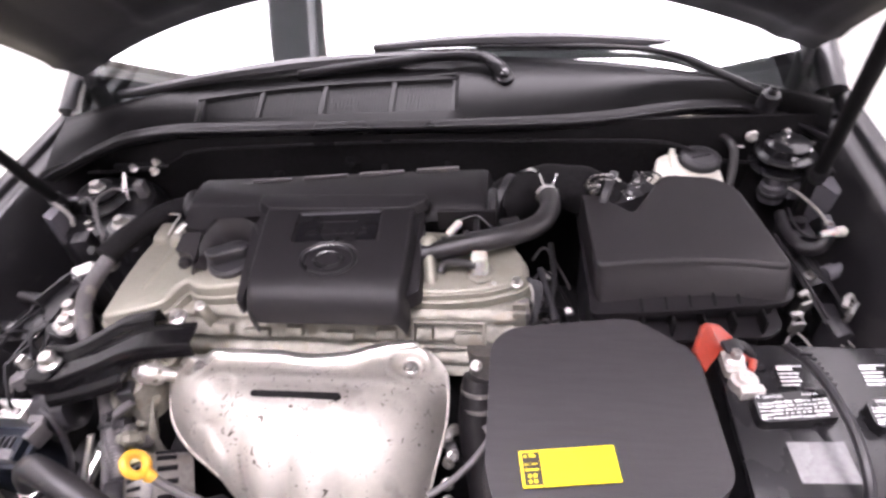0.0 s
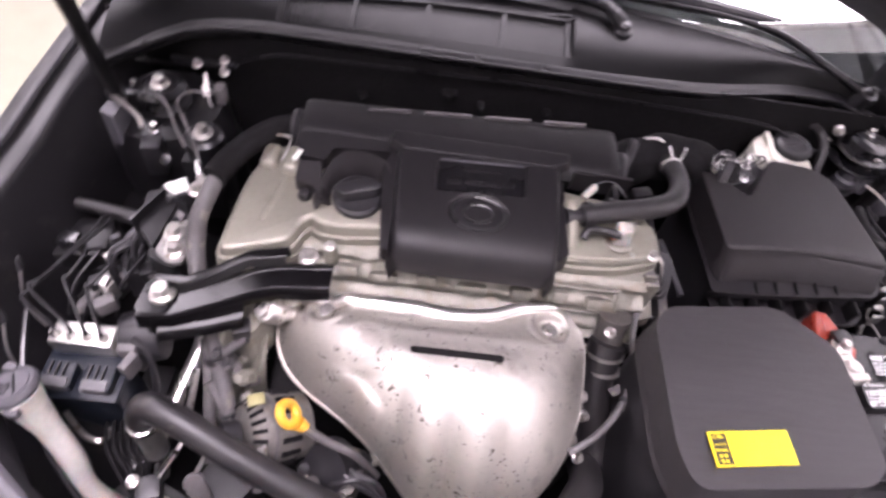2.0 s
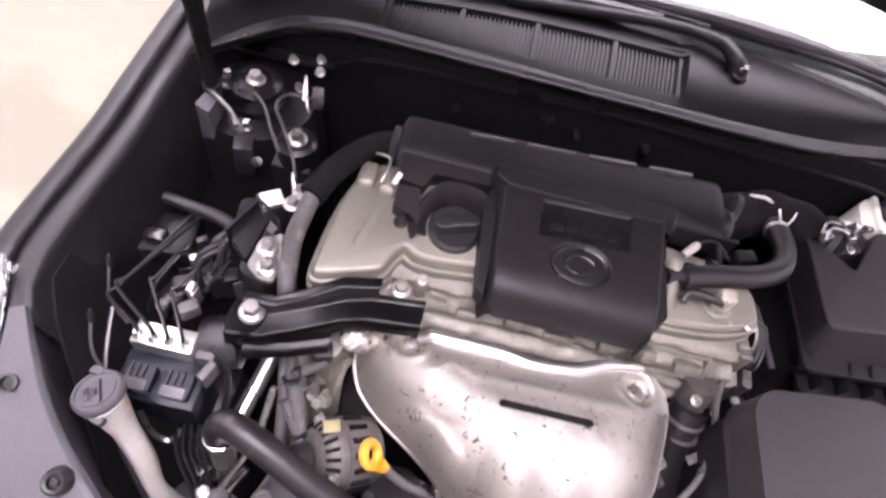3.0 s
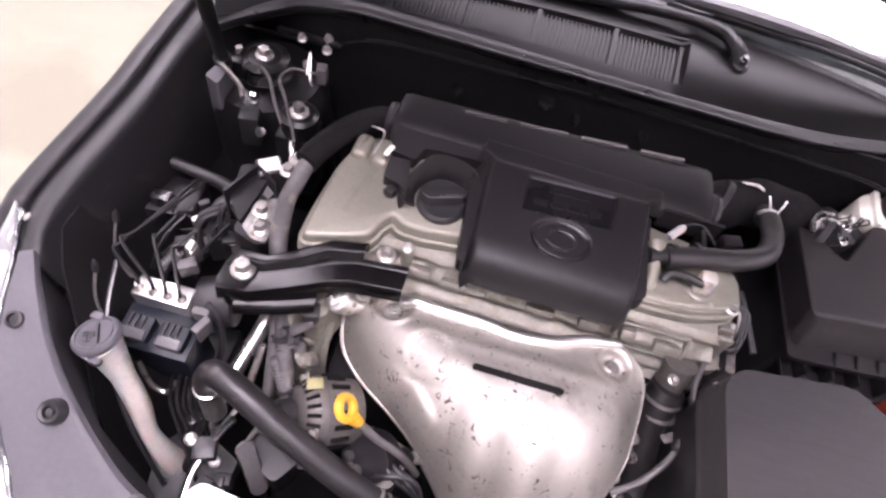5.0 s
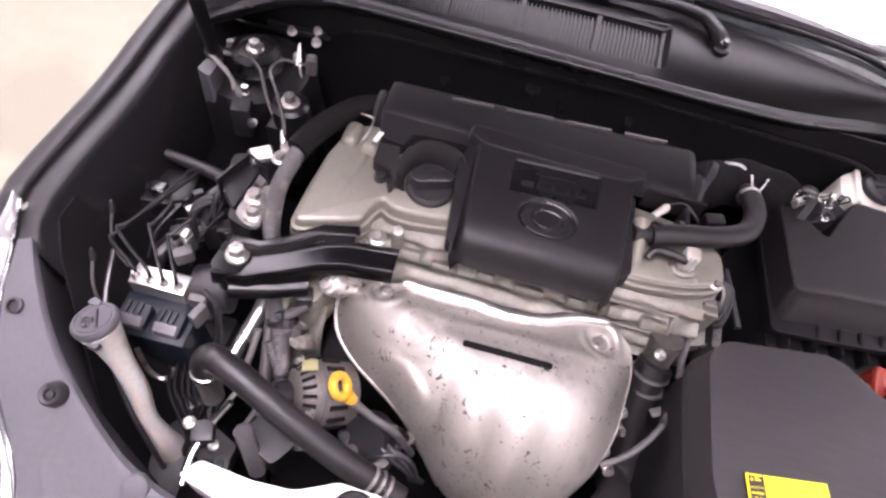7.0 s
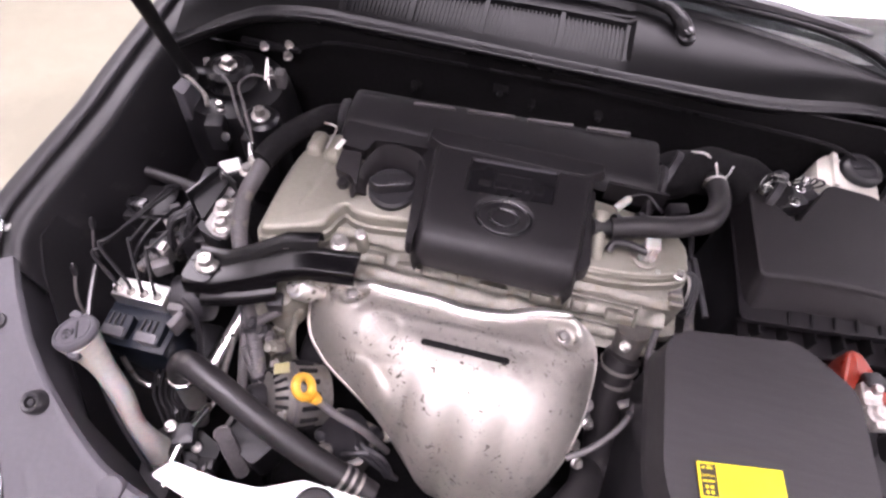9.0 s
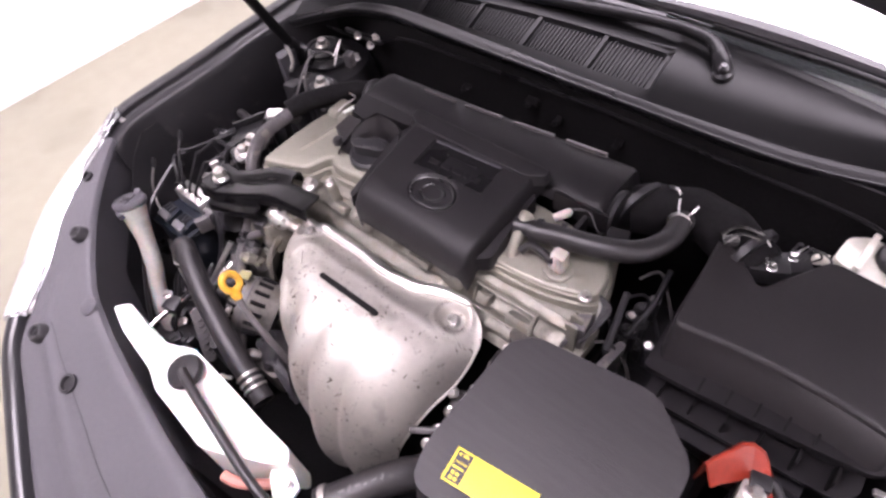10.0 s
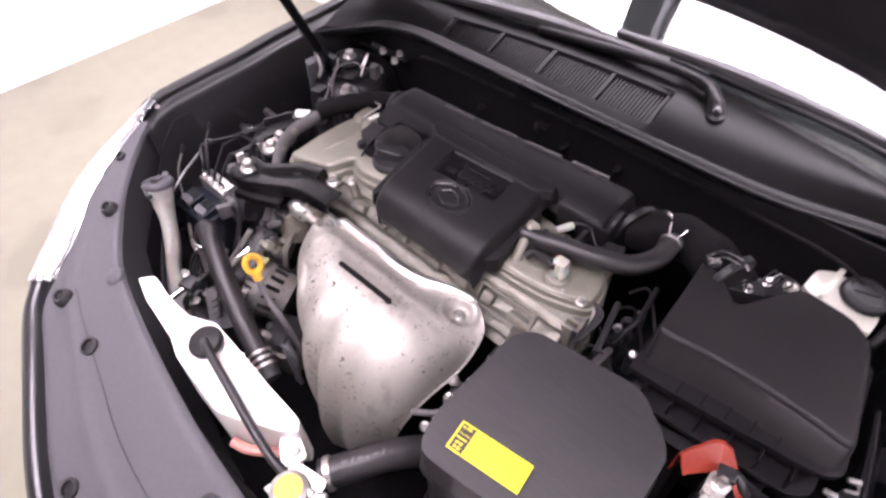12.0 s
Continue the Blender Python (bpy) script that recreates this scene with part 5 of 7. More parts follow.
for p, a in (((0.571, 0.580, 0.826), 25), ((0.557, 0.552, 0.816), 10), ((0.628, 0.575, 0.812), 60), ((0.640, 0.592, 0.806), 35)):
    spring = part("spring_clip", clip(p, a), ZINC, airbox, "dull steel spring clip")
    part("spring_leg", tube([(p[0] - 0.002, p[1] - 0.014, p[2] - 0.02), (p[0] - 0.010, p[1] - 0.030, p[2] - 0.024), (p[0] + 0.006, p[1] - 0.044, p[2] - 0.034), (p[0] + 0.016, p[1] - 0.060, p[2] - 0.042)], 0.0020, 6, 6), ZINC, spring)
part("clip_post", box(0.606, 0.632, 0.535, 0.568, 0.72, 0.806, 0.004, 20), PLASTIC_DARK, airbox)

# intake duct from the air cleaner to the throttle
duct = thing("intake_duct", (0.25, 0.75, 0.80), "black moulded intake duct with wire clamps", "intake duct")
part("duct", tube([(0.335, 0.735, 0.868), (0.295, 0.752, 0.882), (0.245, 0.765, 0.885), (0.195, 0.755, 0.880), (0.150, 0.735, 0.872)], lambda k: 0.037 + 0.0018 * math.sin(k * 24), 10, 24), UNDER, duct)
for x, y in ((0.318, 0.742), (0.158, 0.738)):
    part("band", lathe([(0.0445, -0.006), (0.046, -0.005), (0.046, 0.005), (0.0445, 0.006)], (x, y, 0.877), (1, -0.35, -0.15), 28), PLASTIC_DARK, duct)
part("clamp_screw", box(0.284, 0.304, 0.708, 0.722, 0.912, 0.925, 0.002, 40), BRIGHT, duct)
part("clamp_ear", tube([(0.282, 0.712, 0.928), (0.296, 0.735, 0.929), (0.322, 0.745, 0.922), (0.338, 0.742, 0.912)], 0.0022, 6, 6), BRIGHT, duct)
part("clamp_ear", tube([(0.290, 0.705, 0.924), (0.302, 0.727, 0.927), (0.326, 0.736, 0.92)], 0.0022, 6, 6), BRIGHT, duct)
part("bracket", box(0.100, 0.125, 0.70, 0.735, 0.86, 0.925, 0.003), PLASTIC_DARK, duct)
sens = thing("air_flow_sensor", (0.35, 0.73, 0.87), "black air flow sensor with plug and wires", "sensor")
part("body", box(0.322, 0.372, 0.715, 0.742, 0.868, 0.897, 0.003, 25), PLASTIC_DARK, sens)
part("plug", box(0.356, 0.392, 0.738, 0.772, 0.868, 0.892, 0.003, 35), PLASTIC_DARK, sens)
for a in ((0.338, 0.729, 0.898), (0.351, 0.722, 0.898), (0.366, 0.757, 0.893)):
    part("screw", bolt(a, (0, 0, 1), 0.005), BRIGHT, sens)
for i in range(4):
    part("wire", tube([(0.36 + i * 0.006, 0.75 + i * 0.003, 0.894), (0.365 + i * 0.008, 0.772, 0.906), (0.372 + i * 0.012, 0.782, 0.889), (0.36 + i * 0.014, 0.795, 0.86)], 0.0016, 6, 6), BRIGHT if i == 1 else PLASTIC_DARK, sens)

# breather hose
pcv = thing("breather_hose", (0.15, 0.62, 0.89), "black rubber breather hose bent to the intake duct", "hose")
part("hose", tube([(0.072, 0.584, 0.914), (0.11, 0.594, 0.918), (0.165, 0.606, 0.922), (0.208, 0.630, 0.920), (0.228, 0.672, 0.914), (0.228, 0.712, 0.908), (0.226, 0.742, 0.892)], 0.0155, 10, 18), RUBBER, pcv)
for p, d in (((0.080, 0.591, 0.914), (1, 0.3, 0)), ((0.112, 0.601, 0.916), (1, 0.3, 0))):
    part("band", lathe([(0.0165, -0.0035), (0.0165, 0.0035)], p, d, 20), PLASTIC_DARK, pcv)
part("wire_clamp", lathe([(0.0165, -0.002), (0.018, -0.001), (0.018, 0.001), (0.0165, 0.002)], (0.226, 0.716, 0.906), (0, 1, -0.15), 20), BRIGHT, pcv)
for s in (-1, 1):
    part("clamp_ear", tube([(0.227 + s * 0.006, 0.716, 0.924), (0.227 + s * 0.010, 0.722, 0.932), (0.227 + s * 0.013, 0.73, 0.937)], 0.0014, 5, 6), BRIGHT, pcv)
part("nipple", lathe([(0.012, -0.02), (0.012, 0.01)], (0.066, 0.586, 0.913), (1, 0.3, 0), 16), PLASTIC_DARK, pcv)

# wiring beside the rear cover
rail = thing("throttle_wiring", (0.12, 0.65, 0.90), "pale plug and bracket beside the intake", "wiring")
part("bracket", prism([(0.062, 0.655), (0.150, 0.655), (0.150, 0.660), (0.062, 0.660)], 0.89, 0.926, 0.001), PLASTIC, rail)
part("plug", lathe([(0.006, 0), (0.0065, 0.022), (0.004, 0.027), (0, 0.027)], (0.080, 0.63, 0.903), (0.6, 0.6, 0.35), 8), NECK_PL, rail)
part("wire", tube([(0.095, 0.648, 0.914), (0.12, 0.655, 0.918), (0.145, 0.64, 0.906), (0.15, 0.66, 0.89)], 0.0020, 6, 6), PLASTIC_DARK, rail)
part("post", box(0.118, 0.126, 0.615, 0.645, 0.885, 0.922, 0.002), PLASTIC, rail)
part("block", box(0.155, 0.185, 0.64, 0.66, 0.89, 0.912, 0.003, 15), PLASTIC, rail)
part("lever", tube([(0.186, 0.765, 0.915), (0.200, 0.752, 0.930), (0.210, 0.745, 0.930)], 0.0022, 5, 6), BRIGHT, rail)


# ---- fuse box ----
fuse = thing("fuse_box", (0.27, 0.35, 0.70), "dark grey fuse box lid with a yellow caution label", "fuse box")
FZ = rounded([(0.150, 0.262), (0.166, 0.216), (0.372, 0.238), (0.399, 0.262), (0.391, 0.413), (0.324, 0.466), (0.172, 0.446), (0.150, 0.42)], [0.03, 0.025, 0.03, 0.03, 0.02, 0.02, 0.02, 0.02], 5)


def fz_top(x, y):
    return 0.9235 - 0.18 * (x - 0.275) ** 2 - 0.25 * (y - 0.35) ** 2


def grown(out, k):
    cx, cy = 0.272, 0.345
    return [(cx + (x - cx) * k, cy + (y - cy) * k) for x, y in out]


part("lid", prism(FZ, 0.868, fz_top, 0.014, 0.003, 5), FUSE_LID, fuse)
part("lid_rim", prism(grown(FZ, 1.012), 0.858, 0.869, 0.004, 0.002), FUSE_LID, fuse)
part("base", prism(grown(FZ, 0.96), 0.62, 0.859, 0.006), PLASTIC_DARK, fuse)
T = pose(0.192, 0.243, 0.9232, 2.2, 0.3, 7.5)


def on_label(x0, x1, y0, y1, lift):
    bm = box(x0, x1, y0, y1, 0.0, lift, 0)
    bmesh.ops.transform(bm, matrix=T, verts=bm.verts)
    return bm


label = part("label", on_label(0, 0.096, 0, 0.0375, 0.0011), LABEL_Y, fuse, "yellow caution label with black print")
part("print_panel", on_label(0.0025, 0.0195, 0.002, 0.0355, 0.0014), PRINT_B, label)
part("border", on_label(0.0195, 0.0205, 0.0, 0.0375, 0.00135), PRINT_B, label)
part("word", lettering("CAUTION", T @ pose(0.0034, 0.0222, 0.0014), 0.0033, 0.0002), LABEL_Y, label)
part("warning_sign", lathe([(0.0022, 0), (0.0022, 0.0003), (0, 0.0003)], T @ Vector((0.006, 0.0315, 0.0014)), (0, 0, 1), 3), LABEL_Y, label)
for x0, x1, y0, y1 in ((0.0095, 0.0165, 0.0305, 0.0320), (0.0095, 0.0150, 0.0330, 0.0340), (0.0040, 0.0090, 0.0165, 0.0185), (0.0100, 0.0175, 0.0165, 0.0185), (0.0065, 0.0098, 0.0098, 0.0132), (0.0118, 0.0152, 0.0098, 0.0132), (0.0065, 0.0098, 0.0042, 0.0076), (0.0118, 0.0152, 0.0042, 0.0076)):
    part("print_bar", on_label(x0, x1, y0, y1, 0.00165), LABEL_Y, label)


fuse.location += Vector((-0.001, 0.005, -0.004))


# ---- battery ----
batt = thing("battery", (0.55, 0.38, 0.63), "black battery with white printed labels and clamp", "battery")
part("case", box(0.438, 0.695, 0.283, 0.492, 0.63, 0.822, 0.006), BATT, batt)
btop = part("top", box(0.436, 0.697, 0.281, 0.494, 0.822, 0.836, 0.004), BATT_LABEL, batt)
for x0, x1 in ((0.458, 0.551), (0.580, 0.670)):
    vent = part("vent_cap", prism(rounded([(x0, 0.369), (x1, 0.381), (x1 - 0.002, 0.420), (x0, 0.406)], 0.011, 6), 0.834, 0.853, 0.004, 0.001, 4), BATT, batt)
    part("word", lettering("DANGER", pose(x0 + 0.012, 0.4015, 0.8531, 0, 0, 7), 0.0056, 0.0002), PRINT_W, vent)
    part("word", lettering("POISON", pose(x0 + 0.056, 0.4070, 0.8531, 0, 0, 7), 0.0050, 0.0002), PRINT_W, vent)
    a = random.Random(7)
    for r in range(5):
        u = 0.004
        while u < 0.080:
            w = min(a.choice((0.0025, 0.004, 0.006, 0.009, 0.014)), 0.083 - u)
            y = 0.3735 + r * 0.0049 + u * 0.13
            part("print_bar", box(x0 + u, x0 + u + w, y, y + a.uniform(0.0013, 0.0030), 0.853, 0.8533, 0, 7), PRINT_W, vent)
            u += w + a.choice((0.001, 0.0015, 0.003))
for x0, y0 in ((0.505, 0.432), (0.602, 0.437)):
    a = random.Random(11)
    for r, (w, h) in enumerate(((0.020, 0.0022), (0.024, 0.0026), (0.022, 0.0022), (0.024, 0.0022), (0.018, 0.0045), (0.030, 0.0016))):
        part("print_bar", box(x0, x0 + w, y0 + r * 0.0055, y0 + r * 0.0055 + h, 0.836, 0.8364, 0, 4), PRINT_W, btop)
part("warning_sign", lathe([(0.0022, 0), (0.0022, 0.0004), (0, 0.0004)], (0.4645, 0.4035, 0.853), (0, 0, 1), 3), PRINT_W, batt)
# A pale patch painted as the bright reflection on the glossy battery top.
part("top_sheen", box(0.488, 0.550, 0.310, 0.358, 0.836, 0.8366, 0, 3), mat("pale_sheen", (0.16, 0.155, 0.16), 0.28, vary=0.2), btop, "pale patch for light reflected by the glossy top")
part("handle_grip", tube([(0.52, 0.48, 0.852), (0.534, 0.43, 0.868), (0.546, 0.36, 0.868), (0.547, 0.30, 0.852), (0.548, 0.265, 0.80)], lambda k: 0.0058, 8, 8), PLASTIC_DARK, batt, "black hold-down bar over the battery")
for i in range(7):
    part("tooth", box(0.522 + i * 0.0022, 0.536 + i * 0.0022, 0.455 - i * 0.007, 0.458 - i * 0.007, 0.862, 0.8705, 0.0005), PLASTIC_DARK, batt)
part("tray", box(0.43, 0.705, 0.262, 0.283, 0.62, 0.79, 0.004), PLASTIC_DARK, batt)
part("tray_lip", box(0.43, 0.705, 0.252, 0.284, 0.786, 0.798, 0.003), PLASTIC_DARK, batt)

term = thing("battery_terminal", (0.453, 0.45, 0.836), "grey lead battery clamp with a nut", "terminal clamp")
part("post", lathe([(0.010, 0), (0.0095, 0.022), (0.008, 0.024), (0, 0.024)], (0.456, 0.428, 0.836), (0, 0, 1), 16), LEAD, term)
part("ring", prism([(0.456 + 0.016 * math.cos(i / 20 * 6.283), 0.428 + 0.015 * math.sin(i / 20 * 6.283)) for i in range(20)], 0.838, 0.853, 0.002), LEAD, term)
part("arm", prism(rounded([(0.437, 0.435), (0.462, 0.438), (0.460, 0.472), (0.436, 0.468)], 0.005), 0.842, 0.855, 0.003), LEAD, term)
part("clamp_ear", box(0.447, 0.475, 0.408, 0.418, 0.838, 0.856, 0.002, 10), LEAD, term)
part("bolt", bolt((0.451, 0.457, 0.855), (0, 0, 1), 0.007, 1.7, 1.4), STEEL, term)
part("bolt", bolt((0.468, 0.412, 0.847), (1, -0.2, 0), 0.005), STEEL, term)

red = thing("terminal_cover", (0.43, 0.47, 0.836), "open red plastic cover of the battery terminal", "terminal cover")


def red_shell():
    """A hood with a tall outer wall and a roof that slopes in towards the post."""
    bm = B()
    outer = [(0.394, 0.446), (0.399, 0.461), (0.418, 0.503), (0.428, 0.512), (0.442, 0.511), (0.468, 0.484), (0.480, 0.464)]
    inner = [(0.412, 0.434, 0.858), (0.418, 0.443, 0.857), (0.434, 0.464, 0.848), (0.442, 0.476, 0.846), (0.452, 0.476, 0.845), (0.468, 0.466, 0.842), (0.477, 0.460, 0.836)]
    tops = [0.880, 0.876, 0.865, 0.860, 0.857, 0.846, 0.838]
    rows = []
    for (x, y), q, z in zip(outer, inner, tops):
        o = Vector((x, y, z))
        w = o + (Vector(q) - o) * 0.22
        w.z = z + 0.001
        rows.append([bm.verts.new(v) for v in ((x, y, 0.826), (x, y, z - 0.005), o + (w - o) * 0.4, w, q)])
    for r, s in zip(rows, rows[1:]):
        for i in range(4):
            bm.faces.new((r[i], r[i + 1], s[i + 1], s[i]))
    bmesh.ops.recalc_face_normals(bm, faces=bm.faces)
    bevel(bm, 0.0045, 3, 18)
    bmesh.ops.solidify(bm, geom=bm.faces[:], thickness=0.002)
    return bm


part("shell", red_shell(), RED, red)
part("tongue", box(0.472, 0.481, 0.450, 0.468, 0.826, 0.842, 0.002, -25), RED, red)
part("cable", tube([(0.445, 0.475, 0.846), (0.462, 0.483, 0.85), (0.478, 0.475, 0.84), (0.49, 0.498, 0.80)], 0.006, 6, 10), PLASTIC_DARK, red)
part("link", box(0.440, 0.462, 0.462, 0.482, 0.854, 0.862, 0.002, 15), PLASTIC_DARK, red)


# ---- brake fluid reservoir ----
brake = thing("brake_reservoir", (0.45, 0.80, 0.80), "cream brake fluid reservoir with a black cap", "reservoir")
part("tank", prism(rounded([(0.404, 0.800), (0.514, 0.786), (0.518, 0.828), (0.494, 0.872), (0.438, 0.880), (0.408, 0.852)], 0.012), 0.79, lambda x, y: 0.866 + 0.25 * (0.45 - x) * (x < 0.45), 0.008, 0.004), RES_PL, brake)
part("ridge", prism(rounded([(0.432, 0.798), (0.440, 0.796), (0.446, 0.870), (0.437, 0.872)], 0.003), 0.86, 0.882, 0.003), RES_PL, brake)
part("neck", lathe([(0.030, 0), (0.030, 0.012)], (0.482, 0.845, 0.862), (0.05, 0, 1), 20), RES_PL, brake)
cap = part("cap", lathe([(0.031, 0.008), (0.034, 0.011), (0.034, 0.018), (0.031, 0.022), (0.025, 0.024), (0.023, 0.022), (0, 0.022)], (0.482, 0.845, 0.862), (0.05, 0, 1), 36, lambda s: 1 - 0.015 * (s % 2)), PLASTIC_DARK, brake, "ribbed black cap")
part("grip", box(0.464, 0.500, 0.842, 0.848, 0.883, 0.887, 0.002, 20), PLASTIC_DARK, cap)
part("spout", tube([(0.405, 0.815, 0.855), (0.388, 0.808, 0.855)], 0.008, 3, 10), RES_PL, brake)
part("hose", tube([(0.522, 0.892, 0.892), (0.530, 0.880, 0.894), (0.535, 0.853, 0.890), (0.531, 0.825, 0.872), (0.524, 0.80, 0.84)], 0.007, 7, 10), RUBBER, brake)
part("stay", box(0.520, 0.566, 0.890, 0.897, 0.892, 0.905, 0.001, 4), ZINC, brake, "pale steel stay")
part("stay_bolt", bolt((0.570, 0.884, 0.895), (0, -1, 0.4), 0.007), STEEL, brake)
part("stay_rod", tube([(0.588, 0.893, 0.900), (0.625, 0.892, 0.901)], 0.0022, 3, 6), STEEL, brake)
part("stay_rod", tube([(0.545, 0.870, 0.885), (0.556, 0.868, 0.885)], 0.002, 3, 6), STEEL, brake)

# loose parts by the right apron
side_r = thing("relay_cluster", (0.60, 0.62, 0.72), "dark relay boxes and pipes beside the fender", "relay box")
part("box", box(0.600, 0.640, 0.715, 0.765, 0.74, 0.822, 0.006, 8), PLASTIC_DARK, side_r)
part("knob", lathe([(0.010, 0), (0.012, 0.006), (0.010, 0.016), (0, 0.018)], (0.618, 0.738, 0.822), (0, 0, 1), 14), PLASTIC, side_r)
trough = part("trough", tube([(0.588, 0.742, 0.846), (0.584, 0.700, 0.846), (0.593, 0.668, 0.846), (0.612, 0.662, 0.846), (0.630, 0.676, 0.848), (0.642, 0.700, 0.850)], lambda k: 0.0085 + 0.002 * math.sin(math.pi * k), 8, 12), PLASTIC, side_r, "bent black plastic pipe guide")
part("lip", tube([(0.597, 0.742, 0.856), (0.594, 0.704, 0.857), (0.602, 0.680, 0.857), (0.616, 0.675, 0.857), (0.628, 0.686, 0.858)], 0.0024, 8, 6), PLASTIC, trough)
part("end_plate", prism(rounded([(0.634, 0.688), (0.646, 0.690), (0.650, 0.722), (0.640, 0.722)], 0.003), 0.846, 0.860, 0.002), PLASTIC_GREY, trough)
part("tip", lathe([(0.004, 0), (0.0055, 0.004), (0.0055, 0.020), (0.008, 0.022), (0.008, 0.032), (0.005, 0.036), (0, 0.036)], (0.622, 0.680, 0.858), (1, 0.12, 0.12), 12), NECK_PL, trough, "white tip")
part("pipe", tube([(0.612, 0.790, 0.858), (0.622, 0.765, 0.862), (0.634, 0.728, 0.862), (0.640, 0.708, 0.858)], 0.0026, 6, 8), STEEL, side_r, "thin bright pipe")
part("pipe_end", lathe([(0.005, 0), (0.006, 0.004), (0.006, 0.010), (0, 0.012)], (0.640, 0.708, 0.856), (0.3, -0.9, 0.3), 10), STEEL, side_r)
part("gusset", prism(rounded([(0.646, 0.782), (0.683, 0.832), (0.688, 0.800), (0.684, 0.770), (0.660, 0.744)], 0.004), 0.80, lambda x, y: 0.880 + 0.15 * (x - 0.66), 0.003), PLASTIC_GREY, side_r, "grey three-cornered bracket")
part("gusset_edge", tube([(0.650, 0.790, 0.884), (0.668, 0.818, 0.888), (0.686, 0.838, 0.890)], 0.0028, 5, 6), STEEL, side_r)
part("box", box(0.625, 0.675, 0.56, 0.62, 0.70, 0.775, 0.006, -10), PLASTIC_DARK, side_r)
plug = part("plug", box(0.668, 0.694, 0.658, 0.688, 0.812, 0.834, 0.003, 18), NECK_PL, side_r, "white connector")
part("latch", box(0.674, 0.688, 0.662, 0.684, 0.834, 0.838, 0.001, 18), NECK_PL, plug)
part("arm", box(0.660, 0.668, 0.676, 0.706, 0.824, 0.832, 0.002, 25), NECK_PL, plug)
part("stub", lathe([(0.0115, -0.004), (0.0125, 0.0), (0.0125, 0.012), (0.0085, 0.014), (0.0085, 0.040), (0, 0.040)], (0.634, 0.645, 0.812), (0.9, 0.42, 0.08), 16), PLASTIC_GREY, side_r)
part("hose", tube([(0.690, 0.664, 0.812), (0.692, 0.640, 0.806), (0.687, 0.610, 0.80), (0.676, 0.582, 0.79), (0.662, 0.55, 0.75)], 0.0105, 7, 12, 0.0012), RUBBER, side_r)
for i in range(3):
    part("wire", tube([(0.590 + 0.010 * i, 0.71, 0.825), (0.612 + 0.008 * i, 0.65, 0.820 - 0.004 * i), (0.640, 0.615 + 0.008 * i, 0.80), (0.655, 0.58, 0.77)], 0.0024, 7, 6), PAINT_DULL, side_r)
part("bracket", prism(rounded([(0.60, 0.640), (0.65, 0.655), (0.645, 0.72), (0.60, 0.70)], 0.006), 0.72, lambda x, y: 0.780 + 0.2 * (x - 0.62), 0.003), PAINT, side_r)
part("bolt", bolt((0.628, 0.668, 0.783), (0, 0, 1), 0.006), STEEL, side_r)


# ---- washer filler ----
wash = thing("washer_filler", (-0.54, 0.23, 0.52), "translucent washer filler neck with a grey cap", "washer filler")
NAX = Vector((-0.25, 0.18, 0.95)).normalized()
part("neck", tube([(-0.599, 0.284, 0.815), (-0.592, 0.279, 0.79), (-0.578, 0.266, 0.745), (-0.562, 0.248, 0.70), (-0.553, 0.228, 0.66), (-0.535, 0.212, 0.62), (-0.52, 0.205, 0.55)], lambda k: 0.0275 - 0.012 * min(1, k * 3.2) + 0.010 * max(0, k - 0.72) / 0.28, 10, 22), NECK_PL, wash)
wcap = part("cap", lathe([(0.027, -0.004), (0.030, 0.0), (0.030, 0.006), (0.027, 0.010), (0.024, 0.010), (0.0235, 0.008), (0.022, 0.008), (0.0215, 0.010), (0, 0.010)], (-0.602, 0.287, 0.816), NAX, 32), PLASTIC_GREY, wash, "round grey cap with a moulded washer sign")
for lx, ly in ((-0.616, 0.312), (-0.589, 0.259)):
    part("lug", deck(rounded([(lx - 0.010, ly - 0.004), (lx + 0.006, ly - 0.006), (lx + 0.008, ly + 0.004), (lx - 0.006, ly + 0.007)], 0.004, 3), 0.812, lambda x, y: 0.822, 0.002), PLASTIC_GREY, wcap)
for pts, r in (([(-0.607, 0.302), (-0.600, 0.291), (-0.591, 0.277)], 0.0016), ([(-0.606, 0.290), (-0.601, 0.283)], 0.0015), ([(-0.618, 0.285), (-0.612, 0.289), (-0.607, 0.286)], 0.0010), ([(-0.616, 0.281), (-0.609, 0.284), (-0.603, 0.280)], 0.0010), ([(-0.613, 0.277), (-0.608, 0.274), (-0.602, 0.277)], 0.0010), ([(-0.612, 0.286), (-0.607, 0.277)], 0.0009)):
    part("mark", tube([(x, y, 0.8272 + 0.263 * (x + 0.602) - 0.19 * (y - 0.287)) for x, y in pts], r, 4, 5), PLASTIC_DARK, wcap)
part("bottle", box(-0.62, -0.48, 0.12, 0.26, 0.40, 0.585, 0.03), PLASTIC_DARK, wash)


# ---- brake control unit ----
unit = thing("brake_control_unit", (-0.58, 0.37, 0.60), "dark control unit with a bright metal pipe block", "control unit")
part("housing", box(-0.622, -0.522, 0.312, 0.372, 0.60, 0.742, 0.005, 1), BLUE_BLK, unit, "blue-black plastic housing")
part("lid_edge", box(-0.626, -0.518, 0.308, 0.376, 0.734, 0.744, 0.003, 1), BLUE_BLK, unit)
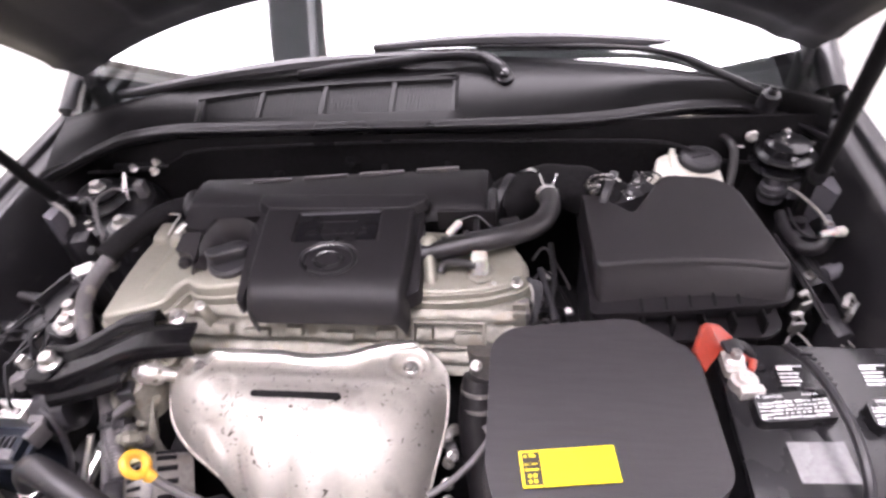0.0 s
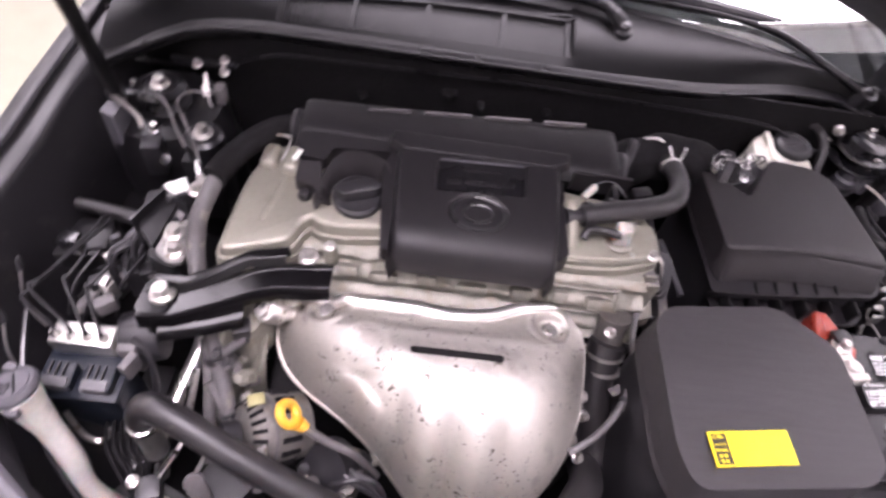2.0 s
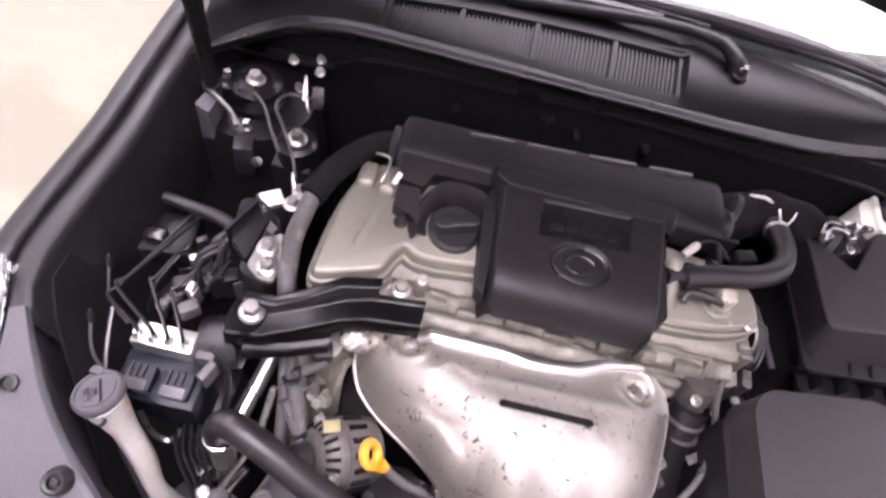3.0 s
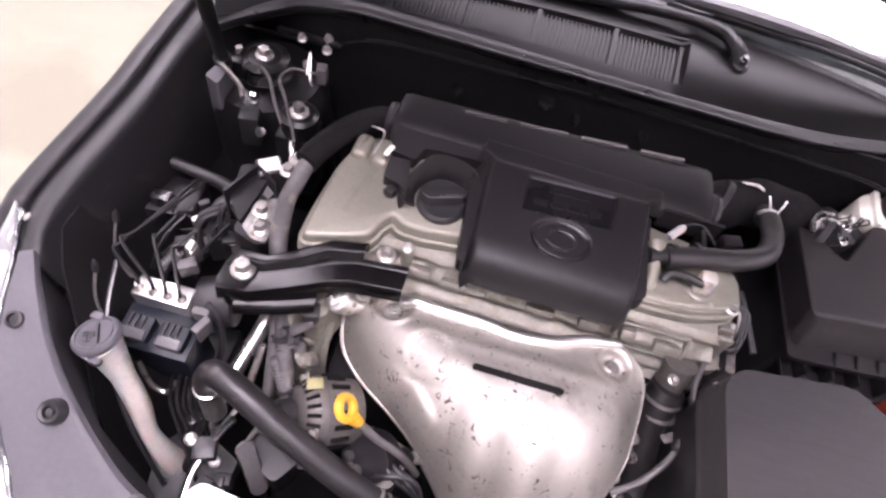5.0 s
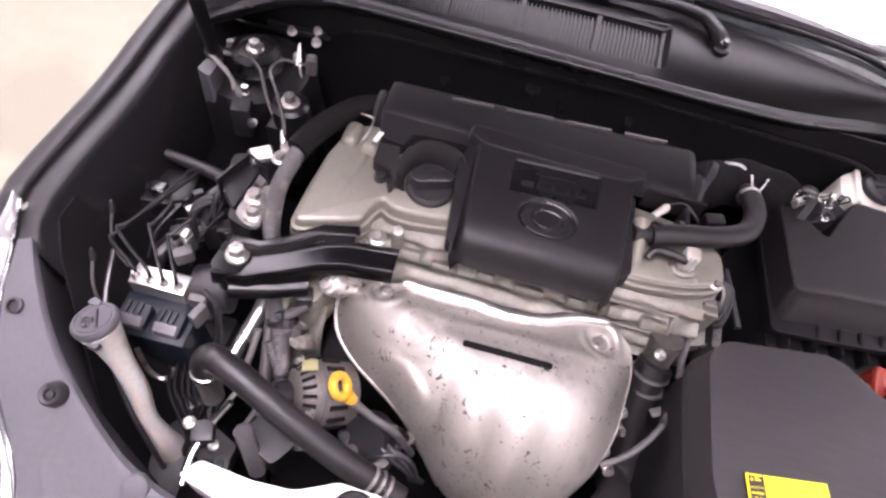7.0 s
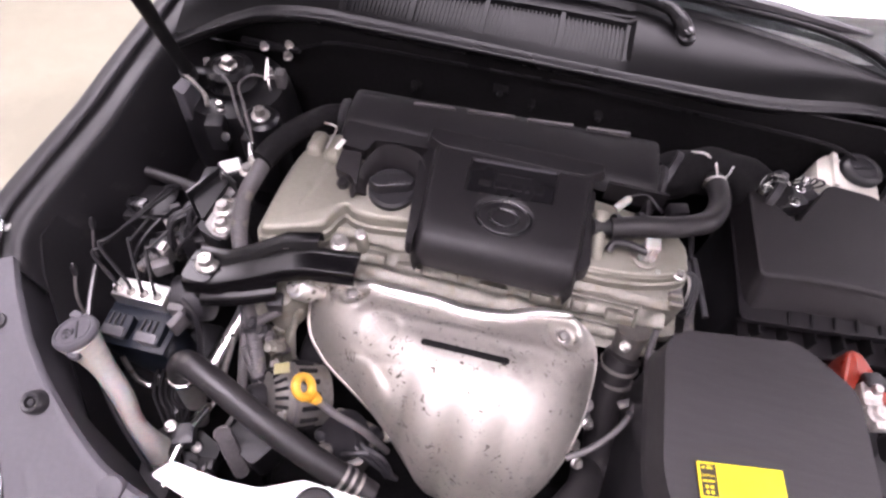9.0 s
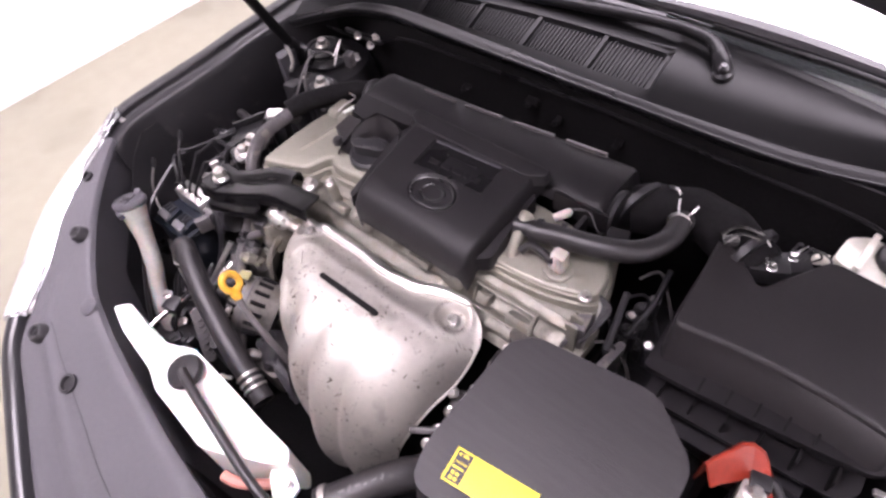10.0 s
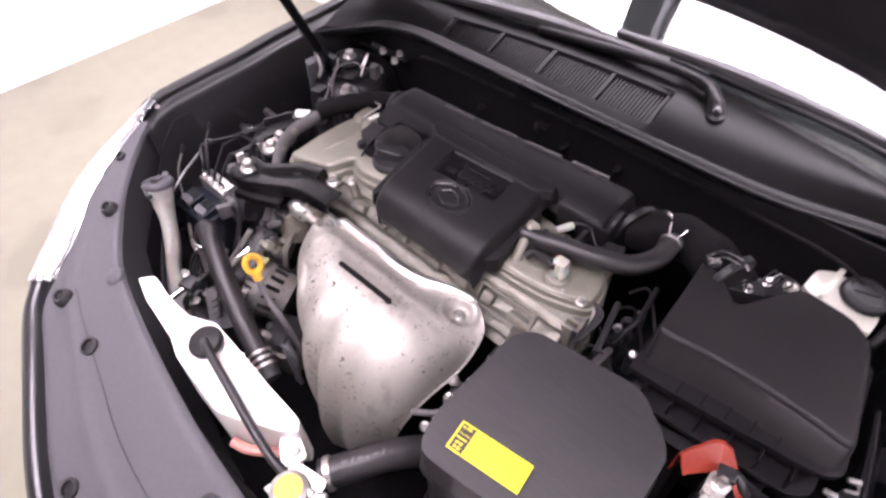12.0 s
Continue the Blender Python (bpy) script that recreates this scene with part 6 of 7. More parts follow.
for x in (-0.616, -0.566):
    con = part("connector", deck(rounded([(x, 0.318), (x + 0.040, 0.318), (x + 0.040, 0.352), (x, 0.352)], 0.004, 3), 0.742, lambda p, q: 0.7585 + 0.12 * (q - 0.335), 0.002), BLUE_BLK, unit, "dark plug with a latch coloured pale for its sheen")
    part("latch", deck(rounded([(x + 0.004, 0.3165), (x + 0.036, 0.3165), (x + 0.036, 0.330), (x + 0.004, 0.330)], 0.002, 2), 0.745, lambda p, q: 0.7605 + 0.35 * (q - 0.323), 0.001), LATCH_SHEEN, con)
    for i in range(3):
        part("rib", box(x + 0.008 + 0.009 * i, x + 0.0105 + 0.009 * i, 0.332, 0.350, 0.756, 0.7635, 0.0006), PLASTIC_DARK, con)
part("clip_plate", box(-0.520, -0.508, 0.345, 0.372, 0.735, 0.768, 0.002, -20), CONDUIT, unit, "pale upright clip")
part("pipe_block", box(-0.622, -0.541, 0.372, 0.404, 0.712, 0.772, 0.002, 1), SHIELD_EDGE, unit, "bright machined pipe block")
part("motor", lathe([(0.036, 0), (0.038, 0.02), (0.036, 0.05), (0.02, 0.055), (0, 0.055)], (-0.541, 0.405, 0.735), (1, 0.25, 0.1), 28), PLASTIC_DARK, unit)
part("bracket", box(-0.539, -0.512, 0.372, 0.398, 0.70, 0.764, 0.005, 4), CONDUIT, unit)
part("stud", lathe([(0.011, -0.012), (0.013, 0.0), (0.013, 0.010), (0.009, 0.014), (0.008, 0.022), (0, 0.023)], (-0.502, 0.418, 0.775), (0.5, -0.35, 0.8), 14), STEEL, unit)
part("stand", box(-0.63, -0.50, 0.33, 0.42, 0.45, 0.63, 0.01), PLASTIC_DARK, unit)
for i in range(4):
    x, y = -0.613 + i * 0.0203, 0.381 + i * 0.0003
    part("union", lathe([(0.007, 0), (0.007, 0.008), (0.0045, 0.010), (0.0045, 0.016)], (x, y, 0.770), (0, 0.1, 1), 6), STEEL, unit)
pipes = thing("brake_pipes", (-0.60, 0.45, 0.70), "black steel brake pipes rising from the control unit", "brake pipes")
for i in range(4):
    x, y = -0.613 + i * 0.0203, 0.381 + i * 0.0003
    mid = [(-0.657, 0.412, 0.806), (-0.650, 0.424, 0.814), (-0.612, 0.440, 0.815), (-0.585, 0.436, 0.808)][i]
    end = [(-0.606, 0.555, 0.812), (-0.598, 0.560, 0.805), (-0.590, 0.480, 0.835), (-0.556, 0.50, 0.815)][i]
    part("pipe", tube([(x, y, 0.78), (x - 0.002, y + 0.006, 0.794), mid, Vector(mid).lerp(Vector(end), 0.15), Vector(mid).lerp(Vector(end), 0.85), end, Vector(end) + Vector((0.025, 0.03, -0.03))], 0.0027, 9, 8), PAINT_DULL, pipes)
for i, (a, b) in enumerate((((-0.605, 0.42, 0.74), (-0.56, 0.50, 0.79)), ((-0.63, 0.43, 0.74), (-0.60, 0.52, 0.79)), ((-0.56, 0.43, 0.75), (-0.53, 0.50, 0.81)), ((-0.59, 0.425, 0.745), (-0.545, 0.51, 0.80)))):
    part("pipe", tube([a, Vector(a).lerp(Vector(b), 0.4) + Vector((-0.006, 0, 0.012)), b], 0.0028, 8, 8), PAINT_DULL, pipes)
loom = thing("wiring_loom", (-0.58, 0.47, 0.72), "bundle of black wires and corrugated sleeves", "wiring loom")
for i, (a, b, c) in enumerate((((-0.615, 0.435, 0.748), (-0.580, 0.462, 0.775), (-0.545, 0.49, 0.785)), ((-0.62, 0.45, 0.745), (-0.59, 0.49, 0.765), (-0.555, 0.53, 0.78)))):
    part("sleeve", tube([a, b, c], 0.0095, 10, 12, 0.0015, 0.005), CONDUIT if i == 0 else RUBBER, loom)
for i in range(8):
    k = i / 7
    a = random.Random(90 + i)
    part("wire", tube([(-0.565 + 0.03 * k, 0.455 + 0.04 * k, 0.77), (-0.550 + a.uniform(-0.02, 0.02), 0.50 + a.uniform(-0.02, 0.03), 0.815 + a.uniform(-0.015, 0.02)), (-0.522 + a.uniform(-0.01, 0.01), 0.515 + 0.04 * k, 0.82), (-0.505 + 0.01 * k, 0.49 - 0.03 * k, 0.79)], a.uniform(0.0025, 0.005), 8, 8), PLASTIC_DARK, loom)
for i in range(6):
    a = random.Random(130 + i)
    part("bracket_piece", box(-0.60 + 0.02 * i, -0.578 + 0.02 * i, 0.44 + a.uniform(0, 0.08), 0.462 + a.uniform(0, 0.08), 0.74, 0.765 + a.uniform(0, 0.035), 0.002, a.uniform(-40, 40)), (PAINT_DULL, CONDUIT, PLASTIC_DARK)[i % 3], loom)
part("plug", box(-0.60, -0.57, 0.455, 0.475, 0.765, 0.79, 0.003, 30), PLASTIC_DARK, loom)
part("plug", box(-0.575, -0.548, 0.418, 0.435, 0.775, 0.80, 0.003, 40), CONDUIT, loom)
for p in ((-0.665, 0.425, 0.80), (-0.655, 0.352, 0.79)):
    q = Vector(p)
    part("pigtail", tube([q + Vector((0, 0.02, 0.03)), q, q + Vector((0.004, -0.012, -0.03)), q + Vector((0.022, -0.022, -0.05))], 0.0022, 6, 8), STEEL if p[1] < 0.4 else CONDUIT, loom)
    part("plug", lathe([(0.0035, 0), (0.0045, 0.012), (0.002, 0.02), (0, 0.021)], q + Vector((0, 0.018, 0.025)), (0, 0.4, 1), 10), PLASTIC_DARK, loom)
for i in range(3):
    part("wire", tube([(-0.55 + 0.02 * i, 0.33, 0.66), (-0.52 + 0.012 * i, 0.28 - 0.01 * i, 0.62), (-0.50, 0.25 + 0.02 * i, 0.60)], 0.004, 8, 8), PLASTIC_DARK, loom)
part("pigtail", tube([(-0.595, 0.305, 0.70), (-0.58, 0.29, 0.66), (-0.558, 0.288, 0.645), (-0.545, 0.30, 0.665)], 0.004, 8, 8), STEEL, loom)
part("wire", tube([(-0.52, 0.39, 0.77), (-0.500, 0.38, 0.75), (-0.495, 0.36, 0.70), (-0.50, 0.34, 0.66)], 0.005, 8, 8), PLASTIC_DARK, loom)

# horn bracket and shelf by the left apron
shelf = thing("apron_bracket", (-0.63, 0.57, 0.72), "black steel bracket on the inner apron", "bracket")
part("bar", tube([(-0.690, 0.592, 0.812), (-0.672, 0.582, 0.806), (-0.63, 0.578, 0.80), (-0.575, 0.570, 0.798), (-0.535, 0.552, 0.798)], lambda k: 0.007 + 0.005 * k, 6, 10), RUBBER, shelf)
part("plate", box(-0.69, -0.60, 0.50, 0.57, 0.74, 0.785, 0.006, 6), PAINT_DULL, shelf)
part("plug", box(-0.66, -0.63, 0.508, 0.528, 0.785, 0.806, 0.003), PAINT, shelf)
part("pipe", tube([(-0.688, 0.64, 0.86), (-0.69, 0.615, 0.84), (-0.685, 0.60, 0.82)], 0.0022, 5, 6), PAINT, shelf)
part("pipe", tube([(-0.665, 0.64, 0.85), (-0.66, 0.61, 0.82)], 0.0016, 4, 6), PAINT, shelf)

# brackets and wires round the left tower
tw = thing("tower_wiring", (-0.51, 0.70, 0.80), "grey wires, bolts and brackets at the strut tower", "wiring")
part("wire", tube([(-0.467, 0.593, 0.890), (-0.478, 0.622, 0.902), (-0.505, 0.665, 0.915), (-0.530, 0.705, 0.912), (-0.522, 0.735, 0.91), (-0.497, 0.742, 0.905), (-0.487, 0.76, 0.892)], 0.0023, 9, 8), CONDUIT, tw)
part("wire", tube([(-0.575, 0.735, 0.895), (-0.553, 0.715, 0.897), (-0.530, 0.680, 0.885), (-0.515, 0.662, 0.865)], 0.0025, 8, 8), CONDUIT, tw)
part("wire", tube([(-0.500, 0.735, 0.905), (-0.505, 0.765, 0.925), (-0.495, 0.735, 0.90), (-0.488, 0.725, 0.895)], 0.0018, 6, 6), STEEL, tw)
part("end_lug", lathe([(0.0045, -0.012), (0.006, 0), (0.0045, 0.012)], (-0.469, 0.598, 0.892), (-0.3, 0.8, 0.35), 10), BRIGHT, tw)
part("seat", lathe([(0.030, -0.06), (0.030, 0.0), (0.024, 0.005), (0, 0.005)], (-0.496, 0.689, 0.866), (0, 0, 1), 18), PAINT, tw)
part("bolt", bolt((-0.496, 0.689, 0.871), (0, 0, 1), 0.0095, 1.6, 1.2), STEEL, tw)
part("bracket", box(-0.53, -0.47, 0.66, 0.72, 0.70, 0.835, 0.006), PAINT_DULL, tw)
part("plug", box(-0.494, -0.478, 0.752, 0.772, 0.875, 0.905, 0.003, 10), CONDUIT, tw)
for p in ((-0.506, 0.838, 0.87), (-0.511, 0.86, 0.875), (-0.553, 0.848, 0.872)):
    part("bolt", bolt(p, (0, -0.3, 1), 0.006, 1.4, 1.3), STEEL, tw)
part("rail", box(-0.60, -0.49, 0.852, 0.862, 0.868, 0.876, 0.002), PAINT, tw)
part("wedge", prism(rounded([(-0.655, 0.70), (-0.628, 0.69), (-0.622, 0.735), (-0.645, 0.738)], 0.005), 0.78, lambda x, y: 0.880 + 0.1 * (y - 0.72), 0.003, 0.002), PLASTIC_GREY, tw, "grey bracket")
part("arm", tube([(-0.64, 0.725, 0.893), (-0.60, 0.705, 0.878), (-0.585, 0.685, 0.872)], 0.004, 6, 8), STEEL, tw)
part("sensor", box(-0.585, -0.555, 0.655, 0.685, 0.80, 0.86, 0.004, 12), PLASTIC_DARK, tw)
part("cap", lathe([(0.007, 0), (0.008, 0.008), (0, 0.010)], (-0.545, 0.655, 0.84), (0, -0.6, 0.7), 10), PAINT, tw)

# ribbed engine harness
har = thing("engine_harness", (-0.42, 0.45, 0.60), "grey corrugated wiring sleeve running down the engine", "wiring harness")
part("sleeve", tube([(-0.436, 0.580, 0.905), (-0.437, 0.548, 0.905), (-0.440, 0.511, 0.900), (-0.438, 0.484, 0.888), (-0.437, 0.464, 0.862), (-0.430, 0.442, 0.822), (-0.419, 0.415, 0.788), (-0.408, 0.388, 0.766), (-0.390, 0.348, 0.740), (-0.376, 0.316, 0.702), (-0.350, 0.286, 0.67), (-0.33, 0.25, 0.63)], 0.0122, 6, 16, 0.0009, 0.0042), CONDUIT, har)
part("thick_sleeve", tube([(-0.436, 0.568, 0.912), (-0.425, 0.60, 0.915), (-0.405, 0.645, 0.912), (-0.372, 0.69, 0.905), (-0.33, 0.72, 0.885)], 0.0175, 8, 16), UNDER, har, "thick black harness sleeve")
part("branch", tube([(-0.413, 0.372, 0.750), (-0.393, 0.384, 0.772), (-0.365, 0.400, 0.790)], 0.007, 6, 10), CONDUIT, har)
part("branch", tube([(-0.425, 0.405, 0.765), (-0.414, 0.360, 0.735), (-0.405, 0.310, 0.70), (-0.399, 0.266, 0.675)], 0.0085, 8, 12, 0.0008, 0.005), CONDUIT, har)
part("branch", tube([(-0.408, 0.352, 0.745), (-0.385, 0.325, 0.72), (-0.358, 0.285, 0.69), (-0.34, 0.25, 0.66)], 0.010, 6, 12, 0.0010, 0.0055), CONDUIT, har)
for p in ((-0.404, 0.378, 0.760), (-0.380, 0.324, 0.712)):
    part("tie", lathe([(0.0165, -0.003), (0.0165, 0.003)], p, (0.3, -0.6, -0.7), 14), PLASTIC_DARK, har)
part("fitting", lathe([(0.012, -0.012), (0.014, 0.006), (0.009, 0.012), (0, 0.013)], (-0.455, 0.585, 0.885), (0, 0, 1), 8), STEEL, har)
part("bolt", bolt((-0.462, 0.565, 0.885), (0, 0, 1), 0.008), STEEL, har)

# air conditioning pipe
ac = thing("metal_pipe", (-0.44, 0.30, 0.60), "bright aluminium refrigerant pipes", "pipe")
part("pipe", tube([(-0.446, 0.478, 0.73), (-0.454, 0.447, 0.695), (-0.461, 0.417, 0.673), (-0.474, 0.345, 0.658), (-0.482, 0.30, 0.635), (-0.49, 0.27, 0.57)], 0.0125, 8, 14), PIPE_ALU, ac)
part("pipe", tube([(-0.425, 0.36, 0.76), (-0.428, 0.33, 0.735), (-0.433, 0.29, 0.70)], 0.005, 6, 10), STEEL, ac)
part("pipe", tube([(-0.43, 0.262, 0.72), (-0.447, 0.235, 0.70), (-0.458, 0.19, 0.69), (-0.455, 0.15, 0.685)], 0.0055, 6, 10), BRIGHT, ac)
part("clamp", box(-0.47, -0.44, 0.205, 0.235, 0.685, 0.705, 0.003, 20), PLASTIC_DARK, ac)
part("bolt", bolt((-0.475, 0.225, 0.705), (0, 0, 1), 0.006), STEEL, ac)

# radiator hoses
hose = thing("radiator_hose", (-0.33, 0.25, 0.70), "thick black rubber radiator hose with spring clamps", "hose")
part("hose", tube([(-0.470, 0.283, 0.745), (-0.470, 0.290, 0.772), (-0.458, 0.293, 0.789), (-0.432, 0.285, 0.793), (-0.395, 0.271, 0.785), (-0.340, 0.250, 0.765), (-0.27, 0.228, 0.735), (-0.21, 0.213, 0.71), (-0.17, 0.203, 0.695)], 0.0185, 9, 20), RUBBER, hose)
part("pipe_end", lathe([(0.016, -0.06), (0.016, 0.01), (0.0175, 0.012)], (-0.470, 0.281, 0.735), (0, 0.1, 1), 18), STEEL, hose)
part("clamp", lathe([(0.0188, -0.004), (0.0205, -0.003), (0.0205, 0.003), (0.0188, 0.004)], (-0.470, 0.285, 0.752), (0, 0.25, 1), 22), BRIGHT, hose)
for k in (0, 1, 2):
    part("clamp", lathe([(0.0188, -0.0025), (0.0205, -0.0015), (0.0205, 0.0015), (0.0188, 0.0025)], (-0.215 + k * 0.011, 0.2145 - k * 0.003, 0.7125 - k * 0.0045), (1, -0.25, -0.4), 22), STEEL, hose)
part("screw", tube([(-0.225, 0.195, 0.725), (-0.235, 0.19, 0.722), (-0.25, 0.188, 0.715)], 0.003, 4, 6), BRIGHT, hose)

lower = thing("coolant_hose", (0.12, 0.42, 0.60), "black coolant hose with a band beside the engine", "hose")
part("hose", tube([(0.135, 0.452, 0.80), (0.130, 0.432, 0.775), (0.128, 0.405, 0.74), (0.14, 0.36, 0.69), (0.15, 0.30, 0.63), (0.15, 0.25, 0.55)], 0.026, 8, 20), RUBBER, lower)
for k in (0, 1):
    part("band", lathe([(0.0265, -0.003), (0.028, -0.002), (0.028, 0.002), (0.0265, 0.003)], (0.1325, 0.442 - k * 0.014, 0.788 - k * 0.018), (0, -0.5, -0.85), 24), STEEL, lower)
part("outlet", lathe([(0.024, -0.025), (0.021, 0.0), (0.021, 0.02)], (0.138, 0.470, 0.808), (0, -0.4, -0.9), 20), ALT_CASE, lower)
part("bolt", bolt((0.128, 0.452, 0.828), (0, -0.3, 1), 0.0055), STEEL, lower)
part("tag", box(0.138, 0.158, 0.385, 0.397, 0.775, 0.777, 0.0005, 30), CONDUIT, lower)
wire = thing("sensor_wire", (0.15, 0.40, 0.74), "grey sheathed sensor wire in a loop", "wire")
part("sheath", tube([(0.185, 0.545, 0.845), (0.180, 0.515, 0.825), (0.170, 0.470, 0.81), (0.168, 0.430, 0.80), (0.160, 0.39, 0.795), (0.140, 0.352, 0.79), (0.108, 0.318, 0.78), (0.075, 0.298, 0.77)], 0.0048, 8, 10), CONDUIT, wire)
part("connector", box(0.178, 0.198, 0.52, 0.575, 0.80, 0.855, 0.004, 8), CONDUIT, wire)
part("tie", lathe([(0.006, -0.003), (0.006, 0.003)], (0.150, 0.37, 0.793), (-0.5, -0.8, -0.1), 10), PLASTIC_DARK, wire)
for i in range(4):
    part("wire", tube([(0.187, 0.57, 0.865 + 0.004 * i), (0.20 + 0.005 * i, 0.56, 0.87), (0.205, 0.54 - 0.01 * i, 0.85), (0.195, 0.53, 0.82)], 0.0022, 6, 6), STEEL if i == 0 else PLASTIC_DARK, wire)
part("bar", tube([(0.215, 0.61, 0.852), (0.225, 0.565, 0.848), (0.235, 0.52, 0.842)], 0.005, 5, 8), PLASTIC_DARK, wire)
part("connector", box(0.09, 0.105, 0.355, 0.375, 0.74, 0.765, 0.003, 20), CONDUIT, wire)

# gearbox below, in the gap between engine and boxes
gear = thing("gearbox", (0.25, 0.58, 0.35), "dark gearbox casing deep in the bay", "gearbox")
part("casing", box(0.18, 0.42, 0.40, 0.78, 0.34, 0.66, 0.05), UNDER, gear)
for i in range(5):
    part("stud", bolt((0.215 + 0.012 * (i % 2), 0.60 + 0.025 * i, 0.70), (0, -0.2, 1), 0.008), PLASTIC_DARK, gear)
    part("post", lathe([(0.008, -0.06), (0.008, 0.0)], (0.215 + 0.012 * (i % 2), 0.60 + 0.025 * i, 0.70), (0, 0, 1), 8), PLASTIC_DARK, gear)
part("cable", tube([(0.235, 0.72, 0.80), (0.24, 0.66, 0.78), (0.232, 0.60, 0.76), (0.24, 0.53, 0.74), (0.235, 0.48, 0.70)], 0.005, 8, 10), PLASTIC_DARK, gear)


# ---- coolant reservoir and radiator neck ----
tank = thing("coolant_reservoir", (-0.2, 0.14, 0.70), "white plastic coolant reservoir with a dark cap", "reservoir")
TK = [(-0.432, 0.146), (-0.414, 0.168), (-0.35, 0.161), (-0.298, 0.163), (-0.249, 0.186), (-0.172, 0.183), (-0.093, 0.176), (-0.021, 0.174), (-0.006, 0.160), (-0.030, 0.142), (-0.085, 0.112), (-0.119, 0.097), (-0.239, 0.104), (-0.281, 0.119), (-0.378, 0.131)]


def tk_top(x, y):
    return 0.806 - 0.05 * max(0, x + 0.2) + 0.006 * math.exp(-((x + 0.22) / 0.05) ** 2)


part("tank", prism(rounded(TK, 0.007, 3), 0.70, tk_top, 0.006, 0.004), WHITE_PL, tank)
part("lug", prism(rounded([(-0.045, 0.165), (-0.020, 0.162), (0.015, 0.150), (0.017, 0.130), (-0.001, 0.117), (-0.03, 0.135)], 0.006), 0.770, 0.776, 0.003), WHITE_PL, tank)
part("bolt", bolt((0.000, 0.141, 0.776), (0, 0, 1), 0.006, 1.5), STEEL, tank)
part("cap", lathe([(0.020, -0.004), (0.026, -0.002), (0.027, 0.004), (0.024, 0.009), (0.012, 0.012), (0, 0.012)], (-0.221, 0.152, 0.816), (0, -0.15, 1), 26), PLASTIC, tank, "round dark grey cap")
part("overflow_tube", tube([(-0.219, 0.150, 0.826), (-0.19, 0.143, 0.833), (-0.13, 0.132, 0.826), (-0.06, 0.119, 0.812), (-0.01, 0.112, 0.800), (0.02, 0.112, 0.792)], 0.0068, 8, 12), RUBBER, tank, "black overflow tube")
part("float_mark", tube([(-0.10, 0.094, 0.74), (-0.07, 0.104, 0.74), (-0.03, 0.135, 0.74)], 0.008, 5, 8), mat("pink_coolant", (0.5, 0.22, 0.18), 0.4, vary=0.1), tank, "pink coolant showing through")

rad = thing("radiator_filler", (0.045, 0.112, 0.735), "round radiator filler with a yellow label", "radiator")
part("neck", lathe([(0.020, -0.05), (0.020, 0.0), (0.024, 0.004), (0.024, 0.008)], (0.045, 0.102, 0.785), (0, 0, 1), 22), ALU, rad)
part("flange", prism(rounded([(0.012, 0.095), (0.03, 0.08), (0.078, 0.115), (0.07, 0.145), (0.02, 0.135)], 0.008), 0.783, 0.790, 0.002), STEEL, rad)
rcap = part("cap", lathe([(0.025, 0.0), (0.0268, 0.003), (0.026, 0.010), (0.0215, 0.013), (0, 0.013)], (0.045, 0.102, 0.793), (0, 0, 1), 28), STEEL, rad)
part("label", lathe([(0.0195, 0.0132), (0.0195, 0.0138), (0, 0.0138)], (0.045, 0.102, 0.793), (0, 0, 1), 24), YELLOW, rcap, "worn yellow label")
for q, r in ((0, 1), (180, 1)):
    part("wing", box(0.045 + math.cos(radians(q + 40)) * 0.026 - 0.007, 0.045 + math.cos(radians(q + 40)) * 0.026 + 0.007, 0.102 + math.sin(radians(q + 40)) * 0.026 - 0.005, 0.102 + math.sin(radians(q + 40)) * 0.026 + 0.005, 0.795, 0.802, 0.002), STEEL, rcap)
part("ear", box(0.068, 0.088, 0.118, 0.130, 0.786, 0.796, 0.002, 30), STEEL, rad)

inlet = thing("radiator_inlet_hose", (0.1, 0.19, 0.68), "short black moulded hose at the radiator", "hose")
part("hose", tube([(0.035, 0.150, 0.738), (0.060, 0.188, 0.742), (0.085, 0.232, 0.742), (0.112, 0.275, 0.725), (0.13, 0.32, 0.66)], 0.023, 8, 20), RUBBER, inlet)
for k in range(6):
    part("print_bar", box(0.052 + k * 0.006, 0.060 + k * 0.006, 0.180 + k * 0.0095, 0.183 + k * 0.0095, 0.7640, 0.7660, 0, 60 + 60 * (k % 2)), CONDUIT, inlet)
part("screw_clamp", lathe([(0.0235, -0.005), (0.0255, -0.004), (0.0255, 0.004), (0.0235, 0.005)], (0.042, 0.160, 0.739), (0.55, 0.83, 0.1), 22), STEEL, inlet)

neck = thing("radiator_neck", (0.22, 0.22, 0.62), "grey cast pipe flange ahead of the fuse box", "pipe flange")
part("pipe", lathe([(0.022, -0.06), (0.022, 0.03), (0.026, 0.034), (0.026, 0.044), (0.020, 0.046)], (0.222, 0.200, 0.70), (0.2, 0.4, 1), 22), STEEL, neck)
part("flange", prism(rounded([(0.185, 0.205), (0.215, 0.165), (0.262, 0.185), (0.255, 0.225), (0.21, 0.235)], 0.01), 0.705, 0.714, 0.003), STEEL, neck)
part("bolt", bolt((0.252, 0.205, 0.714), (0, 0, 1), 0.006), STEEL, neck)
part("bolt", bolt((0.195, 0.204, 0.714), (0, 0, 1), 0.006), STEEL, neck)
air = thing("intake_snorkel", (0.41, 0.17, 0.60), "smooth dark plastic intake snorkel", "air duct")
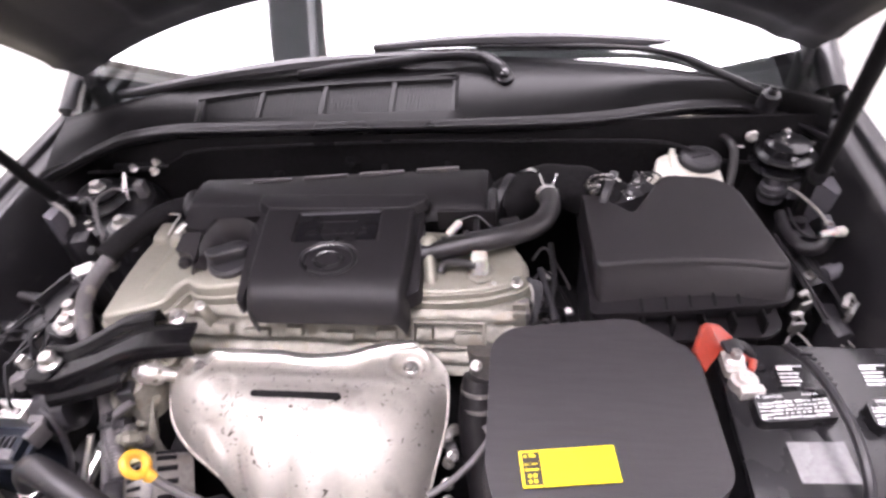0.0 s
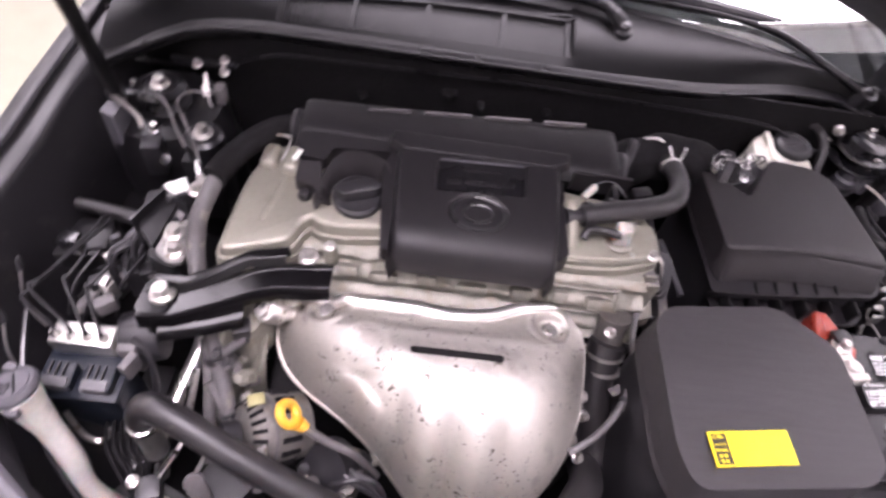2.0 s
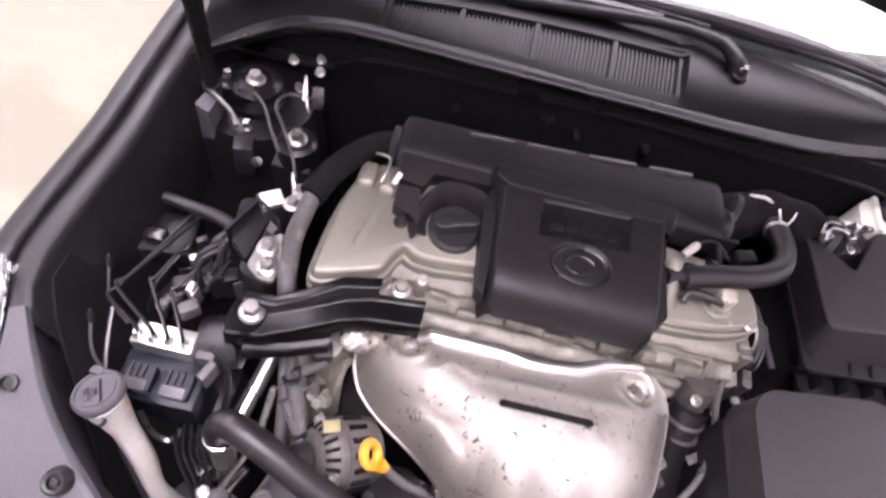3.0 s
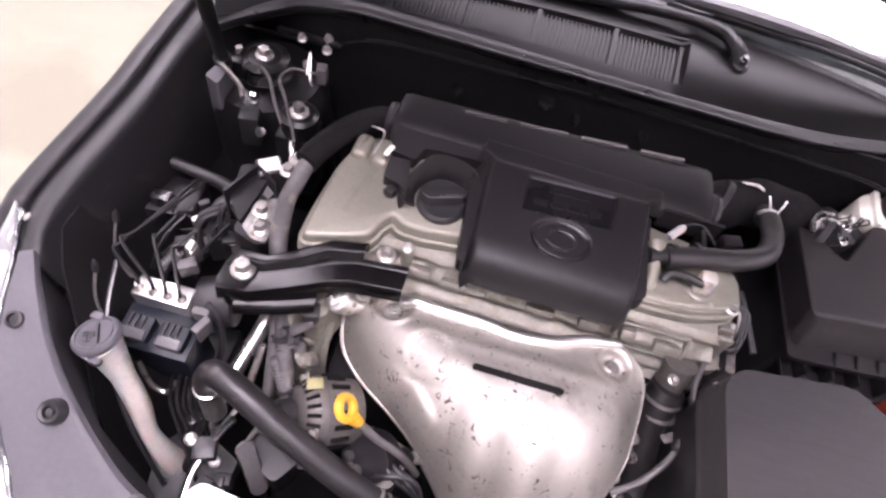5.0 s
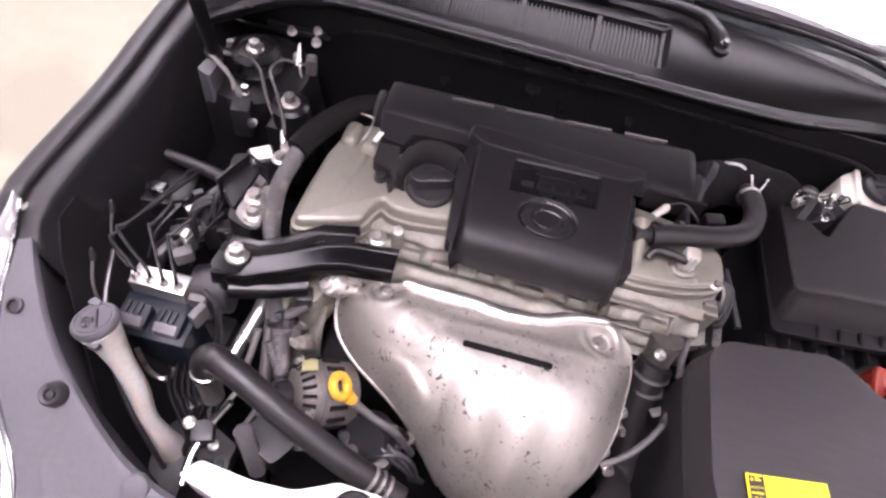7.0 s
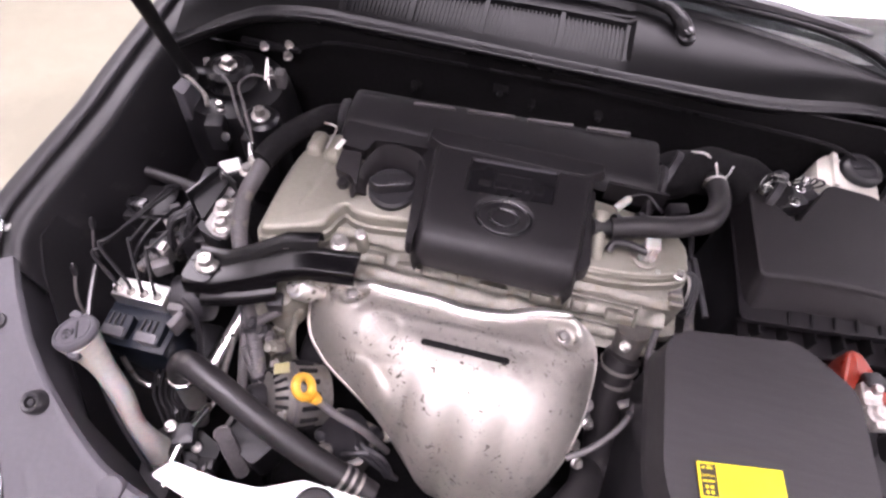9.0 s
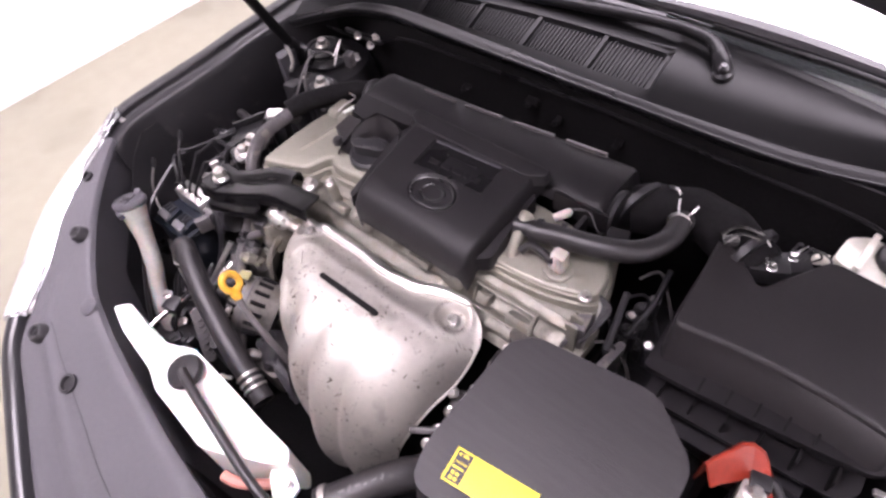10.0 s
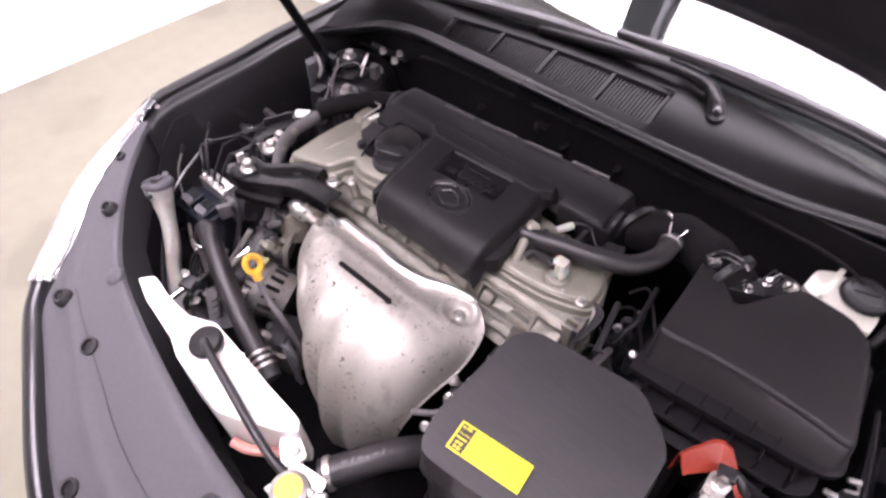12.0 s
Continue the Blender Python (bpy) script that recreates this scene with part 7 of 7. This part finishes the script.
part("duct", prism(rounded([(0.295, 0.10), (0.53, 0.10), (0.55, 0.20), (0.50, 0.238), (0.36, 0.245), (0.30, 0.20)], 0.03, 5), 0.60, lambda x, y: 0.735 - 0.9 * (x - 0.42) ** 2 - 1.2 * (y - 0.17) ** 2, 0.012, 0.006), PLASTIC_GREY, air)

# pulley side clutter below the hose
belt = thing("drive_belt", (-0.24, 0.27, 0.55), "black belt, tensioner and pulley in front of the engine", "belt drive")
part("tensioner", lathe([(0.034, -0.02), (0.036, 0.0), (0.034, 0.012), (0.015, 0.016), (0, 0.016)], (-0.235, 0.275, 0.685), (-0.4, -0.6, 0.6), 26), PLASTIC_DARK, belt)
part("bracket", prism(rounded([(-0.27, 0.24), (-0.20, 0.24), (-0.18, 0.30), (-0.26, 0.32)], 0.012), 0.62, 0.675, 0.008), ALT_CASE, belt)
part("bracket", prism(rounded([(-0.42, 0.24), (-0.36, 0.21), (-0.33, 0.26), (-0.39, 0.30)], 0.012), 0.56, 0.645, 0.008), PLASTIC_DARK, belt)
for i in range(10):
    a = random.Random(i)
    x, y, z = a.uniform(-0.30, -0.17), a.uniform(0.235, 0.30), a.uniform(0.66, 0.71)
    part("fitting", lathe([(0.009, -0.015), (0.011, 0.0), (0.008, 0.006), (0, 0.007)], (x, y, z), (a.uniform(-0.5, 0.3), -0.5, 0.8), 8), (PLASTIC_DARK, STEEL, ALU_ROUGH)[i % 3], belt)
for i in range(5):
    part("wire", tube([(-0.16 + 0.004 * i, 0.24, 0.66), (-0.19 + 0.02 * math.sin(i), 0.255, 0.70), (-0.225, 0.25 + 0.01 * i, 0.69), (-0.25, 0.27, 0.64)], 0.004, 7, 8), PLASTIC_DARK, belt)
for i in range(8):
    part("link", lathe([(0.012, -0.004), (0.014, 0.0), (0.012, 0.004)], (-0.405 + 0.003 * i, 0.235 - 0.004 * i, 0.69 - 0.012 * i), (0.4, -0.5, 0.6), 10), CONDUIT, belt)
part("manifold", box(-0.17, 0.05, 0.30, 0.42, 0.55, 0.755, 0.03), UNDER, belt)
for i in range(7):
    a = random.Random(40 + i)
    part("stud", bolt((0.092 + a.uniform(-0.006, 0.01), a.uniform(0.30, 0.43), a.uniform(0.72, 0.80)), (0.3, -0.5, 0.8), 0.006), STEEL, belt)

# small fastenings and wires in the gap beside the gearbox
for i in range(12):
    a = random.Random(210 + i)
    x, y, z = a.uniform(0.205, 0.272), a.uniform(0.47, 0.70), a.uniform(0.69, 0.77)
    part("stud", bolt((x, y, z), (a.uniform(-0.4, 0.4), -0.4, 0.9), a.uniform(0.004, 0.006)), (STEEL, PLASTIC_DARK, LEAD)[i % 3], gear)
    part("boss", lathe([(0.009, -0.05), (0.010, 0.0)], (x, y, z), (0, 0, 1), 10), PLASTIC_DARK, gear)
for i in range(5):
    a = random.Random(240 + i)
    y = 0.50 + 0.045 * i
    part("wire", tube([(0.205, y, 0.80), (0.225, y + a.uniform(-0.03, 0.03), 0.79 + a.uniform(-0.02, 0.02)), (0.25, y + 0.02, 0.76), (0.27, y + 0.01, 0.72)], 0.0025, 7, 7), (PLASTIC_DARK, CONDUIT, PLASTIC_DARK)[i % 3], gear)
part("bracket", prism(rounded([(0.224, 0.51), (0.238, 0.508), (0.244, 0.575), (0.232, 0.577)], 0.004), 0.72, 0.790, 0.002), CONDUIT, gear, "grey steel bracket")

# fastenings along the aprons
for s in (-1, 1):
    for i in range(6):
        a = random.Random(300 + i + 10 * s)
        y = 0.42 + 0.075 * i
        part("bolt", bolt((s * (0.672 - 0.02 * (i % 2)), y, 0.775 - 0.05 * (i % 2)), (-s * 0.9, 0, 0.35), a.uniform(0.0045, 0.0065)), (PAINT, STEEL)[i % 3 == 1], car)
part("bolt", bolt((-0.735, 0.385, 0.884), (0, 0, 1), 0.007), STEEL, car)
part("bolt", bolt((0.735, 0.385, 0.884), (0, 0, 1), 0.007), STEEL, car)
for i in range(5):
    a = random.Random(340 + i)
    x, y = a.uniform(-0.60, -0.52), a.uniform(0.43, 0.54)
    part("clamp", box(x, x + 0.016, y, y + 0.010, 0.775, 0.80 + a.uniform(0, 0.02), 0.002, a.uniform(0, 90)), (STEEL, PLASTIC_DARK)[i % 2], loom)


# plugs, rods and wires in the gap behind the headlamp
gap = thing("sensor_wiring", (-0.47, 0.24, 0.60), "black plugs, thin rods and wires in the gap by the filler", "wiring")
part("rod", tube([(-0.438, 0.318, 0.660), (-0.452, 0.288, 0.648), (-0.473, 0.239, 0.628), (-0.486, 0.205, 0.61)], 0.0042, 6, 8), STEEL, gap, "thin metal rod")
part("rod", tube([(-0.375, 0.315, 0.72), (-0.395, 0.285, 0.695), (-0.42, 0.235, 0.655)], 0.0036, 6, 8), STEEL, gap, "thin metal rod")
for i in range(5):
    part("wire", tube([(-0.555 + 0.012 * i, 0.31, 0.66 + 0.006 * i), (-0.535 + 0.010 * i, 0.27, 0.675), (-0.505 + 0.006 * i, 0.235 + 0.006 * i, 0.66), (-0.475 - 0.004 * i, 0.20, 0.625), (-0.47, 0.17 + 0.01 * i, 0.58)], 0.0026 + 0.0005 * (i % 2), 8, 7), UNDER, gap)
for x, y, z, r in ((-0.472, 0.222, 0.652, 20), (-0.452, 0.188, 0.632, -15), (-0.498, 0.262, 0.662, 40), (-0.432, 0.20, 0.63, 10)):
    plug = part("plug", box(x - 0.011, x + 0.011, y - 0.009, y + 0.009, z - 0.03, z, 0.003, r), PLASTIC_DARK, gap)
    part("latch", box(x - 0.004, x + 0.004, y - 0.012, y + 0.002, z - 0.006, z + 0.005, 0.0012, r), BATT, plug)
part("bolt", bolt((-0.446, 0.214, 0.655), (0, -0.2, 1), 0.0055), STEEL, gap)
part("bracket", prism(rounded([(-0.49, 0.17), (-0.43, 0.165), (-0.425, 0.23), (-0.47, 0.25)], 0.008), 0.575, 0.612, 0.003), PAINT_DULL, gap)
part("apron_flange", tube([(-0.648, 0.40, 0.80), (-0.63, 0.33, 0.775), (-0.60, 0.27, 0.735), (-0.56, 0.22, 0.69), (-0.50, 0.17, 0.64)], 0.0038, 8, 8), PAINT, gap)
